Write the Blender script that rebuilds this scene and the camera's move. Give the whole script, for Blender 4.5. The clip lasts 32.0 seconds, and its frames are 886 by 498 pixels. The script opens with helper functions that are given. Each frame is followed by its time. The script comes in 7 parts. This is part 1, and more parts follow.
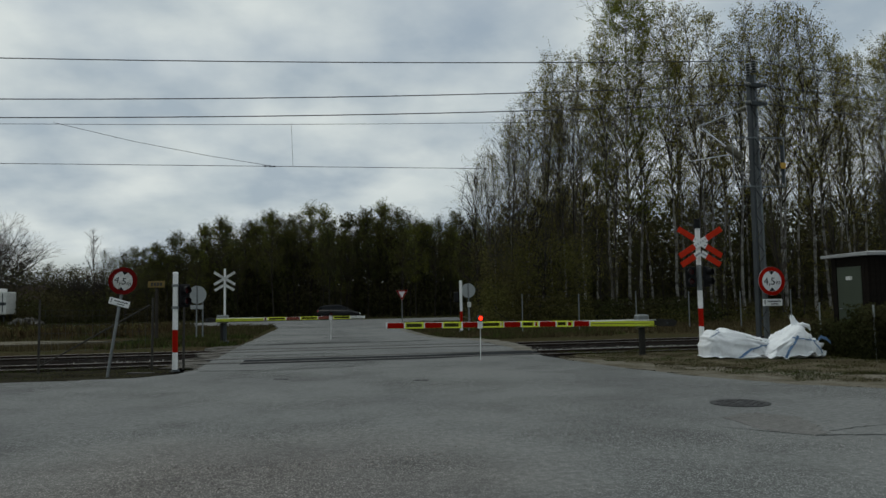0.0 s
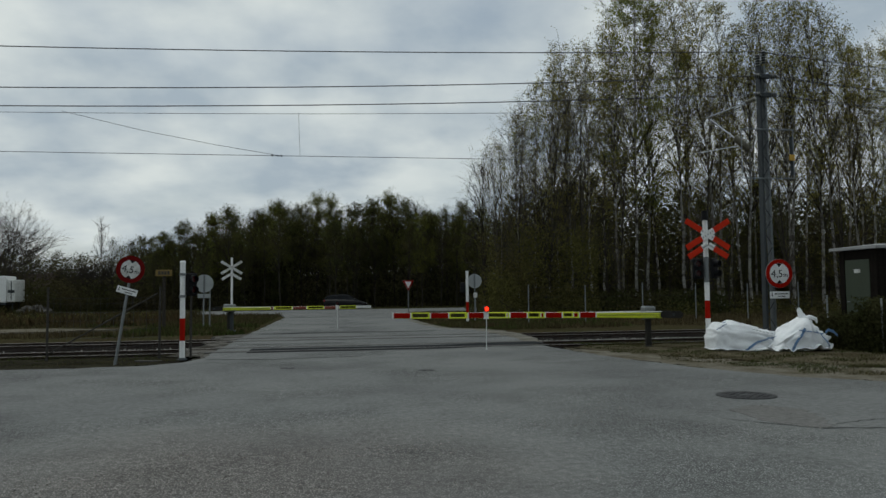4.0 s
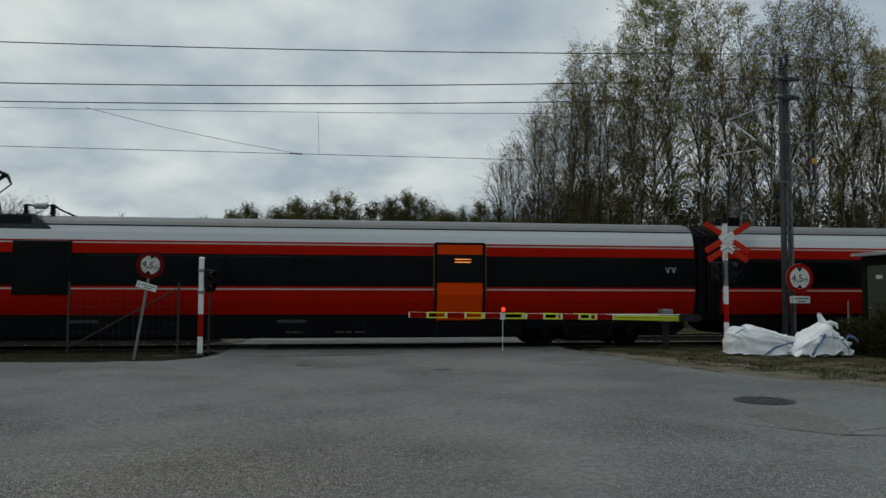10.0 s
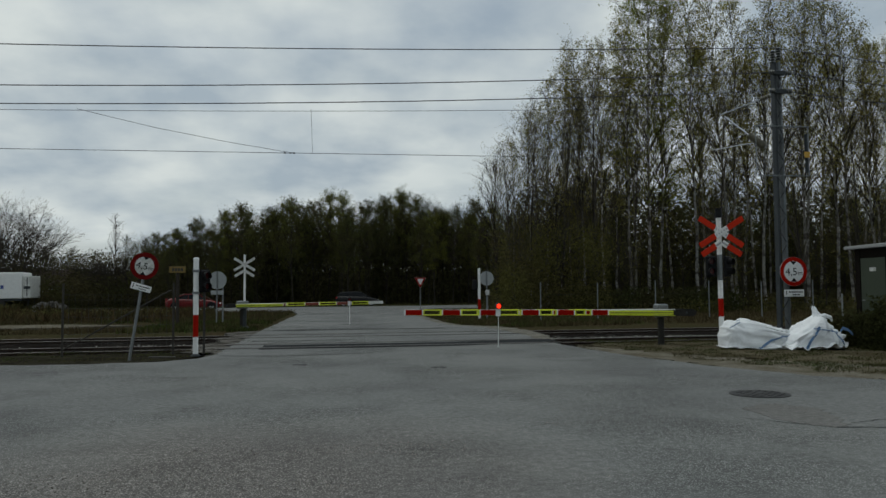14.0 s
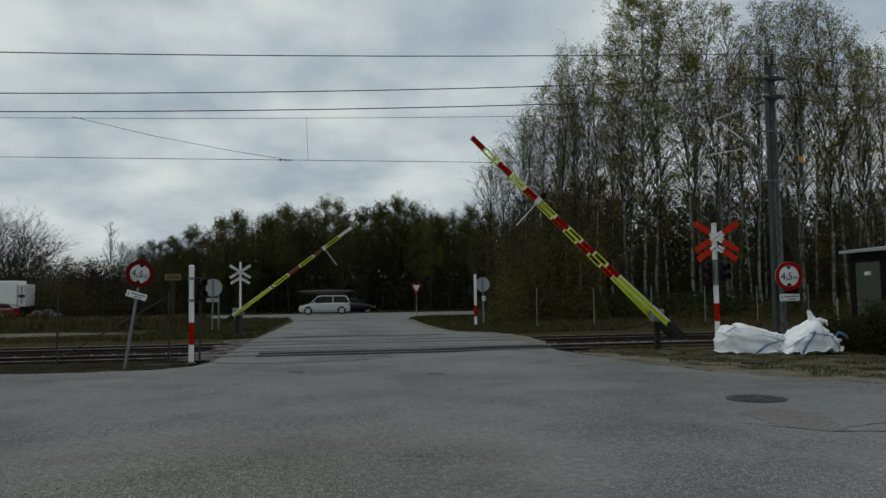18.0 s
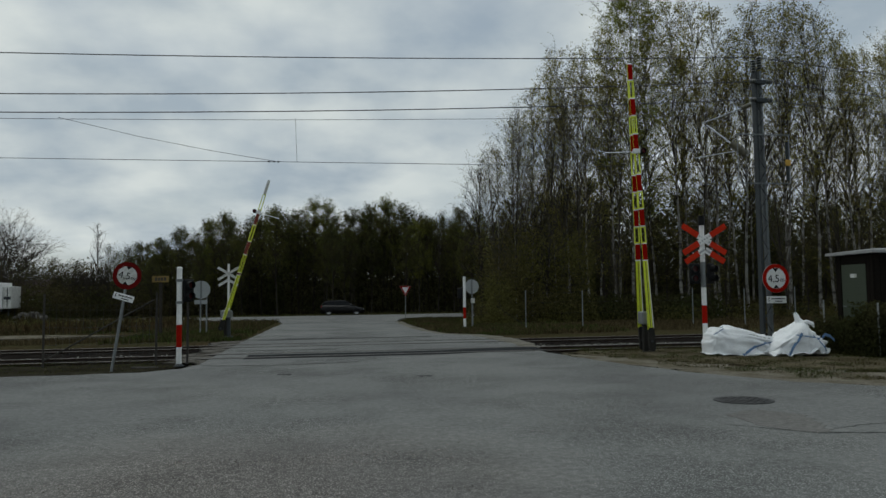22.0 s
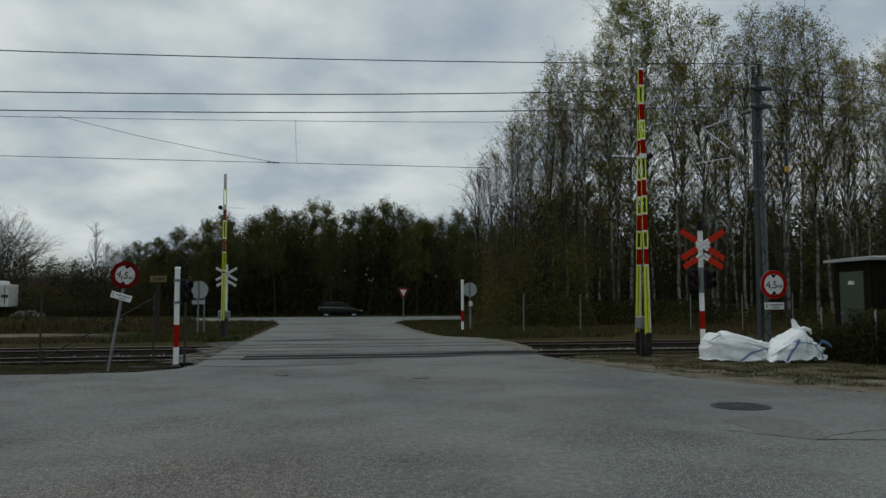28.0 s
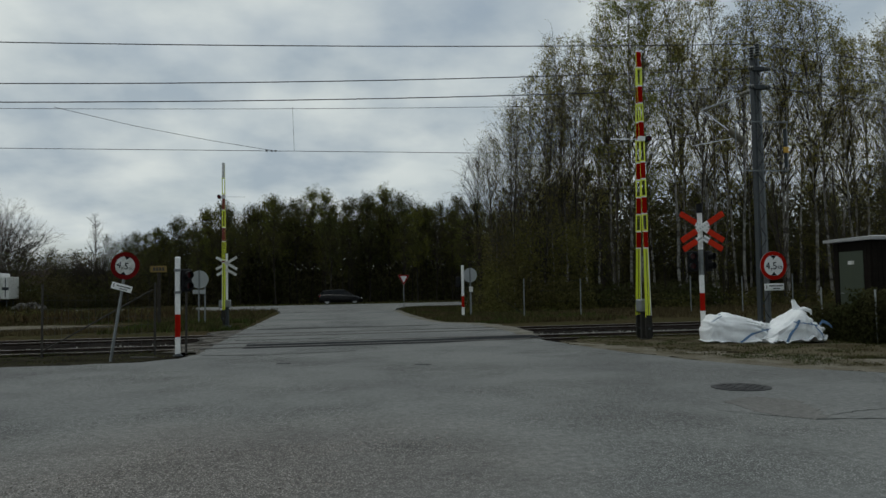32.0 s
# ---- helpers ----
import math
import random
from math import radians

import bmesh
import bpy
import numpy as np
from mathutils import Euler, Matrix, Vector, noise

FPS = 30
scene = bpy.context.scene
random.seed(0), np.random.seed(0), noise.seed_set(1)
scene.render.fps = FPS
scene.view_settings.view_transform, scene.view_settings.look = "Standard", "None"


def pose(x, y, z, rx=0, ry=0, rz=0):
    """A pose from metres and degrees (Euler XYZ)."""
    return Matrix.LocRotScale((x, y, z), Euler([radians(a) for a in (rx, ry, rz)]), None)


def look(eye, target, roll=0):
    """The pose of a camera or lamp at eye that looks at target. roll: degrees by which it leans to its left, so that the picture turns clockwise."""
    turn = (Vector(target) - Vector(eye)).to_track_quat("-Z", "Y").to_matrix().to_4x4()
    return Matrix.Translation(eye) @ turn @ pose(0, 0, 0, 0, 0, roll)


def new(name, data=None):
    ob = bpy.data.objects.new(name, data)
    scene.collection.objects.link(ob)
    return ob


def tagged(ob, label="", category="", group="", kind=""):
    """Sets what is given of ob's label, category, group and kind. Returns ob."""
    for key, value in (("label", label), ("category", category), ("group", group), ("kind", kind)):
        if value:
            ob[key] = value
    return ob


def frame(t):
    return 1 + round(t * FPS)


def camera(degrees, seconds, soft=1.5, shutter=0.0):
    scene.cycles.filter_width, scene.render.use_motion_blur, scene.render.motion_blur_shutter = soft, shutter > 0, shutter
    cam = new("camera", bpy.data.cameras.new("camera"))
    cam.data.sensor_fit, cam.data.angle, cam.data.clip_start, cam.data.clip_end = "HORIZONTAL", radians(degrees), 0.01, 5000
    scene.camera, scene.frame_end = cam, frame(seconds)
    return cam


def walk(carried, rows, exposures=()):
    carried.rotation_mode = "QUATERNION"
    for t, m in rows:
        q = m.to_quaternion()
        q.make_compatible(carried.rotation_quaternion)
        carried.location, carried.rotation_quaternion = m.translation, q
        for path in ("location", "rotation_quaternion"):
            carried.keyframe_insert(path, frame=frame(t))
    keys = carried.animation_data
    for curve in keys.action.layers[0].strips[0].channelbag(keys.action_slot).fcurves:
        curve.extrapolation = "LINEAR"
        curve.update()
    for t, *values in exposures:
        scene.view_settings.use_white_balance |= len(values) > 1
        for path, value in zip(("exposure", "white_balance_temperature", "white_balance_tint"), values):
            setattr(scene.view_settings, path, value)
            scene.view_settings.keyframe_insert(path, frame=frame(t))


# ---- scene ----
# ---- camera and its walk ----
# The camera is held in one place, breast high, and sways a little.
cam = camera(60.66, 32.0, soft=1.5, shutter=0.03)
EYE = (0.0, 0.0, 1.42)
walk(cam, [(t, pose(*EYE, rx, ry, rz)) for t, rx, ry, rz in (
    (0, 94.089, 1.057, -9.427),
    (0.5, 93.798, 1.144, -9.352),
    (1, 93.621, 1.163, -9.265),
    (1.5, 93.678, 1.083, -9.057),
    (2, 93.505, 0.881, -9.372),
    (2.5, 93.383, 0.836, -9.558),
    (3, 93.318, 0.518, -9.491),
    (3.5, 93.406, 0.557, -9.255),
    (5.5, 93.214, 0.826, -8.264),
    (6, 93.389, 0.680, -8.390),
    (6.5, 93.160, 0.638, -8.644),
    (7, 93.108, 0.790, -8.657),
    (7.5, 93.396, 0.721, -8.382),
    (8, 93.647, 0.568, -8.161),
    (8.5, 93.647, 0.720, -8.054),
    (9, 93.330, 0.531, -8.109),
    (9.5, 93.216, -0.094, -7.850),
    (10, 93.354, -0.147, -7.699),
    (10.5, 93.413, 0.069, -7.623),
    (11, 93.360, 0.258, -7.834),
    (11.5, 93.365, 0.384, -7.841),
    (12, 93.355, 0.267, -7.697),
    (12.5, 93.383, 0.381, -7.569),
    (13, 93.439, 0.544, -7.457),
    (13.5, 93.117, 0.791, -7.724),
    (14, 93.171, 0.541, -8.052),
    (14.5, 93.310, 0.446, -8.246),
    (16.5, 93.955, 0.565, -8.616),
    (17, 94.126, 0.464, -8.537),
    (17.5, 93.841, 0.687, -8.530),
    (18, 93.642, 0.839, -8.342),
    (18.5, 93.951, 0.801, -8.399),
    (19, 94.326, 0.473, -8.209),
    (19.5, 94.267, 0.432, -8.360),
    (20, 94.180, 0.498, -8.576),
    (20.5, 94.111, 0.653, -8.844),
    (21, 93.990, 0.802, -9.201),
    (21.5, 93.888, 0.868, -9.414),
    (22, 93.789, 0.823, -9.168),
    (22.5, 94.021, 0.614, -9.298),
    (23, 94.221, 0.577, -9.437),
    (23.5, 94.018, 0.598, -9.298),
    (24, 93.774, 0.674, -8.990),
    (24.5, 93.825, 0.739, -8.729),
    (25, 93.547, 0.590, -8.441),
    (25.5, 93.710, 0.412, -8.501),
    (27.5, 93.961, 0.464, -9.115),
    (28, 93.994, 0.221, -9.321),
    (28.5, 93.792, 0.546, -9.514),
    (29, 93.533, 0.371, -9.478),
    (29.5, 93.187, 0.275, -9.261),
    (30, 93.047, 0.306, -9.201),
    (30.5, 93.268, 0.634, -9.149),
    (31, 93.091, 0.775, -9.450),
    (31.5, 93.115, 0.631, -9.469),
    (32, 92.933, 1.077, -9.295),
)], exposures=((0, 0.0, 6600, 3.5), (11.2, 0.0, 6600, 3.5), (12.0, -0.1, 6600, 3.5), (13.1, -0.12, 6600, 3.5), (14.1, -0.04, 6600, 3.5), (32, -0.05, 6600, 3.5)))

# ---- world and sun ----
SUN_UP, SUN_ROUND = radians(62), radians(320)
world = bpy.data.worlds.new("sky")
scene.world = world
world.use_nodes = True


def sky_nodes():
    nt = world.node_tree
    nt.nodes.clear()
    n, link = nt.nodes.new, nt.links.new
    out, bg = n("ShaderNodeOutputWorld"), n("ShaderNodeBackground")
    sky = n("ShaderNodeTexSky")
    sky.sky_type, sky.sun_disc = "NISHITA", False
    sky.sun_elevation, sky.sun_rotation, sky.dust_density = SUN_UP, SUN_ROUND, 2.0
    dim = n("ShaderNodeMix")
    dim.data_type, dim.blend_type = "RGBA", "MULTIPLY"
    dim.inputs["Factor"].default_value = 1.0
    dim.inputs["B"].default_value = (0.085, 0.085, 0.085, 1)
    link(sky.outputs[0], dim.inputs["A"])
    co, sep = n("ShaderNodeTexCoord"), n("ShaderNodeSeparateXYZ")
    link(co.outputs["Generated"], sep.inputs[0])
    up = n("ShaderNodeMath")
    up.operation, up.inputs[1].default_value = "MAXIMUM", 0.0
    link(sep.outputs["Z"], up.inputs[0])
    lift = n("ShaderNodeMath")
    lift.operation, lift.inputs[1].default_value = "ADD", 0.30
    link(up.outputs[0], lift.inputs[0])
    flat = n("ShaderNodeCombineXYZ")
    for axis in ("X", "Y"):
        d = n("ShaderNodeMath")
        d.operation = "DIVIDE"
        link(sep.outputs[axis], d.inputs[0])
        link(lift.outputs[0], d.inputs[1])
        link(d.outputs[0], flat.inputs[axis])
    masses = n("ShaderNodeTexNoise")
    masses.inputs["Scale"].default_value, masses.inputs["Detail"].default_value = 1.5, 7
    masses.inputs["Roughness"].default_value, masses.inputs["Distortion"].default_value = 0.45, 0.3
    wisps = n("ShaderNodeTexNoise")
    wisps.inputs["Scale"].default_value, wisps.inputs["Detail"].default_value = 2.6, 6
    wisps.inputs["Roughness"].default_value = 0.5
    for tex in (masses, wisps):
        link(flat.outputs[0], tex.inputs["Vector"])
    cover = n("ShaderNodeMapRange")
    cover.inputs["From Min"].default_value, cover.inputs["From Max"].default_value = 0.36, 0.52
    cover.inputs["To Min"].default_value, cover.inputs["To Max"].default_value = 0.62, 1.0
    link(masses.outputs["Fac"], cover.inputs["Value"])
    tone = n("ShaderNodeValToRGB")
    tone.color_ramp.elements[0].position, tone.color_ramp.elements[0].color = 0.36, (0.42, 0.488, 0.578, 1)
    tone.color_ramp.elements[1].position, tone.color_ramp.elements[1].color = 0.62, (0.741, 0.78, 0.807, 1)
    link(wisps.outputs["Fac"], tone.inputs[0])
    mix = n("ShaderNodeMix")
    mix.data_type = "RGBA"
    link(cover.outputs[0], mix.inputs["Factor"])
    link(dim.outputs["Result"], mix.inputs["A"])
    link(tone.outputs[0], mix.inputs["B"])
    link(mix.outputs["Result"], bg.inputs["Color"])
    bg.inputs["Strength"].default_value = 0.9
    link(bg.outputs[0], out.inputs[0])


sky_nodes()
sun_data = bpy.data.lights.new("sun", "SUN")
sun_data.energy, sun_data.angle, sun_data.color = 0.75, radians(50), (1.0, 0.97, 0.92)
sun = new("sun", sun_data)
sun.matrix_basis = look((0, 0, 60), (-math.sin(SUN_ROUND) * 60, -math.cos(SUN_ROUND) * 60, 60 - 60 * math.tan(SUN_UP)))


# ---- materials ----
def mat(name, base, rough=0.6, metal=0.0, var=0.18, scale=1.5, fine=40.0, bump=0.15, glow=0.0, tint=None, island=0.0, coat=0.0, spec=0.5):
    """A surface with variation at two scales; tint: a second colour in patches; island: variation from piece to piece."""
    m = bpy.data.materials.new(name)
    m.use_nodes = True
    nt = m.node_tree
    n, link = nt.nodes.new, nt.links.new
    b = nt.nodes["Principled BSDF"]
    b.inputs["Roughness"].default_value, b.inputs["Metallic"].default_value = rough, metal
    b.inputs["Coat Weight"].default_value = coat
    b.inputs["Specular IOR Level"].default_value = spec
    co = n("ShaderNodeTexCoord")
    big, small = n("ShaderNodeTexNoise"), n("ShaderNodeTexNoise")
    big.inputs["Scale"].default_value, big.inputs["Detail"].default_value = scale, 5
    small.inputs["Scale"].default_value, small.inputs["Detail"].default_value = fine, 3
    for tex in (big, small):
        link(co.outputs["Object"], tex.inputs["Vector"])
    paint = n("ShaderNodeMix")
    paint.data_type = "RGBA"
    paint.inputs["A"].default_value = (*base, 1)
    paint.inputs["B"].default_value = (*(tint or [c * 0.7 for c in base]), 1)
    span = n("ShaderNodeMapRange")
    span.inputs["From Min"].default_value, span.inputs["From Max"].default_value = 0.42, 0.62
    span.inputs["To Max"].default_value = 1.0 if tint else min(1.0, var * 2)
    link(big.outputs["Fac"], span.inputs["Value"])
    link(span.outputs[0], paint.inputs["Factor"])
    val = n("ShaderNodeMapRange")
    val.inputs["From Min"].default_value, val.inputs["From Max"].default_value = 0.3, 0.7
    val.inputs["To Min"].default_value, val.inputs["To Max"].default_value = 1 - var, 1 + var
    link(small.outputs["Fac"], val.inputs["Value"])
    hsv = n("ShaderNodeHueSaturation")
    link(paint.outputs["Result"], hsv.inputs["Color"])
    if island:
        geo, gain = n("ShaderNodeNewGeometry"), n("ShaderNodeMapRange")
        gain.inputs["To Min"].default_value, gain.inputs["To Max"].default_value = 1 - island, 1 + island
        link(geo.outputs["Random Per Island"], gain.inputs["Value"])
        times = n("ShaderNodeMath")
        times.operation = "MULTIPLY"
        link(val.outputs[0], times.inputs[0])
        link(gain.outputs[0], times.inputs[1])
        link(times.outputs[0], hsv.inputs["Value"])
    else:
        link(val.outputs[0], hsv.inputs["Value"])
    link(hsv.outputs[0], b.inputs["Base Color"])
    if bump:
        bp = n("ShaderNodeBump")
        bp.inputs["Strength"].default_value, bp.inputs["Distance"].default_value = bump, 0.02
        link(small.outputs["Fac"], bp.inputs["Height"])
        link(bp.outputs[0], b.inputs["Normal"])
    if glow:
        link(hsv.outputs[0], b.inputs["Emission Color"])
        b.inputs["Emission Strength"].default_value = glow
    return m


def asphalt(name, base, patch):
    """Old asphalt: light stones in a darker binder, worn lanes, stains and fine cracks."""
    m = mat(name, base, rough=0.92, var=0.2, scale=0.25, fine=14, bump=0.6, tint=patch, spec=0.12)
    nt = m.node_tree
    n, link = nt.nodes.new, nt.links.new
    b = nt.nodes["Principled BSDF"]
    src = b.inputs["Base Color"].links[0].from_socket
    co = n("ShaderNodeTexCoord")
    chips = n("ShaderNodeTexVoronoi")
    chips.inputs["Scale"].default_value = 62
    link(co.outputs["Object"], chips.inputs["Vector"])
    chip = n("ShaderNodeMapRange")
    chip.inputs["From Min"].default_value, chip.inputs["From Max"].default_value = 0.1, 0.5
    chip.inputs["To Min"].default_value, chip.inputs["To Max"].default_value = 2.2, 0.48
    link(chips.outputs["Distance"], chip.inputs["Value"])
    warp = n("ShaderNodeTexNoise")
    warp.inputs["Scale"].default_value = 1.2
    link(co.outputs["Object"], warp.inputs["Vector"])
    bend = n("ShaderNodeMix")
    bend.data_type, bend.blend_type = "RGBA", "LINEAR_LIGHT"
    bend.inputs["Factor"].default_value = 0.6
    link(co.outputs["Object"], bend.inputs["A"])
    link(warp.outputs["Color"], bend.inputs["B"])
    cracks = n("ShaderNodeTexVoronoi")
    cracks.feature = "DISTANCE_TO_EDGE"
    cracks.inputs["Scale"].default_value = 0.16
    link(bend.outputs["Result"], cracks.inputs["Vector"])
    crack = n("ShaderNodeMapRange")
    crack.inputs["From Max"].default_value, crack.inputs["To Min"].default_value = 0.0022, 0.72
    link(cracks.outputs["Distance"], crack.inputs["Value"])
    stains = n("ShaderNodeTexNoise")
    stains.inputs["Scale"].default_value, stains.inputs["Detail"].default_value = 1.1, 6
    link(co.outputs["Object"], stains.inputs["Vector"])
    stain = n("ShaderNodeMapRange")
    stain.inputs["From Min"].default_value, stain.inputs["From Max"].default_value = 0.35, 0.5
    stain.inputs["To Min"].default_value, stain.inputs["To Max"].default_value = 0.88, 1.02
    link(stains.outputs["Fac"], stain.inputs["Value"])
    # bare stones only where the binder has worn off
    worn, bare = n("ShaderNodeTexNoise"), n("ShaderNodeMapRange")
    worn.inputs["Scale"].default_value, worn.inputs["Detail"].default_value = 0.42, 4
    link(co.outputs["Object"], worn.inputs["Vector"])
    bare.inputs["From Min"].default_value, bare.inputs["From Max"].default_value = 0.44, 0.62
    bare.inputs["To Min"].default_value, bare.inputs["To Max"].default_value = 0.28, 1.0
    link(worn.outputs["Fac"], bare.inputs["Value"])
    # the most worn spot, where vehicles turn
    far, spot = n("ShaderNodeVectorMath"), n("ShaderNodeMapRange")
    far.operation, far.inputs[1].default_value = "DISTANCE", (-0.9, 6.0, 0.0)
    link(bend.outputs["Result"], far.inputs[0])
    spot.inputs["From Min"].default_value, spot.inputs["From Max"].default_value = 0.9, 3.4
    spot.inputs["To Min"].default_value, spot.inputs["To Max"].default_value = 0.9, 0.0
    link(far.outputs["Value"], spot.inputs["Value"])
    both = n("ShaderNodeMath")
    both.operation = "MAXIMUM"
    link(bare.outputs[0], both.inputs[0])
    link(spot.outputs[0], both.inputs[1])
    last = src
    for f in (chip, crack, stain):
        mul = n("ShaderNodeMix")
        mul.data_type, mul.blend_type = "RGBA", "MULTIPLY"
        mul.inputs["Factor"].default_value = 1.0
        if f is chip:
            link(both.outputs[0], mul.inputs["Factor"])
        link(last, mul.inputs["A"])
        link(f.outputs[0], mul.inputs["B"])
        last = mul.outputs["Result"]
    # worn places show the warmer colour of the stones
    warm, tone = n("ShaderNodeMix"), n("ShaderNodeMath")
    tone.operation, tone.inputs[1].default_value = "MULTIPLY", 0.75
    link(spot.outputs[0], tone.inputs[0])
    warm.data_type, warm.blend_type = "RGBA", "MULTIPLY"
    warm.inputs["B"].default_value = (1.16, 1.04, 0.98, 1)
    link(tone.outputs[0], warm.inputs["Factor"])
    link(last, warm.inputs["A"])
    link(warm.outputs["Result"], b.inputs["Base Color"])
    return m


def leafy(m):
    """Lets some light through thin leaves."""
    nt = m.node_tree
    b, out = nt.nodes["Principled BSDF"], nt.nodes["Material Output"]
    thin, mix = nt.nodes.new("ShaderNodeBsdfTranslucent"), nt.nodes.new("ShaderNodeMixShader")
    nt.links.new(b.inputs["Base Color"].links[0].from_socket, thin.inputs["Color"])
    mix.inputs[0].default_value = 0.5
    nt.links.new(b.outputs[0], mix.inputs[1])
    nt.links.new(thin.outputs[0], mix.inputs[2])
    nt.links.new(mix.outputs[0], out.inputs["Surface"])
    return m


def glass(name, base, rough=0.05):
    m = mat(name, base, rough=rough, var=0.05, bump=0.0, spec=0.15)
    return m


ASPHALT = asphalt("asphalt", (0.170, 0.175, 0.171), (0.143, 0.147, 0.146))
ASPHALT_DARK = asphalt("dark_asphalt", (0.032, 0.035, 0.037), (0.045, 0.046, 0.046))
PATCH = asphalt("worn_patch", (0.15, 0.148, 0.142), (0.125, 0.122, 0.118))
GROUND = mat("soil_and_grass", (0.042, 0.04, 0.02), rough=0.95, var=0.4, scale=0.35, fine=9, bump=0.8, tint=(0.045, 0.036, 0.021), spec=0.0)
SANDY = mat("sandy_gravel", (0.175, 0.168, 0.148), rough=1.0, var=0.35, scale=1.6, fine=30, bump=0.7, tint=(0.12, 0.113, 0.092), spec=0.0)
DECK_DARK = mat("dark_deck_filling", (0.036, 0.038, 0.040), rough=0.95, var=0.3, scale=1.1, fine=18, bump=0.4, spec=0.0)
GRAVEL = mat("gravel", (0.15, 0.138, 0.112), rough=1.0, var=0.45, scale=1.6, fine=30, bump=0.9, tint=(0.095, 0.086, 0.062), spec=0.0)
BALLAST = mat("ballast", (0.020, 0.018, 0.016), rough=1.0, var=0.5, scale=1.2, fine=22, bump=1.0, tint=(0.013, 0.011, 0.010), spec=0.0)
STONE = mat("ballast_stone", (0.22, 0.215, 0.20), rough=0.9, var=0.2, island=0.5, spec=0.2)
RAIL_RUST = mat("rail_side", (0.035, 0.025, 0.02), spec=0.05, rough=0.9, metal=0.0, var=0.3)
RAIL_TOP = mat("rail_head", (0.14, 0.13, 0.12), rough=0.6, metal=0.5, var=0.1)
SLEEPER = mat("sleeper", (0.017, 0.015, 0.014), spec=0.0, rough=1.0, var=0.3, scale=3)
RED = mat("train_red", (0.345, 0.0085, 0.0025), rough=0.5, var=0.06, bump=0.0, coat=0.0, spec=0.03)
SILVER = mat("train_silver", (0.47, 0.49, 0.50), rough=0.33, metal=0.55, var=0.05, bump=0.0, scale=0.8)
TRAIN_BLACK = mat("train_window_band", (0.005, 0.0055, 0.006), rough=0.35, var=0.1, bump=0.0, spec=0.05)
PANE = glass("tinted_pane", (0.004, 0.0045, 0.005), 0.12)
WINDSCREEN = mat("windscreen", (0.03, 0.033, 0.036), rough=0.08, var=0.05, bump=0.0, spec=0.6)
SKIRT = mat("train_underframe", (0.007, 0.007, 0.008), spec=0.04, rough=0.8, var=0.3, scale=3)
ROOF_GREY = mat("train_roof", (0.13, 0.135, 0.14), rough=0.6, var=0.2, scale=2)
LINE_WHITE = mat("pale_line", (0.42, 0.38, 0.36), rough=0.5, var=0.1, scale=2, bump=0.0)
DOOR_SEAL = mat("door_seal", (0.16, 0.12, 0.03), spec=0.05, rough=0.6, var=0.1, bump=0)
ORANGE = mat("door_orange", (0.60, 0.048, 0.001), spec=0.04, rough=0.5, var=0.05, bump=0.02)
WHITE = mat("white_paint", (0.72, 0.73, 0.72), rough=0.5, var=0.1, scale=5, bump=0.05)
WORN_WHITE = mat("worn_white", (0.58, 0.59, 0.57), rough=0.6, var=0.18, scale=6, tint=(0.42, 0.42, 0.39))
SIGN_RED = mat("sign_red", (0.30, 0.009, 0.004), spec=0.03, rough=0.5, var=0.1, scale=6, bump=0.03)
BLACK = mat("black_paint", (0.008, 0.008, 0.009), rough=0.6, var=0.2, spec=0.15)
BELLOWS = mat("bellows", (0.007, 0.007, 0.008), rough=0.9, var=0.2, spec=0.06)
RUBBER = mat("rubber", (0.018, 0.018, 0.018), rough=0.75, var=0.2)
GALV = mat("galvanised_steel", (0.19, 0.205, 0.21), rough=0.5, metal=0.5, var=0.2, scale=3)
MAST_GREY = mat("mast_grey", (0.115, 0.13, 0.135), rough=0.6, metal=0.3, var=0.25, scale=3)
DARK_STEEL = mat("dark_steel", (0.045, 0.052, 0.056), spec=0.2, rough=0.65, metal=0.2, var=0.25, scale=3)
GREY_BACK = mat("sign_back", (0.33, 0.35, 0.35), rough=0.55, metal=0.3, var=0.12, scale=3)
LIME = mat("lime_yellow", (0.62, 0.70, 0.03), rough=0.45, var=0.08, scale=4, bump=0.03)
YELLOW = mat("yellow_plate", (0.16, 0.105, 0.018), rough=0.6, var=0.2, scale=4)
AMBER = mat("yellow_tag", (0.42, 0.24, 0.015), rough=0.5)
BARRIER_RED = mat("barrier_red", (0.26, 0.006, 0.003), spec=0.02, rough=0.6, var=0.12, scale=5)
FADED_RED = mat("faded_red", (0.20, 0.06, 0.045), spec=0.05, rough=0.7, var=0.25, scale=5)
CROSS_RED = mat("cross_red", (0.46, 0.030, 0.012), spec=0.03, rough=0.5, var=0.12, scale=6, bump=0.03)
LAMP_RED = mat("lit_red_lamp", (1.0, 0.03, 0.01), rough=0.4, var=0.02, bump=0, glow=2.2)
LAMP_DARK = mat("unlit_lamp", (0.075, 0.010, 0.012), rough=0.25, var=0.05, bump=0)
DISPLAY = mat("lit_display", (1.0, 0.30, 0.06), rough=0.5, var=0.02, bump=0, glow=0.8)
BAG = mat("woven_bag", (0.84, 0.865, 0.88), rough=0.6, var=0.1, scale=3, fine=70, bump=0.3, tint=(0.76, 0.78, 0.80))
STRAP = mat("blue_strap", (0.10, 0.19, 0.34), rough=0.7, var=0.2)
HUT_WALL = mat("dark_boards", (0.013, 0.011, 0.009), rough=0.95, var=0.3, scale=4, spec=0.05)
HUT_DOOR = mat("green_door", (0.030, 0.043, 0.023), rough=0.6, var=0.15, scale=3)
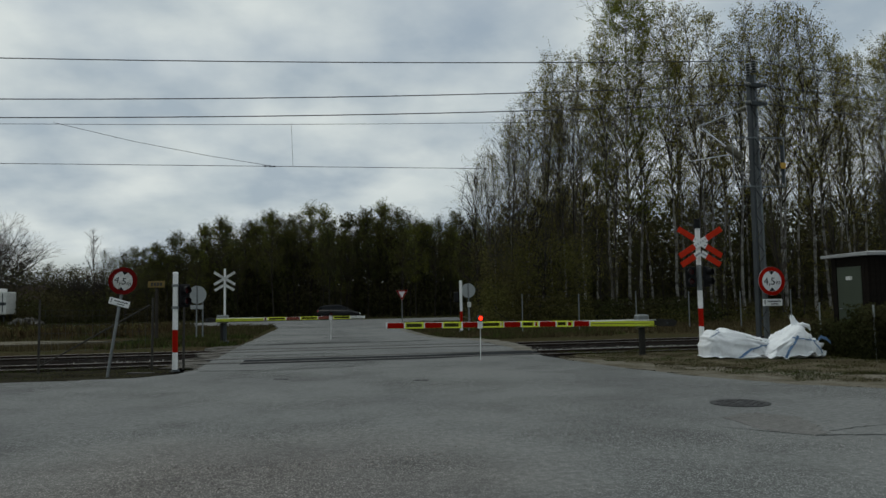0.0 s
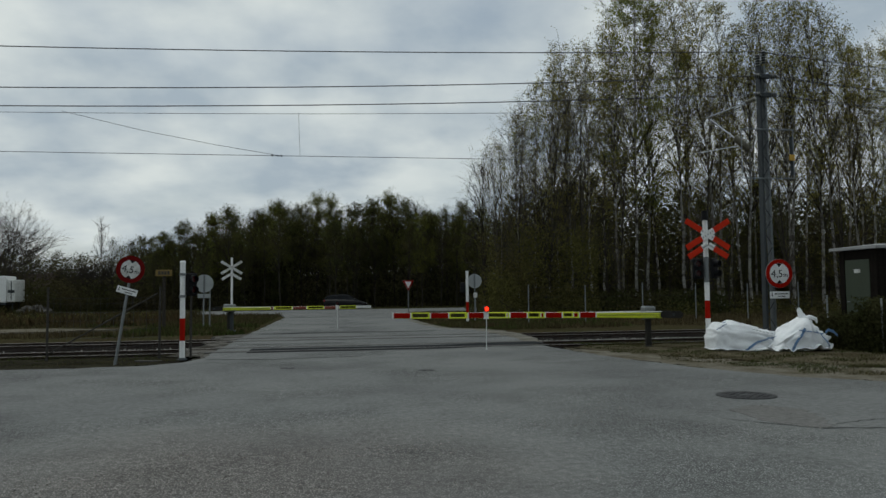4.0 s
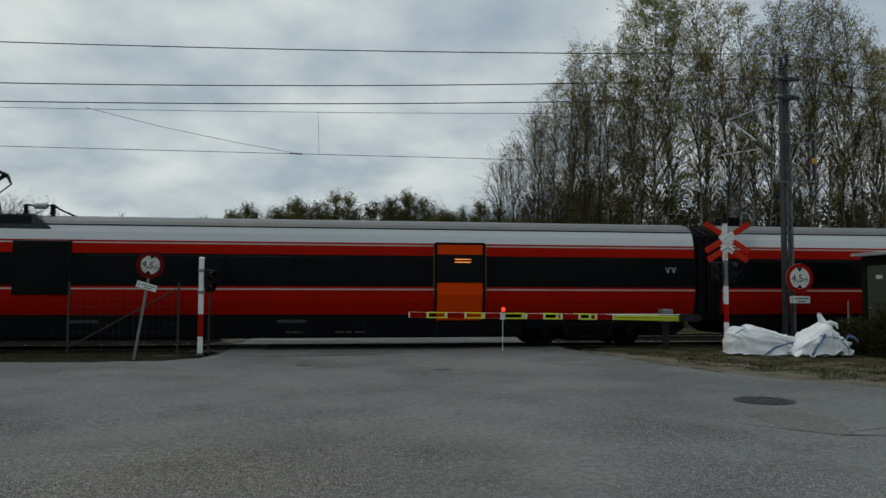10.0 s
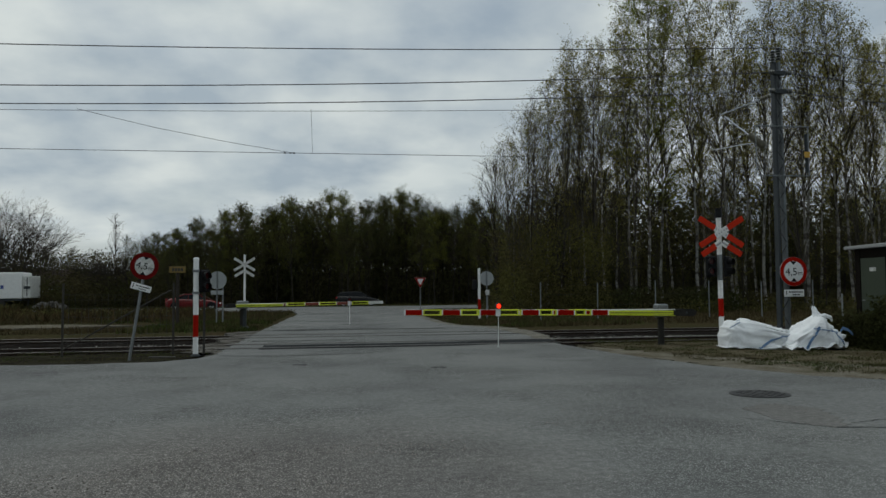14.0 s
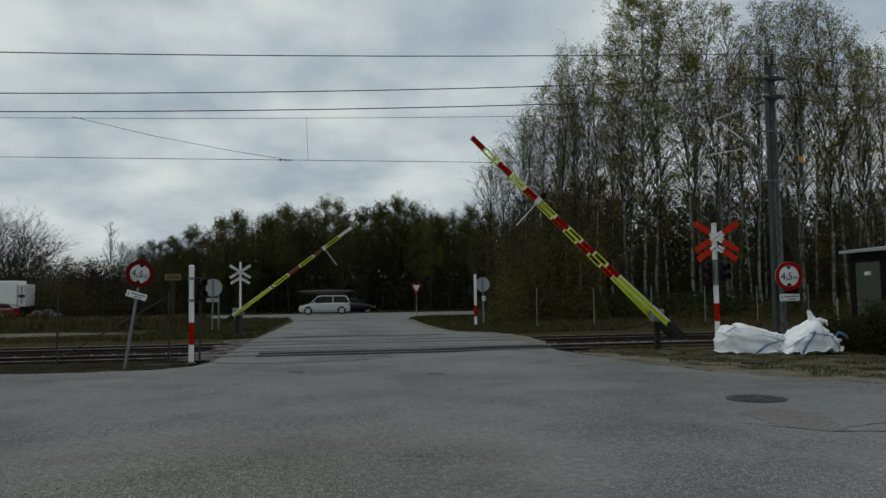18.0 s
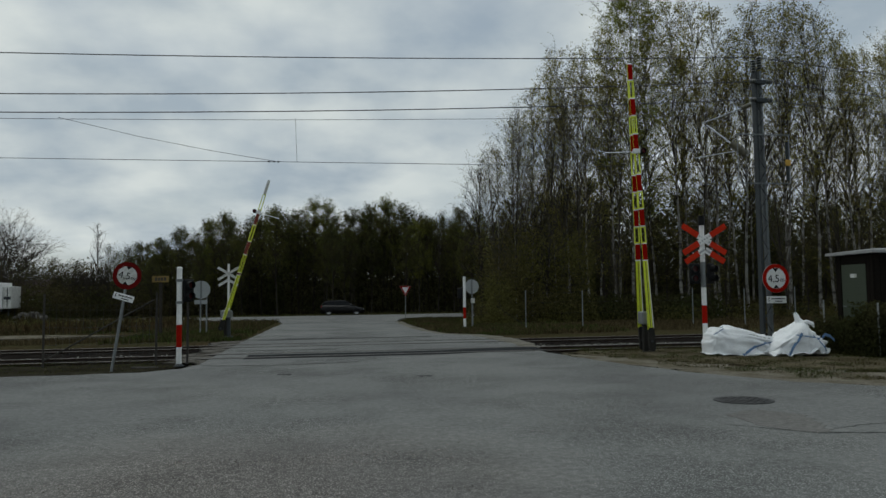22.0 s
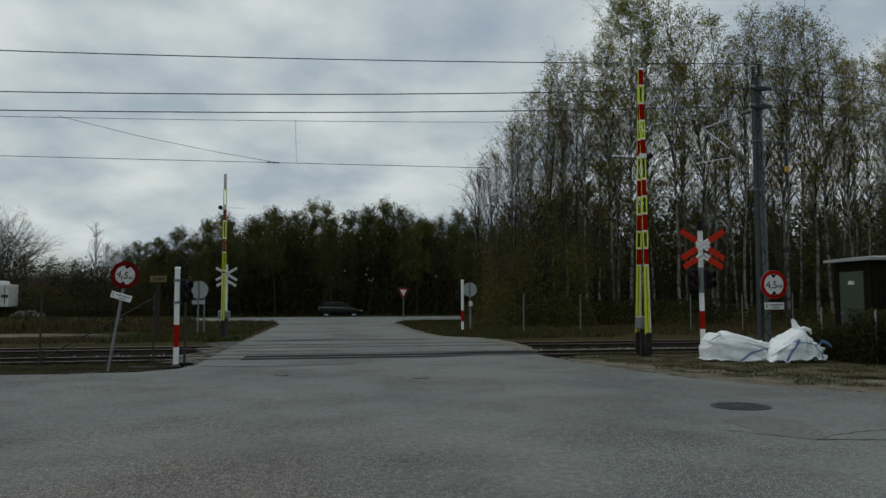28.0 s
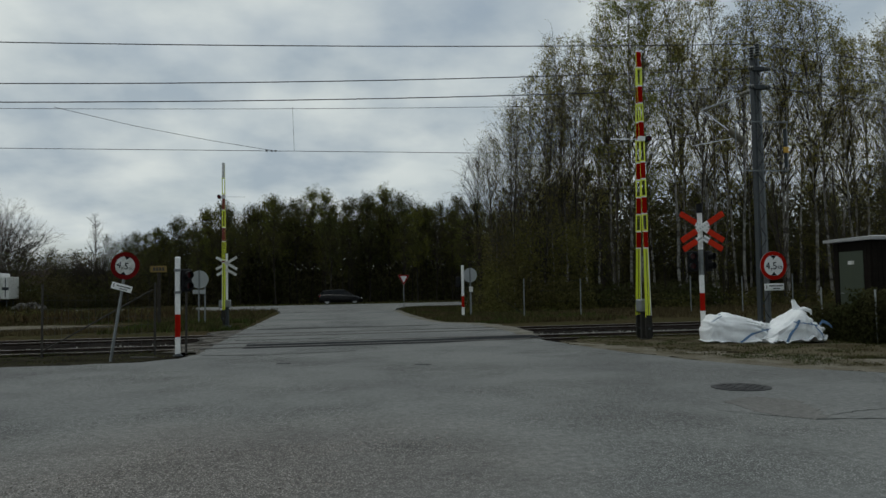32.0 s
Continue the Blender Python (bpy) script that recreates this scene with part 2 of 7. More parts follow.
ROOF_SHEET = mat("roof_sheet", (0.29, 0.295, 0.295), rough=0.6, var=0.2, scale=3)
BROWN_ROOF = mat("brown_roof", (0.055, 0.034, 0.027), rough=0.85, var=0.25, scale=2)
WOOD_GREY = mat("weathered_wood", (0.05, 0.046, 0.04), rough=0.9, var=0.3, scale=5)
IRON = mat("cast_iron", (0.036, 0.036, 0.037), rough=0.6, metal=0.4, var=0.35, scale=9)
WIRE = mat("wire", (0.03, 0.03, 0.032), rough=0.6, metal=0.3)
CERAMIC = mat("insulator", (0.05, 0.055, 0.05), rough=0.3, var=0.1)
INSULATOR = mat("brown_insulator", (0.12, 0.11, 0.075), rough=0.3, var=0.1)
BIRCH = mat("birch_bark", (0.28, 0.27, 0.245), rough=0.9, var=0.35, scale=2.5, fine=14, tint=(0.07, 0.064, 0.057), bump=0.3, spec=0.05)
BARK = mat("dark_bark", (0.045, 0.04, 0.034), rough=0.95, var=0.35, scale=2, fine=14, bump=0.4, spec=0.1)
TWIG = mat("twig", (0.04, 0.034, 0.028), rough=0.95, var=0.3, scale=3, bump=0, spec=0.1)
TWIG_PALE = mat("pale_twig", (0.085, 0.075, 0.06), rough=0.95, var=0.3, scale=3, bump=0, spec=0.1)
LEAF = leafy(mat("young_leaves", (0.225, 0.21, 0.045), rough=0.8, var=0.2, scale=0.4, bump=0, island=0.45, tint=(0.18, 0.15, 0.045), spec=0.05))
LEAF_DARK = leafy(mat("evergreen_leaves", (0.06, 0.07, 0.025), rough=0.85, var=0.2, scale=0.4, bump=0, island=0.5, tint=(0.07, 0.065, 0.026), spec=0.05))
LEAF_GREEN = leafy(mat("birch_leaves", (0.165, 0.185, 0.032), rough=0.8, var=0.2, scale=0.4, bump=0, island=0.45, tint=(0.16, 0.155, 0.03), spec=0.05))
OLIVE = leafy(mat("olive_brush", (0.10, 0.097, 0.032), rough=0.9, var=0.25, scale=0.4, bump=0, island=0.45, tint=(0.08, 0.07, 0.03), spec=0.03))
LEAF_SPRING = leafy(mat("spring_leaves", (0.125, 0.135, 0.026), rough=0.85, var=0.2, scale=0.4, bump=0, island=0.45, tint=(0.10, 0.10, 0.022), spec=0.05))
LEAF_WOOD = leafy(mat("wood_leaves", (0.085, 0.092, 0.024), rough=0.85, var=0.2, scale=0.4, bump=0, island=0.5, tint=(0.07, 0.066, 0.022), spec=0.05))
DARK_RED = mat("dark_sign_red", (0.115, 0.006, 0.006), spec=0.05, rough=0.6, var=0.2, scale=6, bump=0.03)
BRUSH = leafy(mat("undergrowth", (0.066, 0.058, 0.029), rough=0.95, var=0.3, scale=0.3, bump=0, island=0.5, tint=(0.042, 0.048, 0.018), spec=0.03))
THICKET = leafy(mat("thicket", (0.085, 0.078, 0.042), rough=0.95, var=0.3, scale=0.3, bump=0, island=0.5, tint=(0.06, 0.062, 0.026), spec=0.03))
SOIL = mat("dark_soil", (0.034, 0.032, 0.022), rough=1.0, var=0.45, scale=1.1, fine=20, bump=0.9, tint=(0.02, 0.018, 0.014), spec=0.0)
RUBBLE = mat("crumbled_edge", (0.125, 0.12, 0.11), rough=1.0, var=0.5, scale=2.0, fine=22, bump=1.0, tint=(0.035, 0.032, 0.027), spec=0.0)
DIRT = mat("bare_soil", (0.098, 0.087, 0.06), rough=1.0, var=0.45, scale=1.3, fine=26, bump=0.9, tint=(0.06, 0.052, 0.033), spec=0.0)
GRASS = mat("spring_grass", (0.042, 0.056, 0.015), rough=0.85, var=0.2, scale=0.5, bump=0, island=0.5, tint=(0.06, 0.054, 0.022), spec=0.05)
STRAW = mat("dry_grass", (0.066, 0.052, 0.026), rough=0.9, var=0.2, scale=0.6, bump=0, island=0.4, tint=(0.07, 0.055, 0.027), spec=0.05)

RUST = mat("rusty_grass", (0.064, 0.045, 0.022), rough=0.9, var=0.25, scale=0.3, bump=0, island=0.45, tint=(0.042, 0.042, 0.018), spec=0.03)
DARK_POST = mat("tarred_post", (0.03, 0.029, 0.026), rough=0.9, var=0.3, scale=5, spec=0.1)
FENCE_GREY = mat("weathered_post", (0.05, 0.047, 0.042), rough=0.85, var=0.3, scale=6, spec=0.15)
GRAVEL_CHIP = mat("grit", (0.24, 0.215, 0.195), rough=0.95, var=0.2, island=0.55, tint=(0.16, 0.145, 0.135), spec=0.1)


# ---- mesh builder ----
from mathutils.bvhtree import BVHTree
from mathutils.geometry import tessellate_polygon


class Build:
    """Collects the faces of one mesh; each face takes the material number that is set at the time."""

    def __init__(self):
        self.v, self.f, self.m, self.k = [], [], [], 0

    def face(self, pts):
        a = len(self.v)
        self.v.extend(tuple(p) for p in pts)
        self.f.append(tuple(range(a, a + len(pts))))
        self.m.append(self.k)
        return self

    def faces(self, verts, faces):
        a = len(self.v)
        self.v.extend(tuple(p) for p in verts)
        self.f.extend(tuple(i + a for i in f) for f in faces)
        self.m.extend([self.k] * len(faces))
        return self

    def box(self, x0, x1, y0, y1, z0, z1, c=0.0, m=None):
        """A box with chamfered edges; m places it."""
        c = min(c, 0.45 * min(x1 - x0, y1 - y0, z1 - z0))
        if c <= 0:
            vs = [(x, y, z) for x in (x0, x1) for y in (y0, y1) for z in (z0, z1)]
            fs = [(0, 1, 3, 2), (4, 6, 7, 5), (0, 4, 5, 1), (2, 3, 7, 6), (0, 2, 6, 4), (1, 5, 7, 3)]
        else:
            vs, ix = [], {}
            for i, x in enumerate((x0, x1)):
                for j, y in enumerate((y0, y1)):
                    for k, z in enumerate((z0, z1)):
                        sx, sy, sz = (c, -c)[i], (c, -c)[j], (c, -c)[k]
                        for a, p in enumerate(((x, y + sy, z + sz), (x + sx, y, z + sz), (x + sx, y + sy, z))):
                            ix[i, j, k, a] = len(vs)
                            vs.append(p)
            fs = []
            for s in (0, 1):
                fs.append([ix[s, j, k, 0] for j, k in ((0, 0), (0, 1), (1, 1), (1, 0))])
                fs.append([ix[i, s, k, 1] for i, k in ((0, 0), (0, 1), (1, 1), (1, 0))])
                fs.append([ix[i, j, s, 2] for i, j in ((0, 0), (0, 1), (1, 1), (1, 0))])
            for p in (0, 1):
                for q in (0, 1):
                    fs.append([ix[p, q, 0, 0], ix[p, q, 1, 0], ix[p, q, 1, 1], ix[p, q, 0, 1]])
                    fs.append([ix[p, 0, q, 0], ix[p, 1, q, 0], ix[p, 1, q, 2], ix[p, 0, q, 2]])
                    fs.append([ix[0, p, q, 1], ix[1, p, q, 1], ix[1, p, q, 2], ix[0, p, q, 2]])
            for i in (0, 1):
                for j in (0, 1):
                    for k in (0, 1):
                        fs.append([ix[i, j, k, a] for a in range(3)])
        if m is not None:
            vs = [m @ Vector(p) for p in vs]
        return self.faces(vs, fs)

    def tube(self, path, radii, n=8, caps=True):
        """A round bar along the points of path."""
        path = [Vector(p) for p in path]
        if isinstance(radii, (int, float)):
            radii = [radii] * len(path)
        rings, vs, fs = [], [], []
        side = None
        for i, p in enumerate(path):
            d = (path[min(i + 1, len(path) - 1)] - path[max(i - 1, 0)]).normalized()
            if side is None:
                side = d.orthogonal().normalized()
            side = (side - d * side.dot(d)).normalized()
            up = d.cross(side)
            rings.append(len(vs))
            for j in range(n):
                a = 2 * math.pi * j / n
                vs.append(p + (side * math.cos(a) + up * math.sin(a)) * radii[i])
        for a, b in zip(rings, rings[1:]):
            fs.extend((a + j, a + (j + 1) % n, b + (j + 1) % n, b + j) for j in range(n))
        if caps:
            fs.append(tuple(range(n))[::-1])
            fs.append(tuple(rings[-1] + j for j in range(n)))
        return self.faces(vs, fs)

    def prism(self, outline, y0, y1, m=None):
        """An outline in x and z, drawn out from y0 to y1."""
        n = len(outline)
        vs = [Vector((x, y0, z)) for x, z in outline] + [Vector((x, y1, z)) for x, z in outline]
        fs = [tuple(range(n)), tuple(range(2 * n - 1, n - 1, -1))]
        fs += [(i, i + n, (i + 1) % n + n, (i + 1) % n) for i in range(n)]
        if m is not None:
            vs = [m @ p for p in vs]
        return self.faces(vs, fs)

    def ring(self, r0, r1, y0, y1, cx=0.0, cz=0.0, n=40):
        """A flat ring that faces along y."""
        vs, fs = [], []
        for j in range(n):
            a = 2 * math.pi * j / n
            c, s = math.cos(a), math.sin(a)
            vs += [(cx + r0 * c, y0, cz + r0 * s), (cx + r1 * c, y0, cz + r1 * s), (cx + r1 * c, y1, cz + r1 * s), (cx + r0 * c, y1, cz + r0 * s)]
        for j in range(n):
            a, b = 4 * j, 4 * ((j + 1) % n)
            fs += [(a, a + 1, b + 1, b), (a + 1, a + 2, b + 2, b + 1), (a + 2, a + 3, b + 3, b + 2)]
        return self.faces(vs, fs)

    def mesh(self, name, mats, smooth=True):
        me = bpy.data.meshes.new(name)
        me.from_pydata(self.v, [], self.f)
        for m in mats if isinstance(mats, (list, tuple)) else [mats]:
            me.materials.append(m)
        me.polygons.foreach_set("material_index", self.m)
        if smooth:
            me.shade_smooth()
            me.set_sharp_from_angle(angle=radians(32))
        me.update()
        return me


def disc_outline(r, n=32, cx=0.0, cz=0.0):
    return [(cx + r * math.cos(2 * math.pi * j / n), cz + r * math.sin(2 * math.pi * j / n)) for j in range(n)]


def part(name, b, mats, parent, label="", at=None, smooth=True):
    ob = new(name, b.mesh(name, mats, smooth))
    ob.parent = parent
    if at is not None:
        ob.matrix_basis = at
    return tagged(ob, label) if label else ob


def shared(name, me, parent, at):
    ob = new(name, me)
    ob.parent = parent
    ob.matrix_basis = at
    return ob


def thing(name, label, category, at, group=""):
    ob = tagged(new(name), label, category, group)
    ob.matrix_basis = at
    return ob


def setting(name, b, mats, label, category, smooth=True):
    return tagged(new(name, b.mesh(name, mats, smooth)), label, category, kind="structure")


def lettering(text, size, material, parent, at, name="lettering"):
    cu = bpy.data.curves.new("letters", "FONT")
    cu.body, cu.size, cu.align_x, cu.align_y, cu.extrude = text, size, "CENTER", "CENTER", 0.002
    cu.offset = 0.0
    tmp = new("letters_tmp", cu)
    me = bpy.data.meshes.new_from_object(tmp)
    bpy.data.objects.remove(tmp)
    me.materials.clear()
    me.materials.append(material)
    ob = new(name, me)
    ob.parent = parent
    ob.matrix_basis = at
    return ob


def ribbed(p, q, ribs, thin, wide, n=10):
    """A ribbed insulator between two points, in one piece."""
    p, q = Vector(p), Vector(q)
    path, radii = [], []
    for i in range(ribs):
        for f, r in ((0.0, thin), (0.5, wide), (0.95, thin)):
            path.append(p.lerp(q, (i + f) / ribs))
            radii.append(r)
    return Build().tube(path, radii, n)


RND = random.Random(7)


def ragged(points, step=0.5, amount=0.08):
    """A closed outline with an uneven edge."""
    out = []
    for (x0, y0), (x1, y1) in zip(points, points[1:] + points[:1]):
        k = max(1, min(60, int(math.hypot(x1 - x0, y1 - y0) / step)))
        for i in range(k):
            u = i / k
            out.append((x0 + (x1 - x0) * u + RND.uniform(-amount, amount), y0 + (y1 - y0) * u + RND.uniform(-amount, amount)))
    return out


def slab(name, points, z, thick, material, label, category, step=0.5, amount=0.08):
    """A flat sheet with an uneven edge and some thickness."""
    pts = ragged(points, step, amount)
    n = len(pts)
    b = Build()
    tris = tessellate_polygon([[Vector((x, y, 0)) for x, y in pts]])
    b.faces([(x, y, z) for x, y in pts], [t if (Vector(pts[t[1]]) - Vector(pts[t[0]])).cross(Vector(pts[t[2]]) - Vector(pts[t[0]])) > 0 else t[::-1] for t in tris])
    for i in range(n):
        (x0, y0), (x1, y1) = pts[i], pts[(i + 1) % n]
        b.face([(x0, y0, z), (x0, y0, z - thick), (x1, y1, z - thick), (x1, y1, z)])
    return setting(name, b, material, label, category, smooth=False)


# ---- ground, roads and tracks ----
# x runs along the tracks, y away from the camera; the rail heads lie level with the crossing at z = 0.
TRACKS = (20.75, 25.35)
ROAD_L, ROAD_R = -2.75, 5.75


def ground():
    b = Build()
    xs = [-3000, -900, -300, -150] + [-90 + 3 * i for i in range(61)] + [150, 300, 900, 3000]
    ys = [-3000, -600, -150, -60, -20] + [3 * i for i in range(6)] + [18.4, 18.9, 19.4, 21, 23, 25, 27, 28.0, 28.8, 29.6] + [30 + 3 * i for i in range(35)] + [180, 300, 900, 3000]
    vs = []
    for y in ys:
        for x in xs:
            z = -0.07 + 0.04 * noise.noise(Vector((x * 0.21, y * 0.23, 0.0)))
            if 5 < x < 40 and 6 < y < 20:
                z -= 0.015
            if 18.8 < y < 28.5:
                z -= 0.3
            if y > 110:
                z += min(25.0, (y - 110) * 0.035)
            vs.append((x, y, z))
    w = len(xs)
    fs = [(j * w + i, j * w + i + 1, (j + 1) * w + i + 1, (j + 1) * w + i) for j in range(len(ys) - 1) for i in range(w - 1)]
    b.faces(vs, fs)
    setting("ground", b, GROUND, "brown soil with patches of spring grass", "ground")


ground()
slab("road", [(-60, -40), (60, -40), (60, 4.0), (30, 6.3), (14, 8.0), (8.9, 10.0), (7.6, 11.4), (6.9, 13.0), (6.3, 15.2), (5.95, 18.0),
              (ROAD_R, 20.0), (5.95, 24), (5.9, 27.5), (5.7, 29.2), (5.1, 30.4), (4.7, 31.6), (4.5, 35), (4.45, 39), (4.8, 50), (5.3, 55), (5.6, 58), (-2.3, 58), (-2.6, 40), (-2.75, 29), (ROAD_L, 18.2), (-3.05, 17.2), (-3.7, 16.6), (-5, 16.4),
              (-9, 16.6), (-20, 17.4), (-60, 19)], 0.0, 0.2, ASPHALT, "worn light grey asphalt road over the level crossing", "road", 0.4, 0.06)
slab("road_main", [(-160, 60.0), (-40, 60.0), (-5.5, 60.2), (-3.0, 57.0), (-2.4, 50.0), (5.0, 50.0), (5.6, 55), (6.4, 58.6), (9.5, 60.2), (40, 60.2), (160, 60), (160, 74), (-160, 74)], 0.006, 0.2, ASPHALT,
     "grey asphalt main road behind the crossing", "road", 0.8, 0.06)
slab("gravel_path", [(-60, 34.0), (-12, 34.6), (-8.6, 36.0), (-13, 38.2), (-60, 38.6)], 0.0, 0.1, GRAVEL, "pale gravel path beside the tracks", "path", 0.5, 0.12)
slab("gravel_edge_right", [(8.9, 10.1), (14, 8.1), (30, 6.4), (30, 8.0), (14, 10.2), (10.4, 12.0), (9.0, 13.6), (8.0, 15.0), (7.2, 17.2), (6.2, 18.8), (5.98, 18.0), (6.35, 15.2), (6.95, 13.0), (7.65, 11.4)],
     -0.012, 0.1, GRAVEL, "sandy gravel along the edge of the asphalt", "gravel", 0.18, 0.28)
slab("verge_soil_west", [(-40, 18.6), (-20, 17.55), (-9, 16.75), (-5, 16.55), (-3.9, 16.8), (-3.2, 17.4), (-2.9, 18.4), (-2.9, 19.1), (-40, 19.1)], -0.012, 0.1, SOIL,
     "dark soil of the verge beside the tracks", "soil", 0.15, 0.12)
slab("verge_soil", [(6.3, 19.3), (6.9, 17.4), (7.7, 15.6), (8.8, 14.0), (10.4, 12.3), (14, 10.6), (30, 8.6), (30, 14), (24, 19.3), (9, 19.4)], -0.006, 0.1, DIRT,
     "bare brown soil of the verge under thin grass", "soil", 0.15, 0.3)
slab("gravel_edge_west", [(-2.55, 17.7), (-3.1, 17.9), (-3.5, 18.8), (-3.9, 19.6), (-3.4, 20.6), (-3.9, 21.8), (-3.3, 23.1), (-3.8, 24.6), (-3.3, 26.0), (-3.8, 27.5), (-3.5, 28.8), (-2.55, 29.6)], -0.012, 0.3, RUBBLE, "crumbling asphalt and gravel at the end of the crossing deck", "gravel", 0.14, 0.2)
slab("gravel_edge_far", [(5.6, 20.6), (5.6, 27.2), (5.2, 29.4), (4.6, 30.8), (4.2, 35), (4.2, 50), (5.3, 50), (5.05, 44), (4.9, 38.8), (4.95, 34), (5.15, 31.6), (5.9, 30.5), (6.5, 29.6), (6.75, 27.6), (6.85, 25.9), (6.65, 23.9), (6.3, 21.4)],
     -0.012, 0.1, SANDY, "pale sandy gravel shoulder of the side road", "gravel", 0.2, 0.12)


def track(yc, group):
    bed = Build()
    prof = [(-2.5, -0.32), (-1.75, -0.10), (-1.2, -0.07), (1.2, -0.07), (1.75, -0.10), (2.5, -0.32)]
    for x0, x1 in ((-200.0, ROAD_L - 0.25), (ROAD_R + 0.3, 200.0)):
        n = 90
        xs = [x0 + (x1 - x0) * i / n for i in range(n + 1)]
        vs = [(x, yc + dy + RND.uniform(-0.08, 0.08), z + RND.uniform(-0.02, 0.02)) for x in xs for dy, z in prof]
        bed.faces(vs, [(i * 6 + j, (i + 1) * 6 + j, (i + 1) * 6 + j + 1, i * 6 + j + 1) for i in range(n) for j in range(5)])
    root = setting("railway_track", bed, BALLAST, "railway track with steel rails on dark ballast", "railway track", smooth=False)
    tagged(root, group=group)
    for side in (-0.75, 0.75):
        r = Build()
        y = yc + side
        foot = [(-0.07, -0.17), (0.07, -0.17), (0.07, -0.155), (0.012, -0.135), (0.012, -0.05), (0.036, -0.038), (0.036, -0.006), (0.026, 0.0), (-0.026, 0.0), (-0.036, -0.006), (-0.036, -0.038), (-0.012, -0.05), (-0.012, -0.135), (-0.07, -0.155)]
        n = len(foot)
        vs = [(x, y + a, z) for x in (-220.0, 220.0) for a, z in foot]
        for i in range(n):
            r.k = 1 if i in (6, 7, 8) else 0
            r.faces([vs[i], vs[(i + 1) % n], vs[(i + 1) % n + n], vs[i + n]], [(0, 1, 2, 3)])
        part("rail", r, [RAIL_RUST, RAIL_TOP], root, smooth=False)
    one = Build().box(-0.13, 0.13, -1.3, 1.3, -0.24, -0.045, 0.02).mesh("sleeper", SLEEPER)
    far = Build()
    for i in range(-190, 191):
        x = i * 0.62
        if ROAD_L - 0.4 < x < ROAD_R + 0.45:
            continue
        if -16 < x < 24:
            shared("sleeper", one, root, pose(x, yc, RND.uniform(-0.012, 0.004), 0, 0, RND.uniform(-1, 1)))
        else:
            far.box(x - 0.13, x + 0.13, yc - 1.3, yc + 1.3, -0.24, -0.045)
    tagged(part("sleepers", far, SLEEPER, root, smooth=False), kind="stuff")
    return root


for yc in TRACKS:
    track(yc, "two parallel tracks")


def crossing_deck():
    """Panels between and beside the rails; flat black strips stand for shaded flangeways."""
    root = tagged(new("crossing_deck"), "asphalt crossing deck with rail grooves and dark seams", "level crossing", kind="structure")
    for yc in TRACKS:
        for y in (yc - 0.75, yc + 0.75):
            b = Build()
            b.box(ROAD_L - 0.3, ROAD_R + 0.3, y - 0.036, y + 0.036, -0.02, 0.010, 0.004)
            part("rail_top", b, RAIL_TOP, root)
            b = Build()
            b.box(ROAD_L - 0.2, ROAD_R + 0.2, y + 0.04, y + 0.16, -0.02, 0.008)
            part("groove_shade", b, BLACK, root)
            b = Build()
            b.box(ROAD_L - 0.2, ROAD_R + 0.2, y - 0.2, y - 0.04, -0.02, 0.005)
            part("seam", b, ASPHALT_DARK, root)
    for y0, y1, x0, x1 in ((19.43, 20.94, -1.9, 6.1), (22.6, 22.74, -2.4, 0.6), (28.62, 28.95, -2.3, 4.2), (29.35, 29.5, -1.9, 2.0)):
        b = Build()
        n = 20
        vs = []
        for i in range(n + 1):
            x = x0 + (x1 - x0) * i / n
            bend = max(0.0, x - 3.2) if x1 > 5 else 0.0
            vs += [(x, y0 + 0.36 * bend + RND.uniform(-0.03, 0.03), 0.006), (x, y1 + 0.2 * bend + RND.uniform(-0.03, 0.03), 0.006)]
        b.faces(vs, [(2 * i, 2 * i + 2, 2 * i + 3, 2 * i + 1) for i in range(n)])
        part("patch_strip", b, DECK_DARK, root)


crossing_deck()


def crack(points, width, name="crack"):
    """An open crack or a worn hollow in the asphalt, as a thin dark strip with an uneven width."""
    b = Build()
    path = []
    for (x0, y0), (x1, y1) in zip(points, points[1:]):
        k = 8
        for i in range(k):
            u = i / k
            path.append((x0 + (x1 - x0) * u + RND.uniform(-0.02, 0.02), y0 + (y1 - y0) * u + RND.uniform(-0.03, 0.03), width * RND.uniform(0.3, 1.2)))
    vs = []
    for x, y, w in path:
        vs += [(x, y - w / 2, 0.004), (x, y + w / 2, 0.004)]
    b.faces(vs, [(2 * i, 2 * i + 2, 2 * i + 3, 2 * i + 1) for i in range(len(path) - 1)])
    setting(name, b, ASPHALT_DARK, "dark crack in the worn asphalt", "crack")


crack([(-2.6, 17.75), (-1.2, 17.35), (0.3, 17.6), (0.95, 17.75)], 0.16)
crack([(4.35, 7.9), (4.7, 7.45), (5.1, 7.1), (5.9, 6.95)], 0.035)
crack([(4.9, 8.25), (5.3, 8.0)], 0.05)
crack([(5.35, 7.35), (5.9, 7.5), (6.6, 7.45)], 0.02)
slab("worn_patch", [(4.75, 8.5), (5.35, 8.75), (5.6, 8.3), (5.4, 7.6), (5.2, 7.15), (4.95, 7.15), (4.68, 7.65)], 0.0042, 0.05, PATCH, "shallow worn patch of pale old asphalt beside the manhole", "road", 0.08, 0.05)
crack([(-0.85, 15.2), (-0.5, 15.1)], 0.3, "pothole")
crack([(0.2, 33.9), (0.6, 33.7), (1.3, 33.8)], 0.5, "pothole")
crack([(1.75, 14.1), (2.1, 14.0)], 0.2, "pothole")


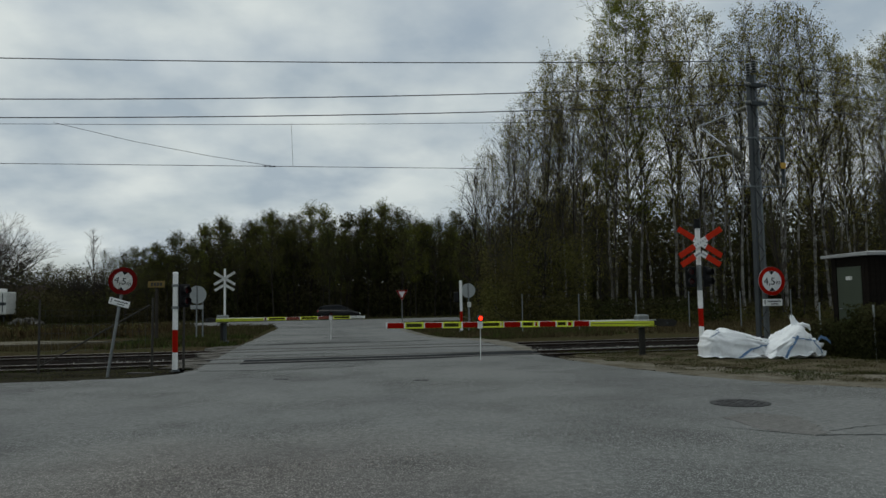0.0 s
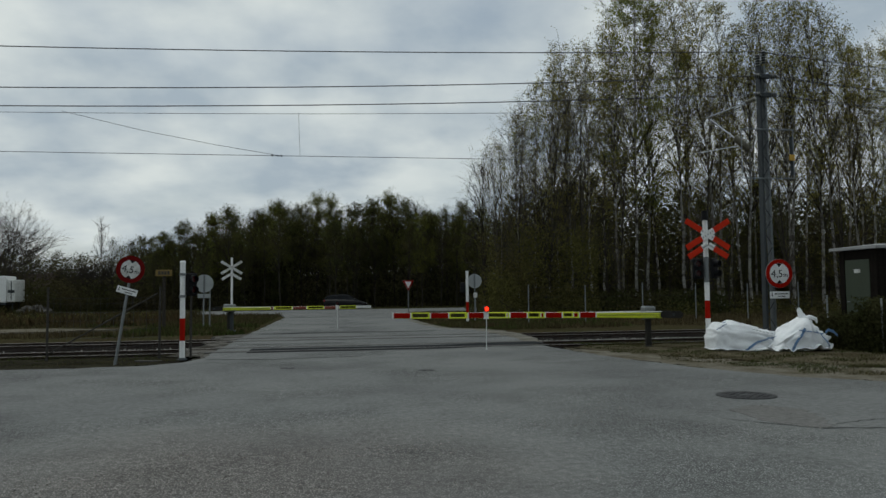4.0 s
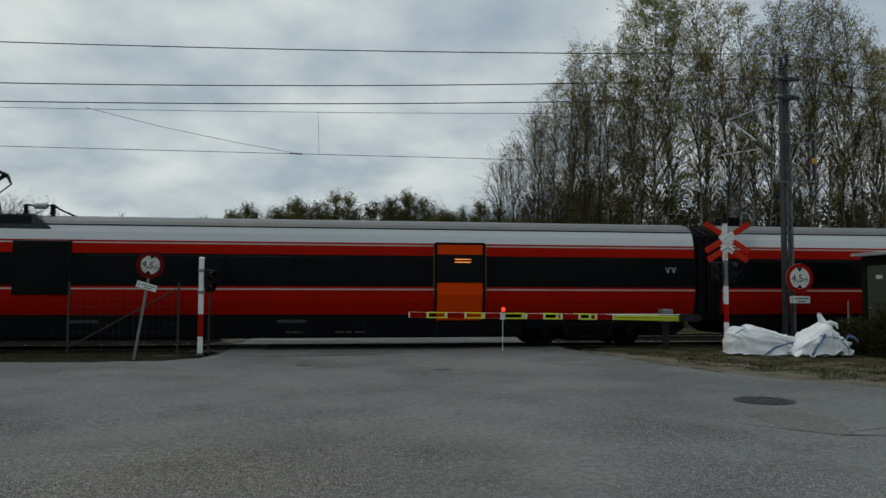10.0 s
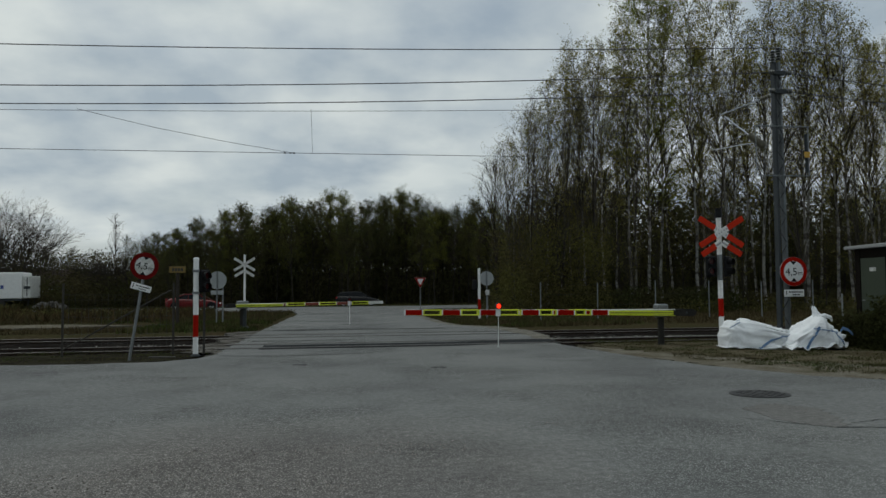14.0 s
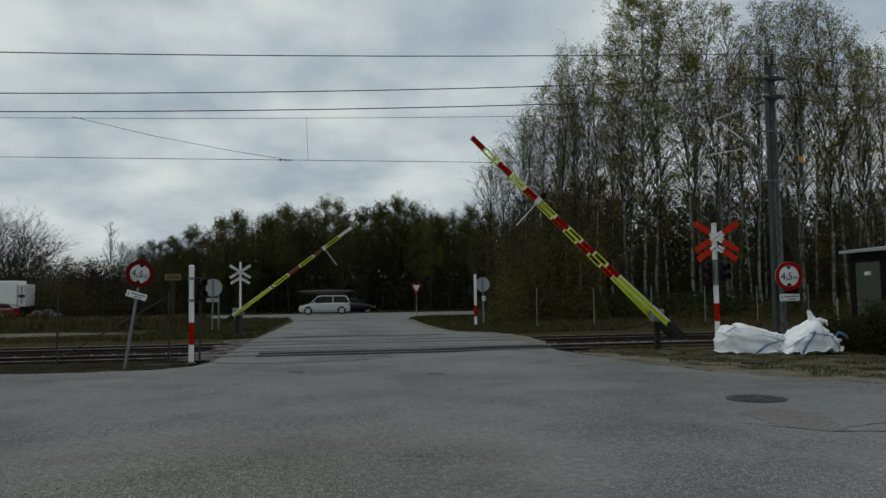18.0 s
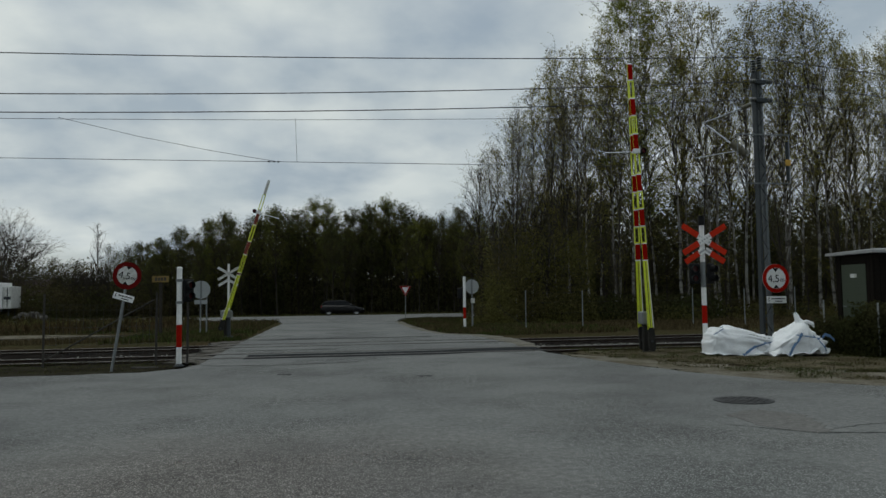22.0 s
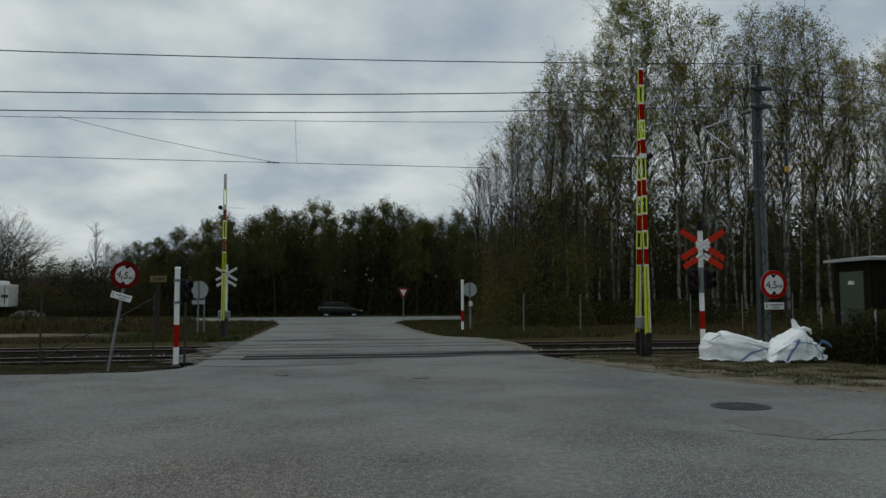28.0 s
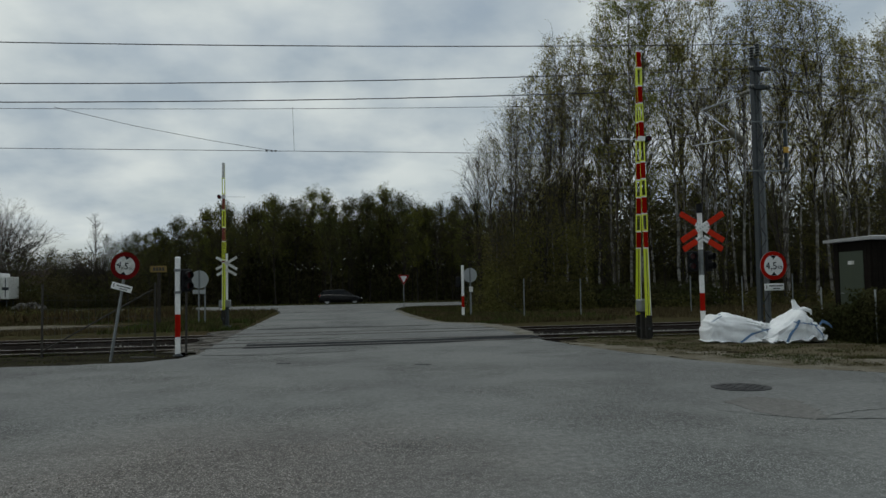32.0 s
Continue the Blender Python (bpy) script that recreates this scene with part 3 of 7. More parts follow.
def stones(name, boxes, size, label, material=STONE, seed=3):
    r = random.Random(seed)
    b = Build()
    for x0, x1, y0, y1, z, count in boxes:
        for _ in range(count):
            c = Vector((r.uniform(x0, x1), r.uniform(y0, y1), z))
            s = size * r.uniform(0.5, 1.3)
            m = Matrix.Translation(c) @ Euler((r.uniform(0, 6), r.uniform(0, 6), r.uniform(0, 6))).to_matrix().to_4x4()
            vs = [m @ (Vector(p) * s * r.uniform(0.7, 1.1)) for p in ((1, 0, 0), (-1, 0, 0), (0, 0.8, 0), (0, -0.8, 0), (0, 0, 0.7), (0, 0, -0.7))]
            b.faces(vs, [(0, 2, 4), (2, 1, 4), (1, 3, 4), (3, 0, 4), (2, 0, 5), (1, 2, 5), (3, 1, 5), (0, 3, 5)])
    tagged(new(name, b.mesh(name, material, False)), label, "stones", kind="stuff")


stones("ballast_stones", ((6.3, 24, 21.9, 22.7, -0.08, 2600), (-16, -3.1, 18.9, 20.3, -0.16, 120), (6.1, 24, 22.6, 24.2, -0.12, 900), (-16, -3.1, 21.8, 23.6, -0.12, 220)), 0.045,
       "broken grey stones along the track bed")


def manhole():
    t = thing("manhole_cover", "round dark cast iron manhole cover in the asphalt", "manhole cover", pose(5.62, 9.54, 0.004))
    b = Build()
    b.tube([(0, 0, -0.05), (0, 0, 0.006)], [0.385, 0.385], 48)
    part("frame", b, IRON, t)
    b = Build()
    b.tube([(0, 0, 0), (0, 0, 0.010)], [0.335, 0.332], 48)
    part("lid", b, IRON, t)
    bump = Build().box(-0.028, 0.028, -0.028, 0.028, 0.009, 0.016, 0.004).mesh("stud", IRON)
    for i in range(-5, 6):
        for j in range(-5, 6):
            if 0.05 < math.hypot(i, j) * 0.062 < 0.30 and (i + j) % 2 == 0:
                shared("stud", bump, t, pose(i * 0.062, j * 0.062, 0))
    plate = Build().tube([(0, 0, 0.009), (0, 0, 0.014)], [0.07, 0.066], 20)
    part("centre_plate", plate, IRON, t)


manhole()


# ---- the train ----
# Its own x runs back from the tip of the nose; z is the height, 0.13 over the rail head.
TRAIN_SIZE, TRAIN_LIFT = 0.914, 0.122
RAIL_Z = -TRAIN_LIFT / TRAIN_SIZE  # the rail head in the train's own space
LEVELS = (0.82, 0.95, 1.2, 1.505, 1.545, 1.6, 2.04, 2.48, 2.65, 2.745, 2.78, 2.83, 3.05, 3.24, 3.36, 3.46, 3.54, 3.58)
HALF = (1.28, 1.345, 1.44, 1.5, 1.5, 1.5, 1.495, 1.48, 1.47, 1.458, 1.455, 1.450, 1.40, 1.31, 1.18, 0.95, 0.55, 0.0)


def level_paint(z):
    """Which colour lies at a height of the side: 0 red, 1 white line, 2 black band, 3 silver, 4 roof."""
    if z < 1.5:
        return 0
    if z < 1.55:
        return 1
    if z < 1.6:
        return 0
    if z < 2.48:
        return 2
    if z < 2.745:
        return 0
    if z < 2.78:
        return 1
    if z < 2.83:
        return 0
    return 3 if z < 3.24 else 4


TRAIN_PAINT = [RED, LINE_WHITE, TRAIN_BLACK, SILVER, ROOF_GREY, WINDSCREEN]


def body_shell(x0, x1):
    b = Build()
    for s in (-1, 1):
        for i in range(len(LEVELS) - 1):
            b.k = level_paint((LEVELS[i] + LEVELS[i + 1]) / 2)
            b.face([(x0, s * HALF[i], LEVELS[i]), (x1, s * HALF[i], LEVELS[i]), (x1, s * HALF[i + 1], LEVELS[i + 1]), (x0, s * HALF[i + 1], LEVELS[i + 1])])
    for x in (x0, x1):
        b.k = 2
        b.face([(x, -HALF[i], LEVELS[i]) for i in range(len(LEVELS))] + [(x, HALF[i], LEVELS[i]) for i in range(len(LEVELS) - 2, -1, -1)])
    b.k = 2
    b.face([(x0, -1.28, 0.82), (x1, -1.28, 0.82), (x1, 1.28, 0.82), (x0, 1.28, 0.82)])
    return b


def mirror_x(b, length):
    b.v = [(length - x, y, z) for x, y, z in b.v]
    b.f = [f[::-1] for f in b.f]
    return b


def nose_front(z):
    """Where the nose begins at a height."""
    pts = ((0.55, 0.35), (0.8, 0.14), (1.1, 0.02), (1.6, 0.0), (1.78, 0.03), (2.0, 0.18), (2.4, 0.72), (2.78, 1.25), (3.0, 1.55), (3.34, 2.03), (3.46, 2.26), (3.53, 2.55), (3.58, 3.2))
    for (a, p), (c, q) in zip(pts, pts[1:]):
        if z <= c:
            return p + (q - p) * max(0.0, (z - a) / (c - a))
    return pts[-1][1]


def nose_side(x, z):
    """Half the width of the nose at a place along it and a height."""
    hw = float(np.interp(z, [0.58, 0.66, 0.72] + list(LEVELS), [1.13, 1.19, 1.23] + list(HALF)))
    u = min(1.0, max(0.0, (x - nose_front(z)) / 2.6))
    return hw * (1 - (1 - u) ** 2.4) ** 0.5


def nose_shell():
    b = Build()
    zs = [0.58, 0.66, 0.72] + list(LEVELS[:8]) + [2.57, 2.65, 2.745, 2.78, 2.83, 2.95, 3.05, 3.14, 3.24, 3.36, 3.42, 3.46, 3.50, 3.54, 3.58]
    lines = []
    for z in zs:
        hw = float(np.interp(z, [0.58, 0.66, 0.72] + list(LEVELS), [1.13, 1.19, 1.23] + list(HALF)))
        f = nose_front(z)
        edge = max(f + 0.25, 1.08 + 1.065 * (z - 0.82))
        row = []
        for k in range(19):
            x = f + (edge - f) * (k / 12) ** 1.9 if k <= 12 else edge + (4.0 - edge) * (k - 12) / 6
            u = min(1.0, (x - f) / 2.6)
            row.append((x, hw * (1 - (1 - u) ** 2.4) ** 0.5 if hw else 0.0, z, u))
        lines.append(row)
    for i in range(len(zs) - 1):
        z = (zs[i] + zs[i + 1]) / 2
        for k in range(18):
            b.k = 3
            if k >= 12 and z < 2.83:
                b.k = level_paint(z)
            elif k >= 12 and z > 3.24:
                b.k = 3
            elif 2.6 < z < 3.14 and k < 6:
                b.k = 5
            elif 1.7 < z < 2.1 and k < 1:
                b.k = 0
            elif z < 0.72:
                b.k = 3
            for s in (-1, 1):
                p, q = lines[i], lines[i + 1]
                b.face([(p[k][0], s * p[k][1], p[k][2]), (p[k + 1][0], s * p[k + 1][1], p[k + 1][2]), (q[k + 1][0], s * q[k + 1][1], q[k + 1][2]), (q[k][0], s * q[k][1], q[k][2])])
    return b


def train():
    t = thing("train", "red and silver electric multiple unit train with a black window band", "train", pose(180, TRACKS[0], TRAIN_LIFT) @ Matrix.Scale(TRAIN_SIZE, 4))
    total = 108.2
    joints = (27.35, 53.8, 80.6)
    spans = ((4.0, joints[0] - 0.42, False), (joints[0] + 0.42, joints[1] - 0.42, False), (joints[1] + 0.42, joints[2] - 0.42, False), (joints[2] + 0.42, total - 4.0, True))
    for flip in (False, True):
        b = nose_shell()
        if flip:
            mirror_x(b, total)
        # weld the strips of the nose so that it shades as one skin
        me = b.mesh("nose", TRAIN_PAINT)
        bm = bmesh.new()
        bm.from_mesh(me)
        bmesh.ops.remove_doubles(bm, verts=bm.verts, dist=0.0005)
        bm.to_mesh(me)
        bm.free()
        me.shade_smooth()
        me.set_sharp_from_angle(angle=radians(40))
        nose = shared("nose", me, t, Matrix())
        tagged(nose, "rounded silver nose with a black windscreen")
        pos = (lambda x: total - x) if flip else (lambda x: x)
        sgn = -1 if flip else 1
        b = Build()
        for x0, x1, y, z0, z1 in ((-0.06, 0.3, 0.30, 0.80, 1.15), (-0.10, 0.1, 0.2, 0.86, 1.08), (0.0, 0.5, 0.6, 0.66, 0.86)):
            a, c = sorted((pos(x0), pos(x1)))
            b.box(a, c, -y, y, z0, z1, 0.04)
        for s in (-0.55, 0.55):
            b.tube([(pos(0.02), s, 1.22), (pos(0.3), s, 1.22)], [0.05, 0.06], 10)
        part("coupler", b, BLACK, t, "black coupler at the front")
        b = Build()
        prof = [(0.22, 0.06), (1.35, 0.06), (1.75, 0.60), (0.3, 0.60)]
        outer = [(pos(x), z) for x, z in prof]
        b.prism(outer, -1.15, 1.15)
        b.k = 1
        b.prism([(pos(x), z) for x, z in ((0.20, 0.06), (1.30, 0.06), (1.33, 0.10), (0.21, 0.10))], -1.17, 1.17)
        part("snow_plough", b, [ROOF_GREY, AMBER], t, "grey plough with a yellow lower edge")
        b = Build()
        low = [(pos(x), z) for x, z in ((0.62, 0.64), (1.15, 0.30), (1.42, 0.16), (1.55, 0.16), (2.25, 0.36), (2.3, 0.5), (2.85, 0.5), (3.1, 0.82), (0.9, 0.82))]
        b.prism(low, -1.25, 1.25)
        part("nose_underframe", b, SKIRT, t)
        for s in (-1, 1):
            for k in range(4):
                x = 2.42 + 0.11 * k
                part("hose", Build().tube([(pos(x), s * 1.1, 0.5), (pos(x - 0.03), s * 1.16, 0.26), (pos(x + 0.12), s * 1.18, 0.2), (pos(x + 0.3), s * 1.12, 0.34), (pos(x + 0.33), s * 1.08, 0.5)], 0.016, 5), BLACK, t)
        for s in (-1, 1):
            b = Build()
            for z in (1.12, 1.3):
                b.tube([(pos(0.33), s * 0.86, z), (pos(0.25), s * 0.86, z)], [0.07, 0.08], 14)
            part("headlight", b, PANE, t)
            skin = lambda x, z, s=s: (pos(x), s * (nose_side(x, z) + 0.006), z)
            b = Build()
            b.face([skin(0.62, 0.98), skin(0.95, 0.95), skin(0.95, 1.27), skin(0.62, 1.2)])
            part("vent_grille", b, GREY_BACK, t)
            for u in range(4):
                z = 1.02 + 0.05 * u
                part("vent_slat", Build().tube([skin(0.66, z), skin(0.92, z)], 0.008, 5), DARK_STEEL, t)
            part("panel_seam", Build().tube([skin(0.42, 1.22), skin(0.70, 1.32), skin(1.0, 1.36), skin(1.15, 1.05), skin(1.32, 0.68)], 0.009, 5), SKIRT, t)
            part("panel_seam", Build().tube([skin(2.9, 3.2), skin(3.5, 3.27), skin(3.98, 3.29)], 0.014, 5), SKIRT, t)
            part("panel_seam", Build().tube([skin(3.98, 2.86), skin(3.98, 3.1), skin(3.98, 3.3), skin(3.98, 3.45)], 0.012, 5), SKIRT, t)
            b = Build()
            b.tube([(pos(x), s * y, z) for x, y, z in ((1.75, 1.46, 1.38), (2.6, 1.506, 1.38), (3.25, 1.506, 2.0))], 0.014, 5)
            part("pale_line", b, LINE_WHITE, t)
            # cab side door and its window
            a, c = sorted((pos(4.45), pos(5.5)))
            b = Build()
            for x in (a, c):
                b.box(x - 0.018, x + 0.018, s * 1.49 - 0.014, s * 1.49 + 0.014, 1.32, 2.83, 0.004)
            b.box(a, c, s * 1.5 - 0.012, s * 1.5 + 0.012, 2.815, 2.84, 0.004)
            part("cab_door", b, SKIRT, t)
            b = Build()
            b.box(pos(3.05) - 0.12, pos(3.05) + 0.12, s * 1.5 - 0.01, s * 1.5 + 0.01, 1.6, 2.48, 0.003)
            part("window_post", b, ROOF_GREY, t)
    for index, (x0, x1, flip) in enumerate(spans):
        part("coach_body", body_shell(x0, x1), TRAIN_PAINT, t, "red coach side under a silver roof edge")
        front, rear = (x0 + 3.45 if index else 4.55), (x1 - 3.2 if index < 3 else total - 4.55)
        part("underframe", Build().box(front + 1.95, rear - 1.95, -1.27, 1.27, 0.17, 0.83, 0.05), SKIRT, t)
        part("underframe", Build().box(x0 + 0.3, x1 - 0.3, -1.0, 1.0, 0.45, 0.84, 0.05), SKIRT, t)
        if index:
            part("end_skirt", Build().prism([(x0 + 0.25, 0.83), (x0 + 0.25, 0.42), (x0 + 0.6, 0.2), (front - 1.95, 0.2), (front - 1.85, 0.83)], -1.27, 1.27), SKIRT, t)
        if index < 3:
            part("end_skirt", Build().prism([(x1 - 0.25, 0.83), (x1 - 0.25, 0.42), (x1 - 0.6, 0.2), (rear + 1.85, 0.2), (rear + 1.75, 0.83)], -1.27, 1.27), SKIRT, t)
        for s in (-1, 1):
            part("roof_gutter", Build().tube([(x0, s * 1.318, 3.245), (x1, s * 1.318, 3.245)], 0.016, 5), SKIRT, t)
            # skirt panels, with the seams between them
            for k in range(8):
                xs = x0 + 5.6 + (x1 - x0 - 11.2) * k / 7
                part("skirt_seam", Build().box(xs - 0.012, xs + 0.012, s * 1.272 - 0.006, s * 1.272 + 0.006, 0.2, 0.80), BLACK, t)
            for k in range(2):
                xs = x0 + 8.0 + 5.5 * k
                part("vent_grille", Build().box(xs, xs + 0.8, s * 1.275 - 0.008, s * 1.275 + 0.008, 0.60, 0.68, 0.003), DARK_STEEL, t)
        # doors: one dark wide one, one orange
        if flip:
            dark, orange = (98.82, 100.29), (87.4, 88.8)
        elif index == 0:
            dark, orange = (8.05, 9.52), (19.2, 20.6)
        else:
            s0 = joints[index - 1]
            shift = (0, 0.3, 0.7)[index]
            dark, orange = (s0 + 6.8 + shift, s0 + 8.27 + shift), (s0 + 18.0 + shift, s0 + 19.4 + shift)
        for side in (-1, 1):
            y = side * 1.5
            b = Build()
            b.box(dark[0], dark[1], y - 0.02, y + 0.02, 1.36, 2.8, 0.01)
            door = part("door", b, TRAIN_BLACK, t)
            b = Build()
            b.box(dark[0] + 0.02, dark[1] - 0.02, y - 0.03, y + 0.03, 1.42, 2.80, 0.02)
            part("door_window", b, PANE, door)
            b = Build()
            b.box(orange[0] + 0.05, orange[1] - 0.05, y - 0.02, y + 0.02, 1.36, 2.80, 0.01)
            low = [(orange[0] + 0.05, side * 1.30, 0.66), (orange[1] - 0.05, side * 1.30, 0.66), (orange[1] - 0.05, y * 1.012, 1.38), (orange[0] + 0.05, y * 1.012, 1.38)]
            b.face(low)
            door = part("door", b, ORANGE, t, "bright orange door")
            b = Build()
            b.box(orange[0] + 0.028, orange[1] - 0.028, y - 0.027, y + 0.027, 1.72, 2.52, 0.004)
            part("door_window", b, PANE, door)
            b = Build()
            for z in (2.29, 2.37):
                b.box(orange[0] + 0.55, orange[0] + 1.0, y - 0.034, y + 0.034, z, z + 0.028)
            part("display", b, DISPLAY, door, "lit orange destination display")
            b = Build()
            for x in orange:
                b.box(x - 0.03, x + 0.03, y - 0.028, y + 0.028, 1.3, 2.84, 0.006)
                b.face([(x - 0.03, side * 1.33, 0.8), (x + 0.03, side * 1.33, 0.8), (x + 0.03, y + side * 0.028, 1.31), (x - 0.03, y + side * 0.028, 1.31)])
            b.box(orange[0], orange[1], y - 0.028, y + 0.028, 2.80, 2.86, 0.006)
            part("door_frame", b, SKIRT, t)
            b = Build()
            for x in (orange[0] - 0.045, orange[1] + 0.045):
                b.box(x - 0.01, x + 0.01, y - 0.024, y + 0.024, 1.3, 2.82, 0.003)
            part("door_seal", b, DOOR_SEAL, t, "thin yellowish door seal")
            b = Build()
            for p, q in ((-4.13, -3.98), (-3.95, -3.75), (-3.71, -3.67), (-2.78, -2.52), (-2.48, -2.32), (-2.24, -1.95)):
                u = orange[0] + p if not flip else orange[1] - q
                b.box(u, u + q - p, side * 1.274 - 0.003, side * 1.274 + 0.003, 0.31, 0.36)
            part("writing", b, WOOD_GREY, t)
            # side panes, set a little proud of the black band
            edges = [(x0 + 0.5, dark[0] - 0.3), (dark[1] + 0.3, orange[0] - 0.3), (orange[1] + 0.3, x1 - 1.9)] if not flip else [(x0 + 1.9, orange[0] - 0.3), (orange[1] + 0.3, dark[0] - 0.3), (dark[1] + 0.3, x1 - 0.5)]
            if index == 0:
                edges[0] = (5.6, dark[0] - 0.2)
            for a, c in edges:
                n = max(1, round((c - a) / 1.95))
                for i in range(n):
                    p, q = a + (c - a) * i / n + 0.05, a + (c - a) * (i + 1) / n - 0.05
                    b = Build()
                    b.box(p, q, y - 0.006, y + 0.006, 1.68, 2.42, 0.004)
                    part("window", b, PANE, t)
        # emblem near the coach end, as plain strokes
        if not flip:
            ex = x1 - 0.75
        else:
            ex = 103.4
        for side in (-1, 1):
            b = Build()
            y = side * 1.508
            for i in range(2):
                c = ex - 0.09 + 0.18 * i
                for d in (-1, 1):
                    b.face([(c + d * 0.075, y, 2.20), (c + d * 0.035, y, 2.20), (c - d * 0.015, y, 2.04), (c + d * 0.022, y, 2.04)])
            part("emblem", b, GREY_BACK, t)
        # bogies
        for xc in (front, rear):
            b = Build()
            b.box(xc - 1.9, xc + 1.9, -1.2, 1.2, 0.38, 0.78, 0.05)
            b.box(xc - 0.72, xc + 0.72, -1.2, 1.2, 0.06, 0.5, 0.08)
            for s in (-1, 1):
                b.box(xc - 1.75, xc + 1.75, s * 1.05 - 0.12, s * 1.05 + 0.12, 0.45, 0.72, 0.05)
                b.box(xc - 0.35, xc + 0.35, s * 1.12 - 0.14, s * 1.12 + 0.14, 0.3, 0.8, 0.05)
                for d in (-1.28, 1.28):
                    b.tube([(xc + d, s * 0.95, RAIL_Z + 0.46), (xc + d, s * 1.22, RAIL_Z + 0.46)], [0.2, 0.14], 12)
                    b.tube([(xc + d - 0.35, s * 1.15, 0.3), (xc + d - 0.35, s * 1.15, 0.8)], 0.06, 8)
            bog = part("bogie", b, SKIRT, t)
            for s in (-1, 1):
                for d in (-0.62, 0.62):
                    part("damper", Build().tube([(xc + d, s * 1.26, 0.2), (xc + d * 1.3, s * 1.26, 0.74)], 0.035, 8), BLACK, bog)
                part("brake_pipe", Build().tube([(xc - 1.2, s * 1.27, 0.62), (xc - 0.4, s * 1.28, 0.5), (xc + 0.4, s * 1.28, 0.56), (xc + 1.2, s * 1.27, 0.6)], 0.015, 5), BLACK, bog)
            for d in (-1.28, 1.28):
                b = Build()
                for s in (-0.75, 0.75):
                    b.tube([(xc + d, s - 0.065, RAIL_Z + 0.46), (xc + d, s + 0.065, RAIL_Z + 0.46)], [0.46, 0.46], 28)
                b.tube([(xc + d, -0.75, RAIL_Z + 0.46), (xc + d, 0.75, RAIL_Z + 0.46)], 0.08, 8)
                part("wheelset", b, SKIRT, bog)
    for j in joints:
        b = Build()
        b.box(j - 0.44, j + 0.44, -1.30, 1.30, 0.62, 3.2, 0.05)
        gang = part("gangway", b, BELLOWS, t, "black folded gangway between coaches")
        for i in range(6):
            x, r = j - 0.36 + 0.145 * i, 0.0 if i % 2 else 0.05
            fold = Build()
            outer = [(-1.40 + r, 0.66), (-1.43 + r, 2.8), (-1.22 + r, 3.22 - r), (-0.6, 3.42 - r), (0.6, 3.42 - r), (1.22 - r, 3.22 - r), (1.43 - r, 2.8), (1.40 - r, 0.66)]
            fold.prism(outer, -0.055, 0.055, pose(x, 0, 0, 0, 0, 90))
            part("fold", fold, BELLOWS, gang)
    # roof gear of the second coach: a fairing, a folded and a raised pantograph on insulators
    b = Build()
    b.prism([(27.95, 3.12), (35.35, 3.12), (34.9, 3.50), (28.4, 3.50)], -1.385, 1.385)
    roof = part("roof_fairing", b, DARK_STEEL, t, "dark grey roof fairing")
    part("fairing_panel", Build().box(33.85, 34.85, -1.392, -1.384, 3.24, 3.46, 0.002), BLACK, roof)
    for x, y, h in ((28.4, -0.6, 0.42), (28.95, -0.6, 0.30), (29.5, -0.6, 0.26), (30.47, -0.6, 0.32), (31.35, -0.6, 0.32), (31.62, -0.6, 0.34), (31.9, -0.6, 0.34), (32.15, -0.6, 0.32), (33.04, -0.6, 0.32), (33.04, 0.6, 0.32), (31.9, 0.6, 0.34), (34.4, -0.6, 0.36), (35.1, -0.6, 0.36)):
        part("insulator", ribbed((x, y, 3.49), (x, y, 3.49 + h), 5, 0.05, 0.085), BLACK, roof)
    for box in ((30.48, 31.66, -0.62, 0.62, 3.83, 3.96, 0.03), (30.62, 31.4, -0.5, 0.4, 3.95, 4.06, 0.04), (31.93, 33.08, -0.62, 0.62, 3.83, 3.92, 0.03), (31.95, 32.35, -0.5, 0.5, 3.9, 4.03, 0.05), (28.35, 29.2, -0.7, -0.3, 3.80, 3.90, 0.03)):
        part("frame", Build().box(*box), BLACK, roof)
    for s in (-0.35, 0.35):
        part("folded_arm", Build().tube([(30.6, s, 3.97), (29.62, s * 1.5, 4.02)], [0.05, 0.035], 6), BLACK, roof)
    part("folded_head", Build().tube([(29.6, -0.9, 3.9), (29.58, -0.65, 4.03), (29.58, 0.65, 4.03), (29.6, 0.9, 3.9)], 0.04, 6), BLACK, roof)
    part("folded_arm", Build().box(29.6, 30.6, -0.62, -0.54, 3.90, 3.99, 0.02), BLACK, roof)
    part("resistor", Build().tube([(34.62, -0.6, 3.80), (34.95, -0.6, 3.80)], 0.085, 12), GREY_BACK, roof)
    for pts in ([(30.7, -0.5, 4.05), (30.85, -0.5, 4.16), (31.05, -0.5, 4.14), (31.15, -0.5, 4.05)], [(31.3, -0.5, 4.0), (31.42, -0.5, 4.15), (31.65, -0.5, 4.10), (31.76, -0.5, 3.93)], [(33.05, -0.6, 3.9), (33.37, -0.6, 3.99), (33.7, -0.6, 3.88), (33.78, -0.6, 3.5)],
                [(33.1, -0.6, 3.86), (33.35, -0.6, 3.8), (33.5, -0.6, 3.5)], [(34.4, -0.6, 3.84), (34.62, -0.6, 3.8)], [(34.95, -0.6, 3.8), (35.1, -0.6, 3.84), (35.3, -0.6, 3.70), (35.7, -0.55, 3.52), (36.2, -0.4, 3.52)], [(33.42, -0.6, 3.5), (33.68, -0.6, 3.68)]):
        part("cable", Build().tube(pts, 0.026, 6), BLACK, roof)
    b = Build()
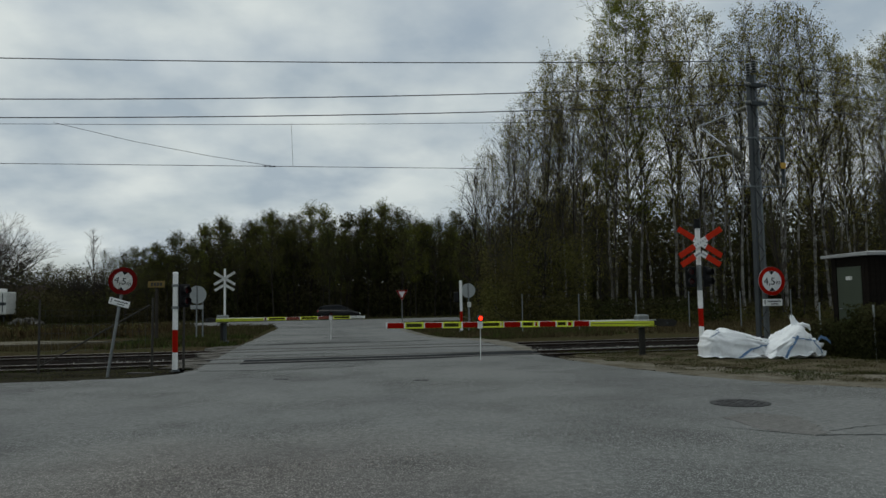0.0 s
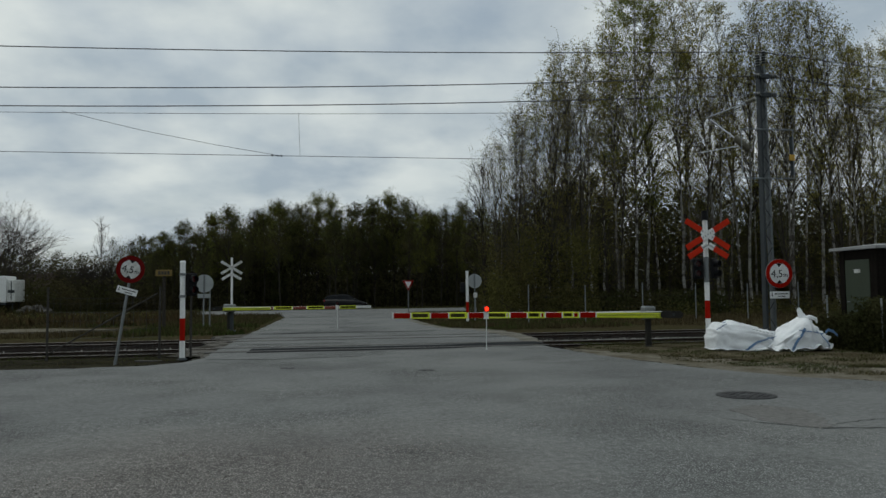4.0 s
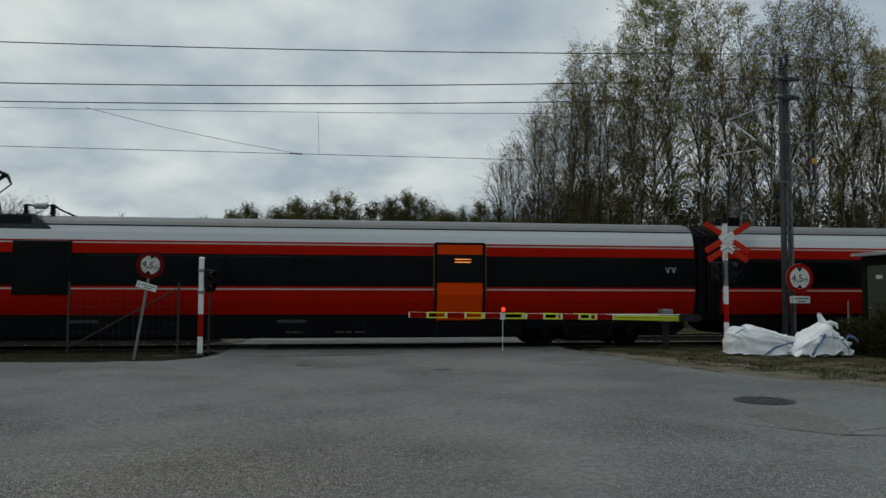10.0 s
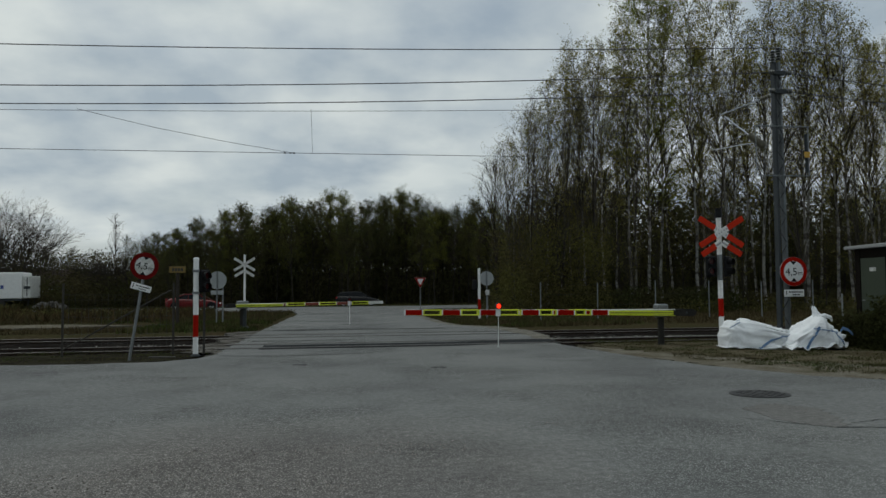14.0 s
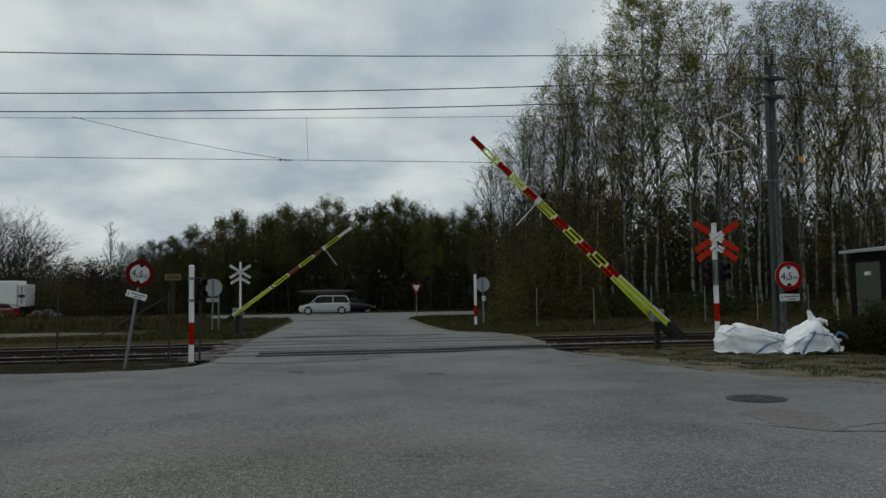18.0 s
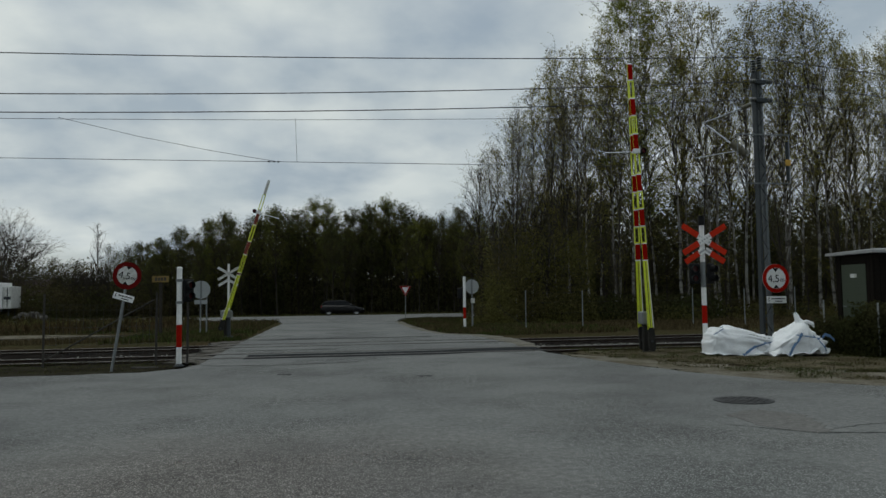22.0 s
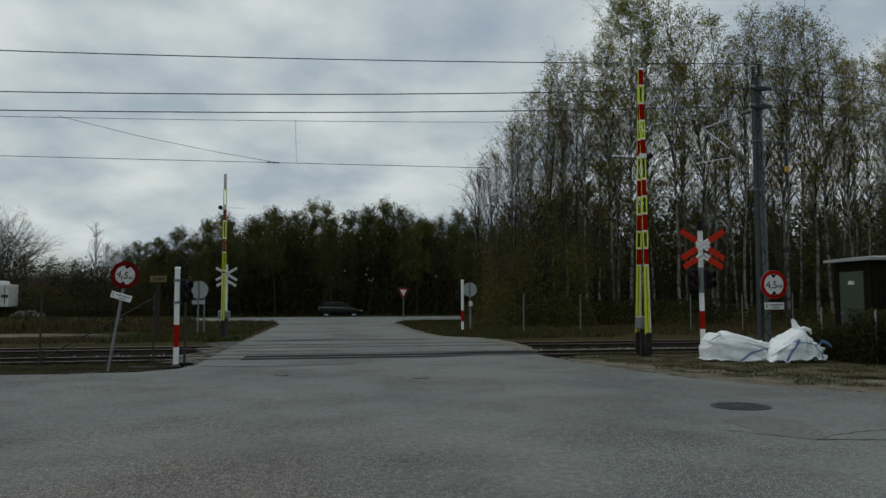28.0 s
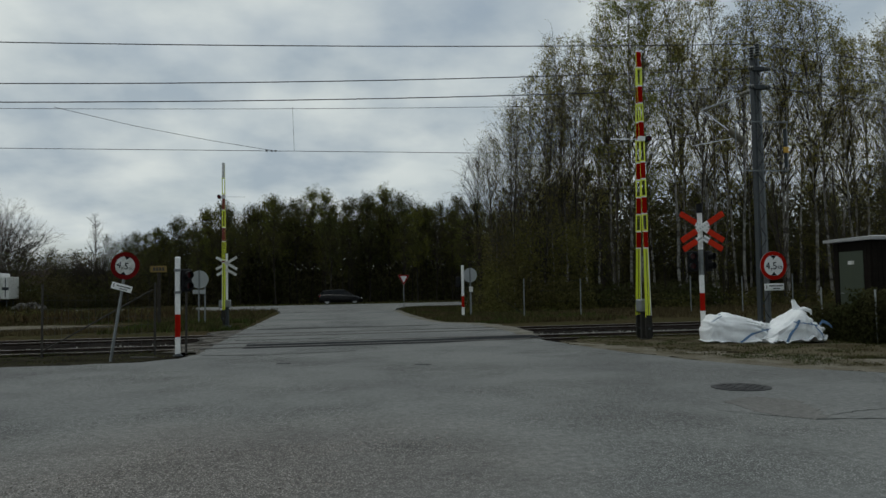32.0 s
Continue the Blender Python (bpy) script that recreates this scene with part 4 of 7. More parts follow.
    b.tube([(32.25, 0, 3.95), (32.85, 0, 4.28), (33.58, 0, 4.71)], [0.11, 0.085, 0.05], 8)
    b.tube([(33.5, 0, 4.74), (33.66, 0, 4.68), (33.73, 0, 4.5)], [0.06, 0.055, 0.03], 8)
    b.tube([(33.73, 0.1, 4.5), (33.02, 0.1, 3.91)], 0.02, 6)
    for s in (-0.28, 0.28):
        b.tube([(33.6, s * 0.4, 4.74), (32.35, s, 5.27), (32.05, s, 5.37)], [0.045, 0.035, 0.03], 6)
    b.tube([(33.35, 0.0, 4.74), (32.5, 0.0, 5.14)], [0.03, 0.018], 6)
    part("pantograph_arm", b, BLACK, t, "raised black pantograph")
    b = Build()
    for x in (31.72, 32.05):
        b.tube([(x, -0.95, 5.30), (x, -0.7, 5.47), (x, 0.7, 5.47), (x, 0.95, 5.30)], 0.026, 6)
    for s in (-0.4, 0.4):
        b.tube([(31.72, s, 5.46), (31.95, s, 5.32), (32.05, s, 5.46)], 0.02, 6)
        b.tube([(31.72, s, 5.46), (31.66, s, 5.30)], 0.018, 5)
        b.tube([(32.3, s, 5.42), (32.45, s, 5.46), (32.62, s, 5.34), (32.68, s, 5.18)], 0.018, 5)
        b.tube([(32.05, s, 5.36), (32.15, s, 5.18), (32.3, s, 5.22)], 0.02, 5)
    part("contact_strip", b, BLACK, t)
    # small roof gear
    for x, h, w in ((54.9, 0.25, 0.5), (57.0, 0.12, 0.3), (62.9, 0.2, 0.3), (84.0, 0.1, 0.9), (20.0, 0.08, 0.6), (13.0, 0.07, 0.5), (92.4, 0.07, 0.5), (96.0, 0.08, 0.4)):
        b = Build()
        b.box(x, x + w, -0.5, 0.2, 3.5, 3.58 + h, 0.03)
        part("roof_box", b, SKIRT, t)
    return t


TRAIN = train()


# ---- barriers ----
def barrier(at, length, way, spans, plate, label, slim):
    """A lifting barrier; way: -1 when its arm lies towards -x. The arm's poses are in the barrier's space."""
    t = thing("level_crossing_barrier", label, "barrier", at, "pair of crossing barriers")
    b = Build()
    b.box(-0.07, 0.07, 0.1, 0.22, -0.12, 0.80, 0.02)
    b.box(-0.10, 0.10, 0.05, 0.25, -0.14, 0.02, 0.02)
    part("post", b, DARK_POST, t)
    b = Build()
    b.box(-0.12, 0.16, 0.02, 0.36, 0.70, 1.03, 0.03) if way < 0 else b.box(-0.20, 0.24, 0.0, 0.36, 0.74, 1.05, 0.03)
    part("drive_box", b, GALV, t, "grey metal drive box")
    arm = new("arm")
    arm.parent = t
    arm.matrix_basis = pose(0, -0.16, 0.82 if way < 0 else 0.87)
    w = way
    green = spans[-1]
    # two beams that spread from the tip to the foot, each with an upper and a lower rail
    tip = Vector((w * length, 0, 0))
    for beam in (Matrix(), Matrix.Translation(tip + Vector((0, 0.006, 0))) @ Matrix.Rotation(-w * math.atan2(0.58, length), 4, "Z") @ Matrix.Translation(-tip)):
        for s in (-1, 1):
            b = Build()
            b.tube([(w * length, 0, s * 0.075 * slim), (w * green, 0, s * 0.075 * slim), (-w * 0.25, 0, s * 0.10 * slim)], 0.014 * slim, 6)
            part("arm_rail", b, WHITE if s > 0 else LIME, arm).matrix_basis = beam
        b = Build()
        a, c = sorted((w * (green - 0.02), -w * 0.25))
        b.box(a, c, -0.012, 0.012, -0.068 * slim, 0.062 * slim, 0.004)
        part("foot_panel", b, LIME, arm, "lime yellow panel at the foot of the arm").matrix_basis = beam
        b = Build()
        a, c = sorted((w * (green - 0.05), -w * 0.22))
        b.box(a, c, -0.018, 0.018, -0.012, 0.003)
        part("panel_groove", b, DARK_STEEL, arm).matrix_basis = beam
        edges = [length] + list(spans)
        for i, (p, q) in enumerate(zip(edges, edges[1:])):
            a, c = sorted((w * p, w * q))
            b = Build()
            if i % 2 == 0:
                b.box(a + 0.012, c - 0.012, -0.014, 0.014, -0.085 * slim, 0.085 * slim, 0.006)
                pl = part("plate", b, WORN_WHITE if i == 0 and w > 0 else plate, arm)
                pl.matrix_basis = beam
                for x in (a, c):
                    e = Build()
                    e.box(x - 0.014, x + 0.014, -0.017, 0.017, -0.09 * slim, 0.09 * slim, 0.004)
                    part("clip", e, WHITE, pl)
            else:
                for s in (-1, 1):
                    b.box(a, c, -0.016, 0.016, s * 0.078 * slim - 0.017 * slim, s * 0.078 * slim + 0.017 * slim, 0.005)
                for x in (a + 0.03, c - 0.03):
                    b.box(x - 0.014, x + 0.014, -0.014, 0.014, -0.09 * slim, 0.09 * slim, 0.004)
                part("open_frame", b, LIME, arm).matrix_basis = beam
    # hanging prop, lamp and counterweight
    px = w * (length - 2.30 if w < 0 else length - 1.35)
    b = Build()
    b.tube([(px, 0, -0.08), (px, 0, -0.80)], 0.0085, 6)
    b.tube([(px, 0, -0.80), (px, 0, -0.84)], 0.015, 8)
    part("prop_rod", b, WHITE, arm)
    b = Build()
    b.box(px - 0.07, px + 0.05, -0.035, 0.035, -0.09, 0.09, 0.008)
    part("lamp_bracket", b, WHITE, arm)
    b = Build()
    b.ring(0.062, 0.078, -0.10, 0.05, px, 0.16, 20)
    b.prism(disc_outline(0.078, 20, px, 0.16), 0.045, 0.06)
    part("lamp_housing", b, BLACK, arm)
    for y in (0.0, 0.58):
        b = Build()
        e = 0.80 if w < 0 else 0.64
        b.prism([(-w * 0.20, -0.07), (-w * 0.20, 0.07), (-w * 0.42, 0.085), (-w * (e - 0.08), 0.09), (-w * e, 0.04), (-w * e, -0.04), (-w * (e - 0.08), -0.09), (-w * 0.42, -0.085)], y - 0.035, y + 0.035)
        part("counterweight", b, DARK_POST, arm)
        part("weight_bolt", Build().tube([(-w * 0.54, y - 0.05, 0), (-w * 0.54, y + 0.05, 0)], 0.035, 10), DARK_STEEL, arm)
    lens = new("lamp")
    lens.parent = arm
    lens.matrix_basis = pose(px, -0.02, 0.16)
    b = Build()
    n = 14
    for k, y in ((0, -1), (1, 1)):
        b.k = k
        rings = [[(0.06 * math.cos(2 * math.pi * j / n) * math.cos(e), y * 0.035 * math.sin(e), 0.06 * math.sin(2 * math.pi * j / n) * math.cos(e)) for j in range(n)] for e in (0, 0.5, 1.0, 1.45)]
        for p, q in zip(rings, rings[1:]):
            for j in range(n):
                b.face([p[j], p[(j + 1) % n], q[(j + 1) % n], q[j]])
        b.face(rings[-1])
    part("lens", b, [LAMP_RED, LAMP_DARK], lens, "red lamp lens, lit on one side")
    return t, arm, lens


NEAR_BARRIER = barrier(pose(8.28, 18.42, 0.0), 6.63, -1, (6.20, 5.72, 5.27, 4.79, 4.33, 3.74, 3.3, 2.84, 2.4, 1.95, 1.52), BARRIER_RED,
                       "lifting barrier with a red, white and lime yellow arm", 0.76)
FAR_BARRIER = barrier(pose(-3.72, 31.1, 0.05), 5.62, 1, (5.05, 4.35, 3.75, 3.05, 2.5, 1.75, 1.65), FADED_RED,
                      "lifting barrier with a pale and lime yellow arm", 0.62)


# ---- posts, signals and signs ----
def striped_post(at, height, bands, r, label, name="striped_post"):
    t = thing(name, label, "post", at)
    z = -0.1
    for top, m in bands:
        part("band", Build().tube([(0, 0, z), (0, 0, top)], r, 16), m, t)
        z = top
    part("cap", Build().tube([(0, 0, height), (0, 0, height + 0.03), (0, 0, height + 0.05)], [r * 1.12, r * 1.12, r * 0.7], 16), WHITE, t)
    part("foot", Build().tube([(0, 0, -0.12), (0, 0, 0.0), (0, 0, 0.04)], [r * 2.0, r * 1.9, r * 1.1], 16), DARK_STEEL, t)
    return t


def signal_head(parent, at, two=True):
    """A dark backboard with hooded lenses."""
    b = Build()
    b.box(-0.13, 0.13, -0.03, 0.05, -0.26, 0.26, 0.03)
    head = part("signal_head", b, BLACK, parent, at=at)
    for z in ((0.12, -0.12) if two else (0.0,)):
        b = Build()
        b.ring(0.078, 0.088, -0.16, -0.03, 0, z, 20)
        part("hood", b, BLACK, head)
        b = Build()
        b.prism(disc_outline(0.078, 20, 0, z), -0.04, -0.03)
        part("lens", b, LAMP_DARK, head)
    return head


post = striped_post(pose(-3.17, 18.0, 0), 2.19, ((0.42, WHITE), (0.93, SIGN_RED), (2.19, WHITE)), 0.060, "white steel post with one red band and a signal")
part("clamp", Build().tube([(0, 0, 1.40), (0, 0, 1.46)], 0.08, 14), GALV, post)
part("clamp", Build().tube([(0, 0, 1.90), (0, 0, 1.96)], 0.08, 14), GALV, post)
signal_head(post, pose(0.19, 0.06, 1.70, 0, 0, 38))

far = striped_post(pose(7.05, 37.0, 0), 2.47, ((0.45, WHITE), (1.0, SIGN_RED), (2.47, WHITE)), 0.07, "white steel post with one red band beside the side road")
signal_head(far, pose(-0.2, 0.1, 1.7, 0, 0, 150))


def cross_mark(parent, at, tips, middle, span=1.34, words=False):
    """Crossed boards with a half cross below, for several tracks."""
    for ang, z, x0, x1 in ((31, 0, -0.5, 0.5), (-31, 0, -0.5, 0.5), (-31, -0.25, 0.02, 0.46), (211, -0.25, 0.02, 0.46)):
        y = -0.02 if ang > 0 else 0.0
        m = at @ pose(0, y, z) @ pose(0, 0, 0, 0, -ang, 0)
        x0, x1 = x0 * span, x1 * span
        b = Build()
        b.box(x0, x1, -0.008, 0.008, -0.054 * span, 0.054 * span, 0.004, m)
        board = part("board", b, tips, parent)
        e = Build()
        lo, hi = max(x0, -0.14 * span), min(x1, 0.14 * span)
        e.box(lo, hi, -0.0125, 0.0125, -0.0545 * span, 0.0545 * span, 0.003, m)
        part("board_centre", e, middle, board)
        if words:
            b = Build()
            for k in range(5):
                x = lo + (hi - lo) * (k + 0.5) / 5
                b.box(x - 0.018, x + 0.012, -0.015, -0.0127, -0.022, 0.024, 0.0, m)
            part("writing", b, GREY_BACK, board)


def road_signal(at):
    t = striped_post(at, 3.22, ((0.72, WHITE), (1.17, SIGN_RED), (1.62, WHITE), (2.26, GALV), (3.22, WHITE)), 0.062,
                     "white and red level crossing signal post with crossed boards", "crossing_signal")
    part("black_cap", Build().tube([(0, 0, 3.18), (0, 0, 3.42)], [0.085, 0.08], 14), BLACK, t)
    cross_mark(t, pose(0, -0.11, 2.82), CROSS_RED, WHITE, 1.34, True)
    for s in (-1, 1):
        signal_head(t, pose(s * 0.22, 0.02, 1.97, 0, 0, s * 22 + 8), True)
    part("bracket", Build().box(-0.2, 0.2, 0.02, 0.06, 1.9, 1.96, 0.008), BLACK, t)
    return t


road_signal(pose(9.5, 17.75, 0))

back = thing("crossing_signal", "grey back of crossed boards on a white post", "sign", pose(-3.62, 31.25, 0))
part("post", Build().tube([(0, 0, 0.8), (0, 0, 2.95)], 0.045, 14), WHITE, back)
part("base", Build().tube([(0, 0, -0.1), (0, 0, 0.82)], 0.08, 12), DARK_STEEL, back)
part("foot", Build().box(-0.16, 0.16, -0.16, 0.16, -0.1, 0.08, 0.03), DARK_STEEL, back)
cross_mark(back, pose(0, -0.08, 2.56), WORN_WHITE, WORN_WHITE, 0.94)


def height_sign(at, pole, tilt, big):
    """A round height limit sign with a plate under it."""
    t = thing("height_limit_sign", "round 4,5 m height limit sign on a " + ("leaning pole" if pole else "steel mast"), "road sign", at, "height limit signs")
    root = pose(0, 0, 0, 0, tilt, 0)
    if pole:
        b = Build()
        b.tube([root @ Vector((0, 0, -0.15)), root @ Vector((0, 0, pole))], 0.03, 12)
        part("pole", b, GALV, t)
    c = root @ pose(0, -0.05, (pole or 0.0) - (0.18 if pole else 0), 0, 4 if pole else 0, 0) @ Matrix.Scale(big, 4)
    part("back_plate", Build().prism(disc_outline(0.312, 40), -0.004, 0.006), GREY_BACK, t, at=c)
    part("white_face", Build().prism(disc_outline(0.232, 40), -0.009, -0.005), WORN_WHITE if pole else WHITE, t, at=c)
    b = Build()
    b.ring(0.215 if pole else 0.225, 0.315 if pole else 0.308, -0.013, -0.005, 0, 0, 48)
    part("red_border", b, DARK_RED if pole else SIGN_RED, t, at=c)
    for s in (-1, 1):
        b = Build()
        b.prism([(-0.072, s * 0.218), (0.072, s * 0.218), (0.0, s * 0.135)], -0.0125, -0.0095)
        part("arrow", b, BLACK, t, at=c)
    lettering("4,5", 0.225, BLACK, t, c @ pose(-0.055, -0.0135, -0.012, 90, 0, 0))
    lettering("m", 0.14, BLACK, t, c @ pose(0.145, -0.0135, -0.032, 90, 0, 0))
    p = c @ pose(0.035 if pole else 0.0, 0.0, -0.50 if pole else -0.46, 0, 4 if pole else 0, 0)
    part("plate", Build().box(-0.23, 0.23, -0.006, 0.006, -0.075, 0.075, 0.004), WHITE, t, at=p)
    b = Build()
    for k in range(11):
        b.box(-0.12 + 0.029 * k, -0.098 + 0.029 * k, -0.0095, -0.0065, 0.010, 0.034 + 0.006 * (k % 3 == 0))
    for k in range(6):
        b.box(-0.04 + 0.029 * k, -0.018 + 0.029 * k, -0.0095, -0.0065, -0.044, -0.022)
    b.face([(-0.19, -0.0095, 0.05), (-0.165, -0.0095, 0.05), (-0.18, -0.0095, 0.0), (-0.16, -0.0095, 0.0), (-0.19, -0.0095, -0.05)])
    part("writing", b, BLACK, t, at=p)
    for z in (0.05, -0.05):
        part("clip", Build().box(-0.05, 0.05, 0.006, 0.05, z - 0.015, z + 0.015, 0.004), GALV, t, at=c)
    return t


height_sign(pose(-4.38, 17.1, 0), 2.22, 8.6, 0.93)


def sign_back(at, height, r, plate, label, base=0.0):
    t = thing("road_sign", label, "road sign", at, "signs seen from behind")
    part("pole", Build().tube([(0, 0, -0.15), (0.02, 0, height)], 0.03, 10), GALV, t)
    part("disc", Build().prism(disc_outline(r, 36, 0.02, height - r), 0.05, 0.06), GREY_BACK, t)
    b = Build()
    b.box(-0.02, 0.06, 0.03, 0.05, height - 2 * r + 0.04, height - 0.04, 0.004)
    part("rail", b, GALV, t)
    if plate:
        b = Build()
        b.box(-0.27, 0.3, 0.045, 0.06, height - 2 * r - 0.25, height - 2 * r - 0.06, 0.005)
        part("plate", b, GREY_BACK, t)
    return t


sign_back(pose(-5.42, 36.0, 0.1), 2.32, 0.41, True, "grey back of a round sign with a small plate")
sign_back(pose(7.5, 37.4, 0), 2.39, 0.36, False, "grey back of a round sign beside the side road")
box = thing("signal_cabinet_box", "small grey steel box on a post", "box", pose(7.5, 37.2, 0))
part("box_body", Build().box(-0.09, 0.09, -0.08, 0.05, 1.2, 1.45, 0.015), WORN_WHITE, box)
part("pole", Build().tube([(0, 0, -0.1), (0, 0, 1.3)], 0.025, 8), GALV, box)
t = thing("road_marker", "short grey post beside a round sign", "post", pose(-5.2, 36.4, 0.0))
part("pole", Build().tube([(0, 0, -0.1), (0, 0, 1.75)], 0.035, 8), GALV, t)

t = thing("yellow_sign", "faded yellow plate on a dark pole", "sign", pose(-7.15, 36.0, 0))
part("pole", Build().tube([(0, 0, -0.1), (0, 0, 2.4)], 0.075, 12), BARK, t)
part("plate", Build().box(-0.36, 0.36, -0.11, -0.085, 2.36, 2.65, 0.008), YELLOW, t)
b = Build()
for i in range(4):
    b.box(-0.24 + 0.13 * i, -0.14 + 0.13 * i, -0.114, -0.111, 2.43, 2.58)
part("writing", b, WOOD_GREY, t)

t = thing("give_way_sign", "red and white triangular give way sign on a pole", "road sign", pose(6.46, 58.2, 0))
part("pole", Build().tube([(0, 0, -0.1), (0, 0, 2.45)], 0.035, 10), GALV, t)
part("back_plate", Build().prism([(-0.46, 2.47), (0.46, 2.47), (0, 1.67)], -0.06, -0.045), GREY_BACK, t)
part("red_border", Build().prism([(-0.44, 2.46), (0.44, 2.46), (0, 1.695)], -0.067, -0.0605), SIGN_RED, t)
part("white_face", Build().prism([(-0.27, 2.37), (0.27, 2.37), (0, 1.88)], -0.072, -0.068), WHITE, t)


# ---- fences ----
def gate_fence():
    t = thing("fence", "wire mesh fence with grey wooden posts and a slanted brace", "fence", pose(0, 18.55, 0))
    for x, h in ((-6.23, 1.67), (-3.78, 1.67), (-3.08, 1.63)):
        part("fence_post", Build().tube([(x, 0, -0.2), (x + 0.01, 0, h)], [0.028, 0.025], 8), FENCE_GREY, t)
    part("brace", Build().tube([(-6.18, -0.05, 0.16), (-3.82, -0.05, 1.50)], 0.018, 8), FENCE_GREY, t)
    for k in range(16):
        x = -6.1 + 0.145 * k
        part("mesh_wire", Build().tube([(x, 0, 0.05), (x, 0, 1.42)], 0.003, 3), WIRE, t)
    for z in (0.1, 0.3, 0.5, 0.7, 0.9, 1.1, 1.3, 1.42):
        pts = [(-6.23, 0, z), (-5.0, 0, z - 0.02), (-3.78, 0, z)]
        part("fence_wire", Build().tube(pts, 0.004, 4), WIRE, t)


gate_fence()


def far_fence():
    t = thing("fence", "slim grey steel posts with thin wires beyond the tracks", "fence", pose(0, 34.2, 0))
    xs = [9.4, 12.15, 15.0, 17.7, 20.4, 23.1, 25.9, 28.6, 31.4]
    for x in xs:
        part("fence_post", Build().tube([(x, 0, -0.15), (x + 0.01, 0, 1.78 + 0.05 * math.sin(x * 3))], 0.027, 8), GALV, t)
    for z in (0.7, 1.2, 1.65):
        part("fence_wire", Build().tube([(x, 0, z) for x in xs], 0.005, 4), WIRE, t)
    part("stay", Build().tube([(9.4, 0.0, 0.1), (8.0, 0.1, 1.1)], 0.014, 6), DARK_POST, t)


far_fence()

for x, y, h in ((12.75, 14.3, 0.95), (12.2, 15.1, 1.2), (13.4, 18.6, 1.25)):
    t = thing("marker_stake", "thin pale stake standing in the verge", "stake", pose(x, y, 0), "stakes by the hut")
    part("stake", Build().tube([(0, 0, -0.1), (0.01, 0, h)], 0.022, 6), GREY_BACK, t)


t = thing("plank", "short weathered plank lying on the verge", "plank", pose(-3.85, 17.75, -0.02, 0, 2, 8))
part("board", Build().box(-0.28, 0.28, -0.06, 0.06, 0, 0.035, 0.006), WOOD_GREY, t)


# ---- mast and wires ----
MAST = (11.68, 18.55)


def mast(at):
    t = thing("catenary_mast", "grey steel lattice mast carrying the overhead line", "mast", at)
    top = 7.45
    for s in (-1, 1):
        b = Build()
        b.faces([(s * (0.12 if z < 0 else 0.062) + d, e, z) for z in (-0.2, top) for d, e in ((-0.03, -0.09), (0.03, -0.09), (0.03, 0.09), (-0.03, 0.09))], [(0, 1, 5, 4), (1, 2, 6, 5), (2, 3, 7, 6), (3, 0, 4, 7), (4, 5, 6, 7)])
        part("channel", b, DARK_STEEL if s < 0 else MAST_GREY, t)
    lace = Build().box(-0.012, 0.012, -0.1, -0.092, -0.17, 0.17, 0.002).mesh("lacing_bar", DARK_STEEL)
    for i in range(19):
        shared("lacing_bar", lace, t, pose(0, 0, 0.6 + 0.36 * i, 0, 32 if i % 2 else -32, 0))
    part("base", Build().box(-0.3, 0.3, -0.3, 0.3, -0.2, 0.08, 0.04), ROOF_SHEET, t)
    for z, w in ((5.70, 0.72), (4.38, 0.66)):
        b = Build()
        b.box(-w, w + 0.12, -0.14, -0.11, z - 0.018, z + 0.018, 0.004)
        part("cross_bar", b, MAST_GREY, t)
    for x in (-0.70, 0.80):
        part("guard_rail", Build().tube([(x, -0.12, 4.38), (x, -0.12, 5.70)], 0.012, 6), GALV, t)
    for i in range(13):
        x = -0.58 + 0.107 * i
        part("guard_wire", Build().tube([(x, -0.12, 4.38), (x, -0.12, 5.70)], 0.0035, 4), DARK_STEEL, t)
    part("cable_box", Build().tube([(0.72, -0.14, 4.46), (0.72, -0.14, 5.5)], 0.045, 8), DARK_STEEL, t)
    for i in range(5):
        part("guard_wire", Build().tube([(-0.70, -0.12, 4.6 + 0.22 * i), (0.80, -0.12, 4.6 + 0.22 * i)], 0.004, 4), DARK_STEEL, t)
    part("yellow_tag", Build().box(0.60, 0.76, -0.24, -0.22, 4.85, 5.01, 0.01), AMBER, t, "yellow warning tag")
    for x, z in ((-0.07, 7.42), (0.10, 7.52)):
        part("insulator", ribbed((x, 0, z), (x, 0, z + 0.35), 5, 0.045, 0.075, 12), CERAMIC, t)
    for z in (7.12, 6.62):
        for s in (-1, 1):
            part("insulator", ribbed((s * 0.16, -0.2, z), (s * 0.31, -0.2, z), 3, 0.04, 0.07), CERAMIC, t)
        part("insulator_bracket", Build().box(-0.16, 0.16, -0.22, -0.1, z - 0.06, z + 0.06, 0.01), DARK_STEEL, t)
    # cantilever that reaches out over the nearer track
    b = Build()
    b.tube([(-0.05, 0.15, 6.6), (-0.46, 2.1, 6.52)], 0.018, 8)
    b.tube([(-0.15, 0.3, 5.2), (-0.41, 1.97, 6.43)], 0.018, 8)
    b.tube([(-0.12, 1.0, 5.47), (-0.73, 2.1, 5.47)], 0.014, 6)
    part("cantilever", b, GREY_BACK, t, "pale tubular cantilever")
    low, high = Vector((-0.15, 0.3, 5.2)), Vector((-0.41, 1.97, 6.43))
    part("insulator", ribbed(low.lerp(high, 0.03), low.lerp(high, 0.38), 6, 0.05, 0.11, 12), INSULATOR, t)
    low, high = Vector((-0.05, 0.15, 6.6)), Vector((-0.46, 2.1, 6.52))
    part("insulator", ribbed(low.lerp(high, 0.02), low.lerp(high, 0.2), 4, 0.035, 0.07), INSULATOR, t)
    return t


mast(pose(*MAST, 0))
height_sign(pose(MAST[0] + 0.13, MAST[1] - 0.24, 1.84), 0, 0, 1.22)


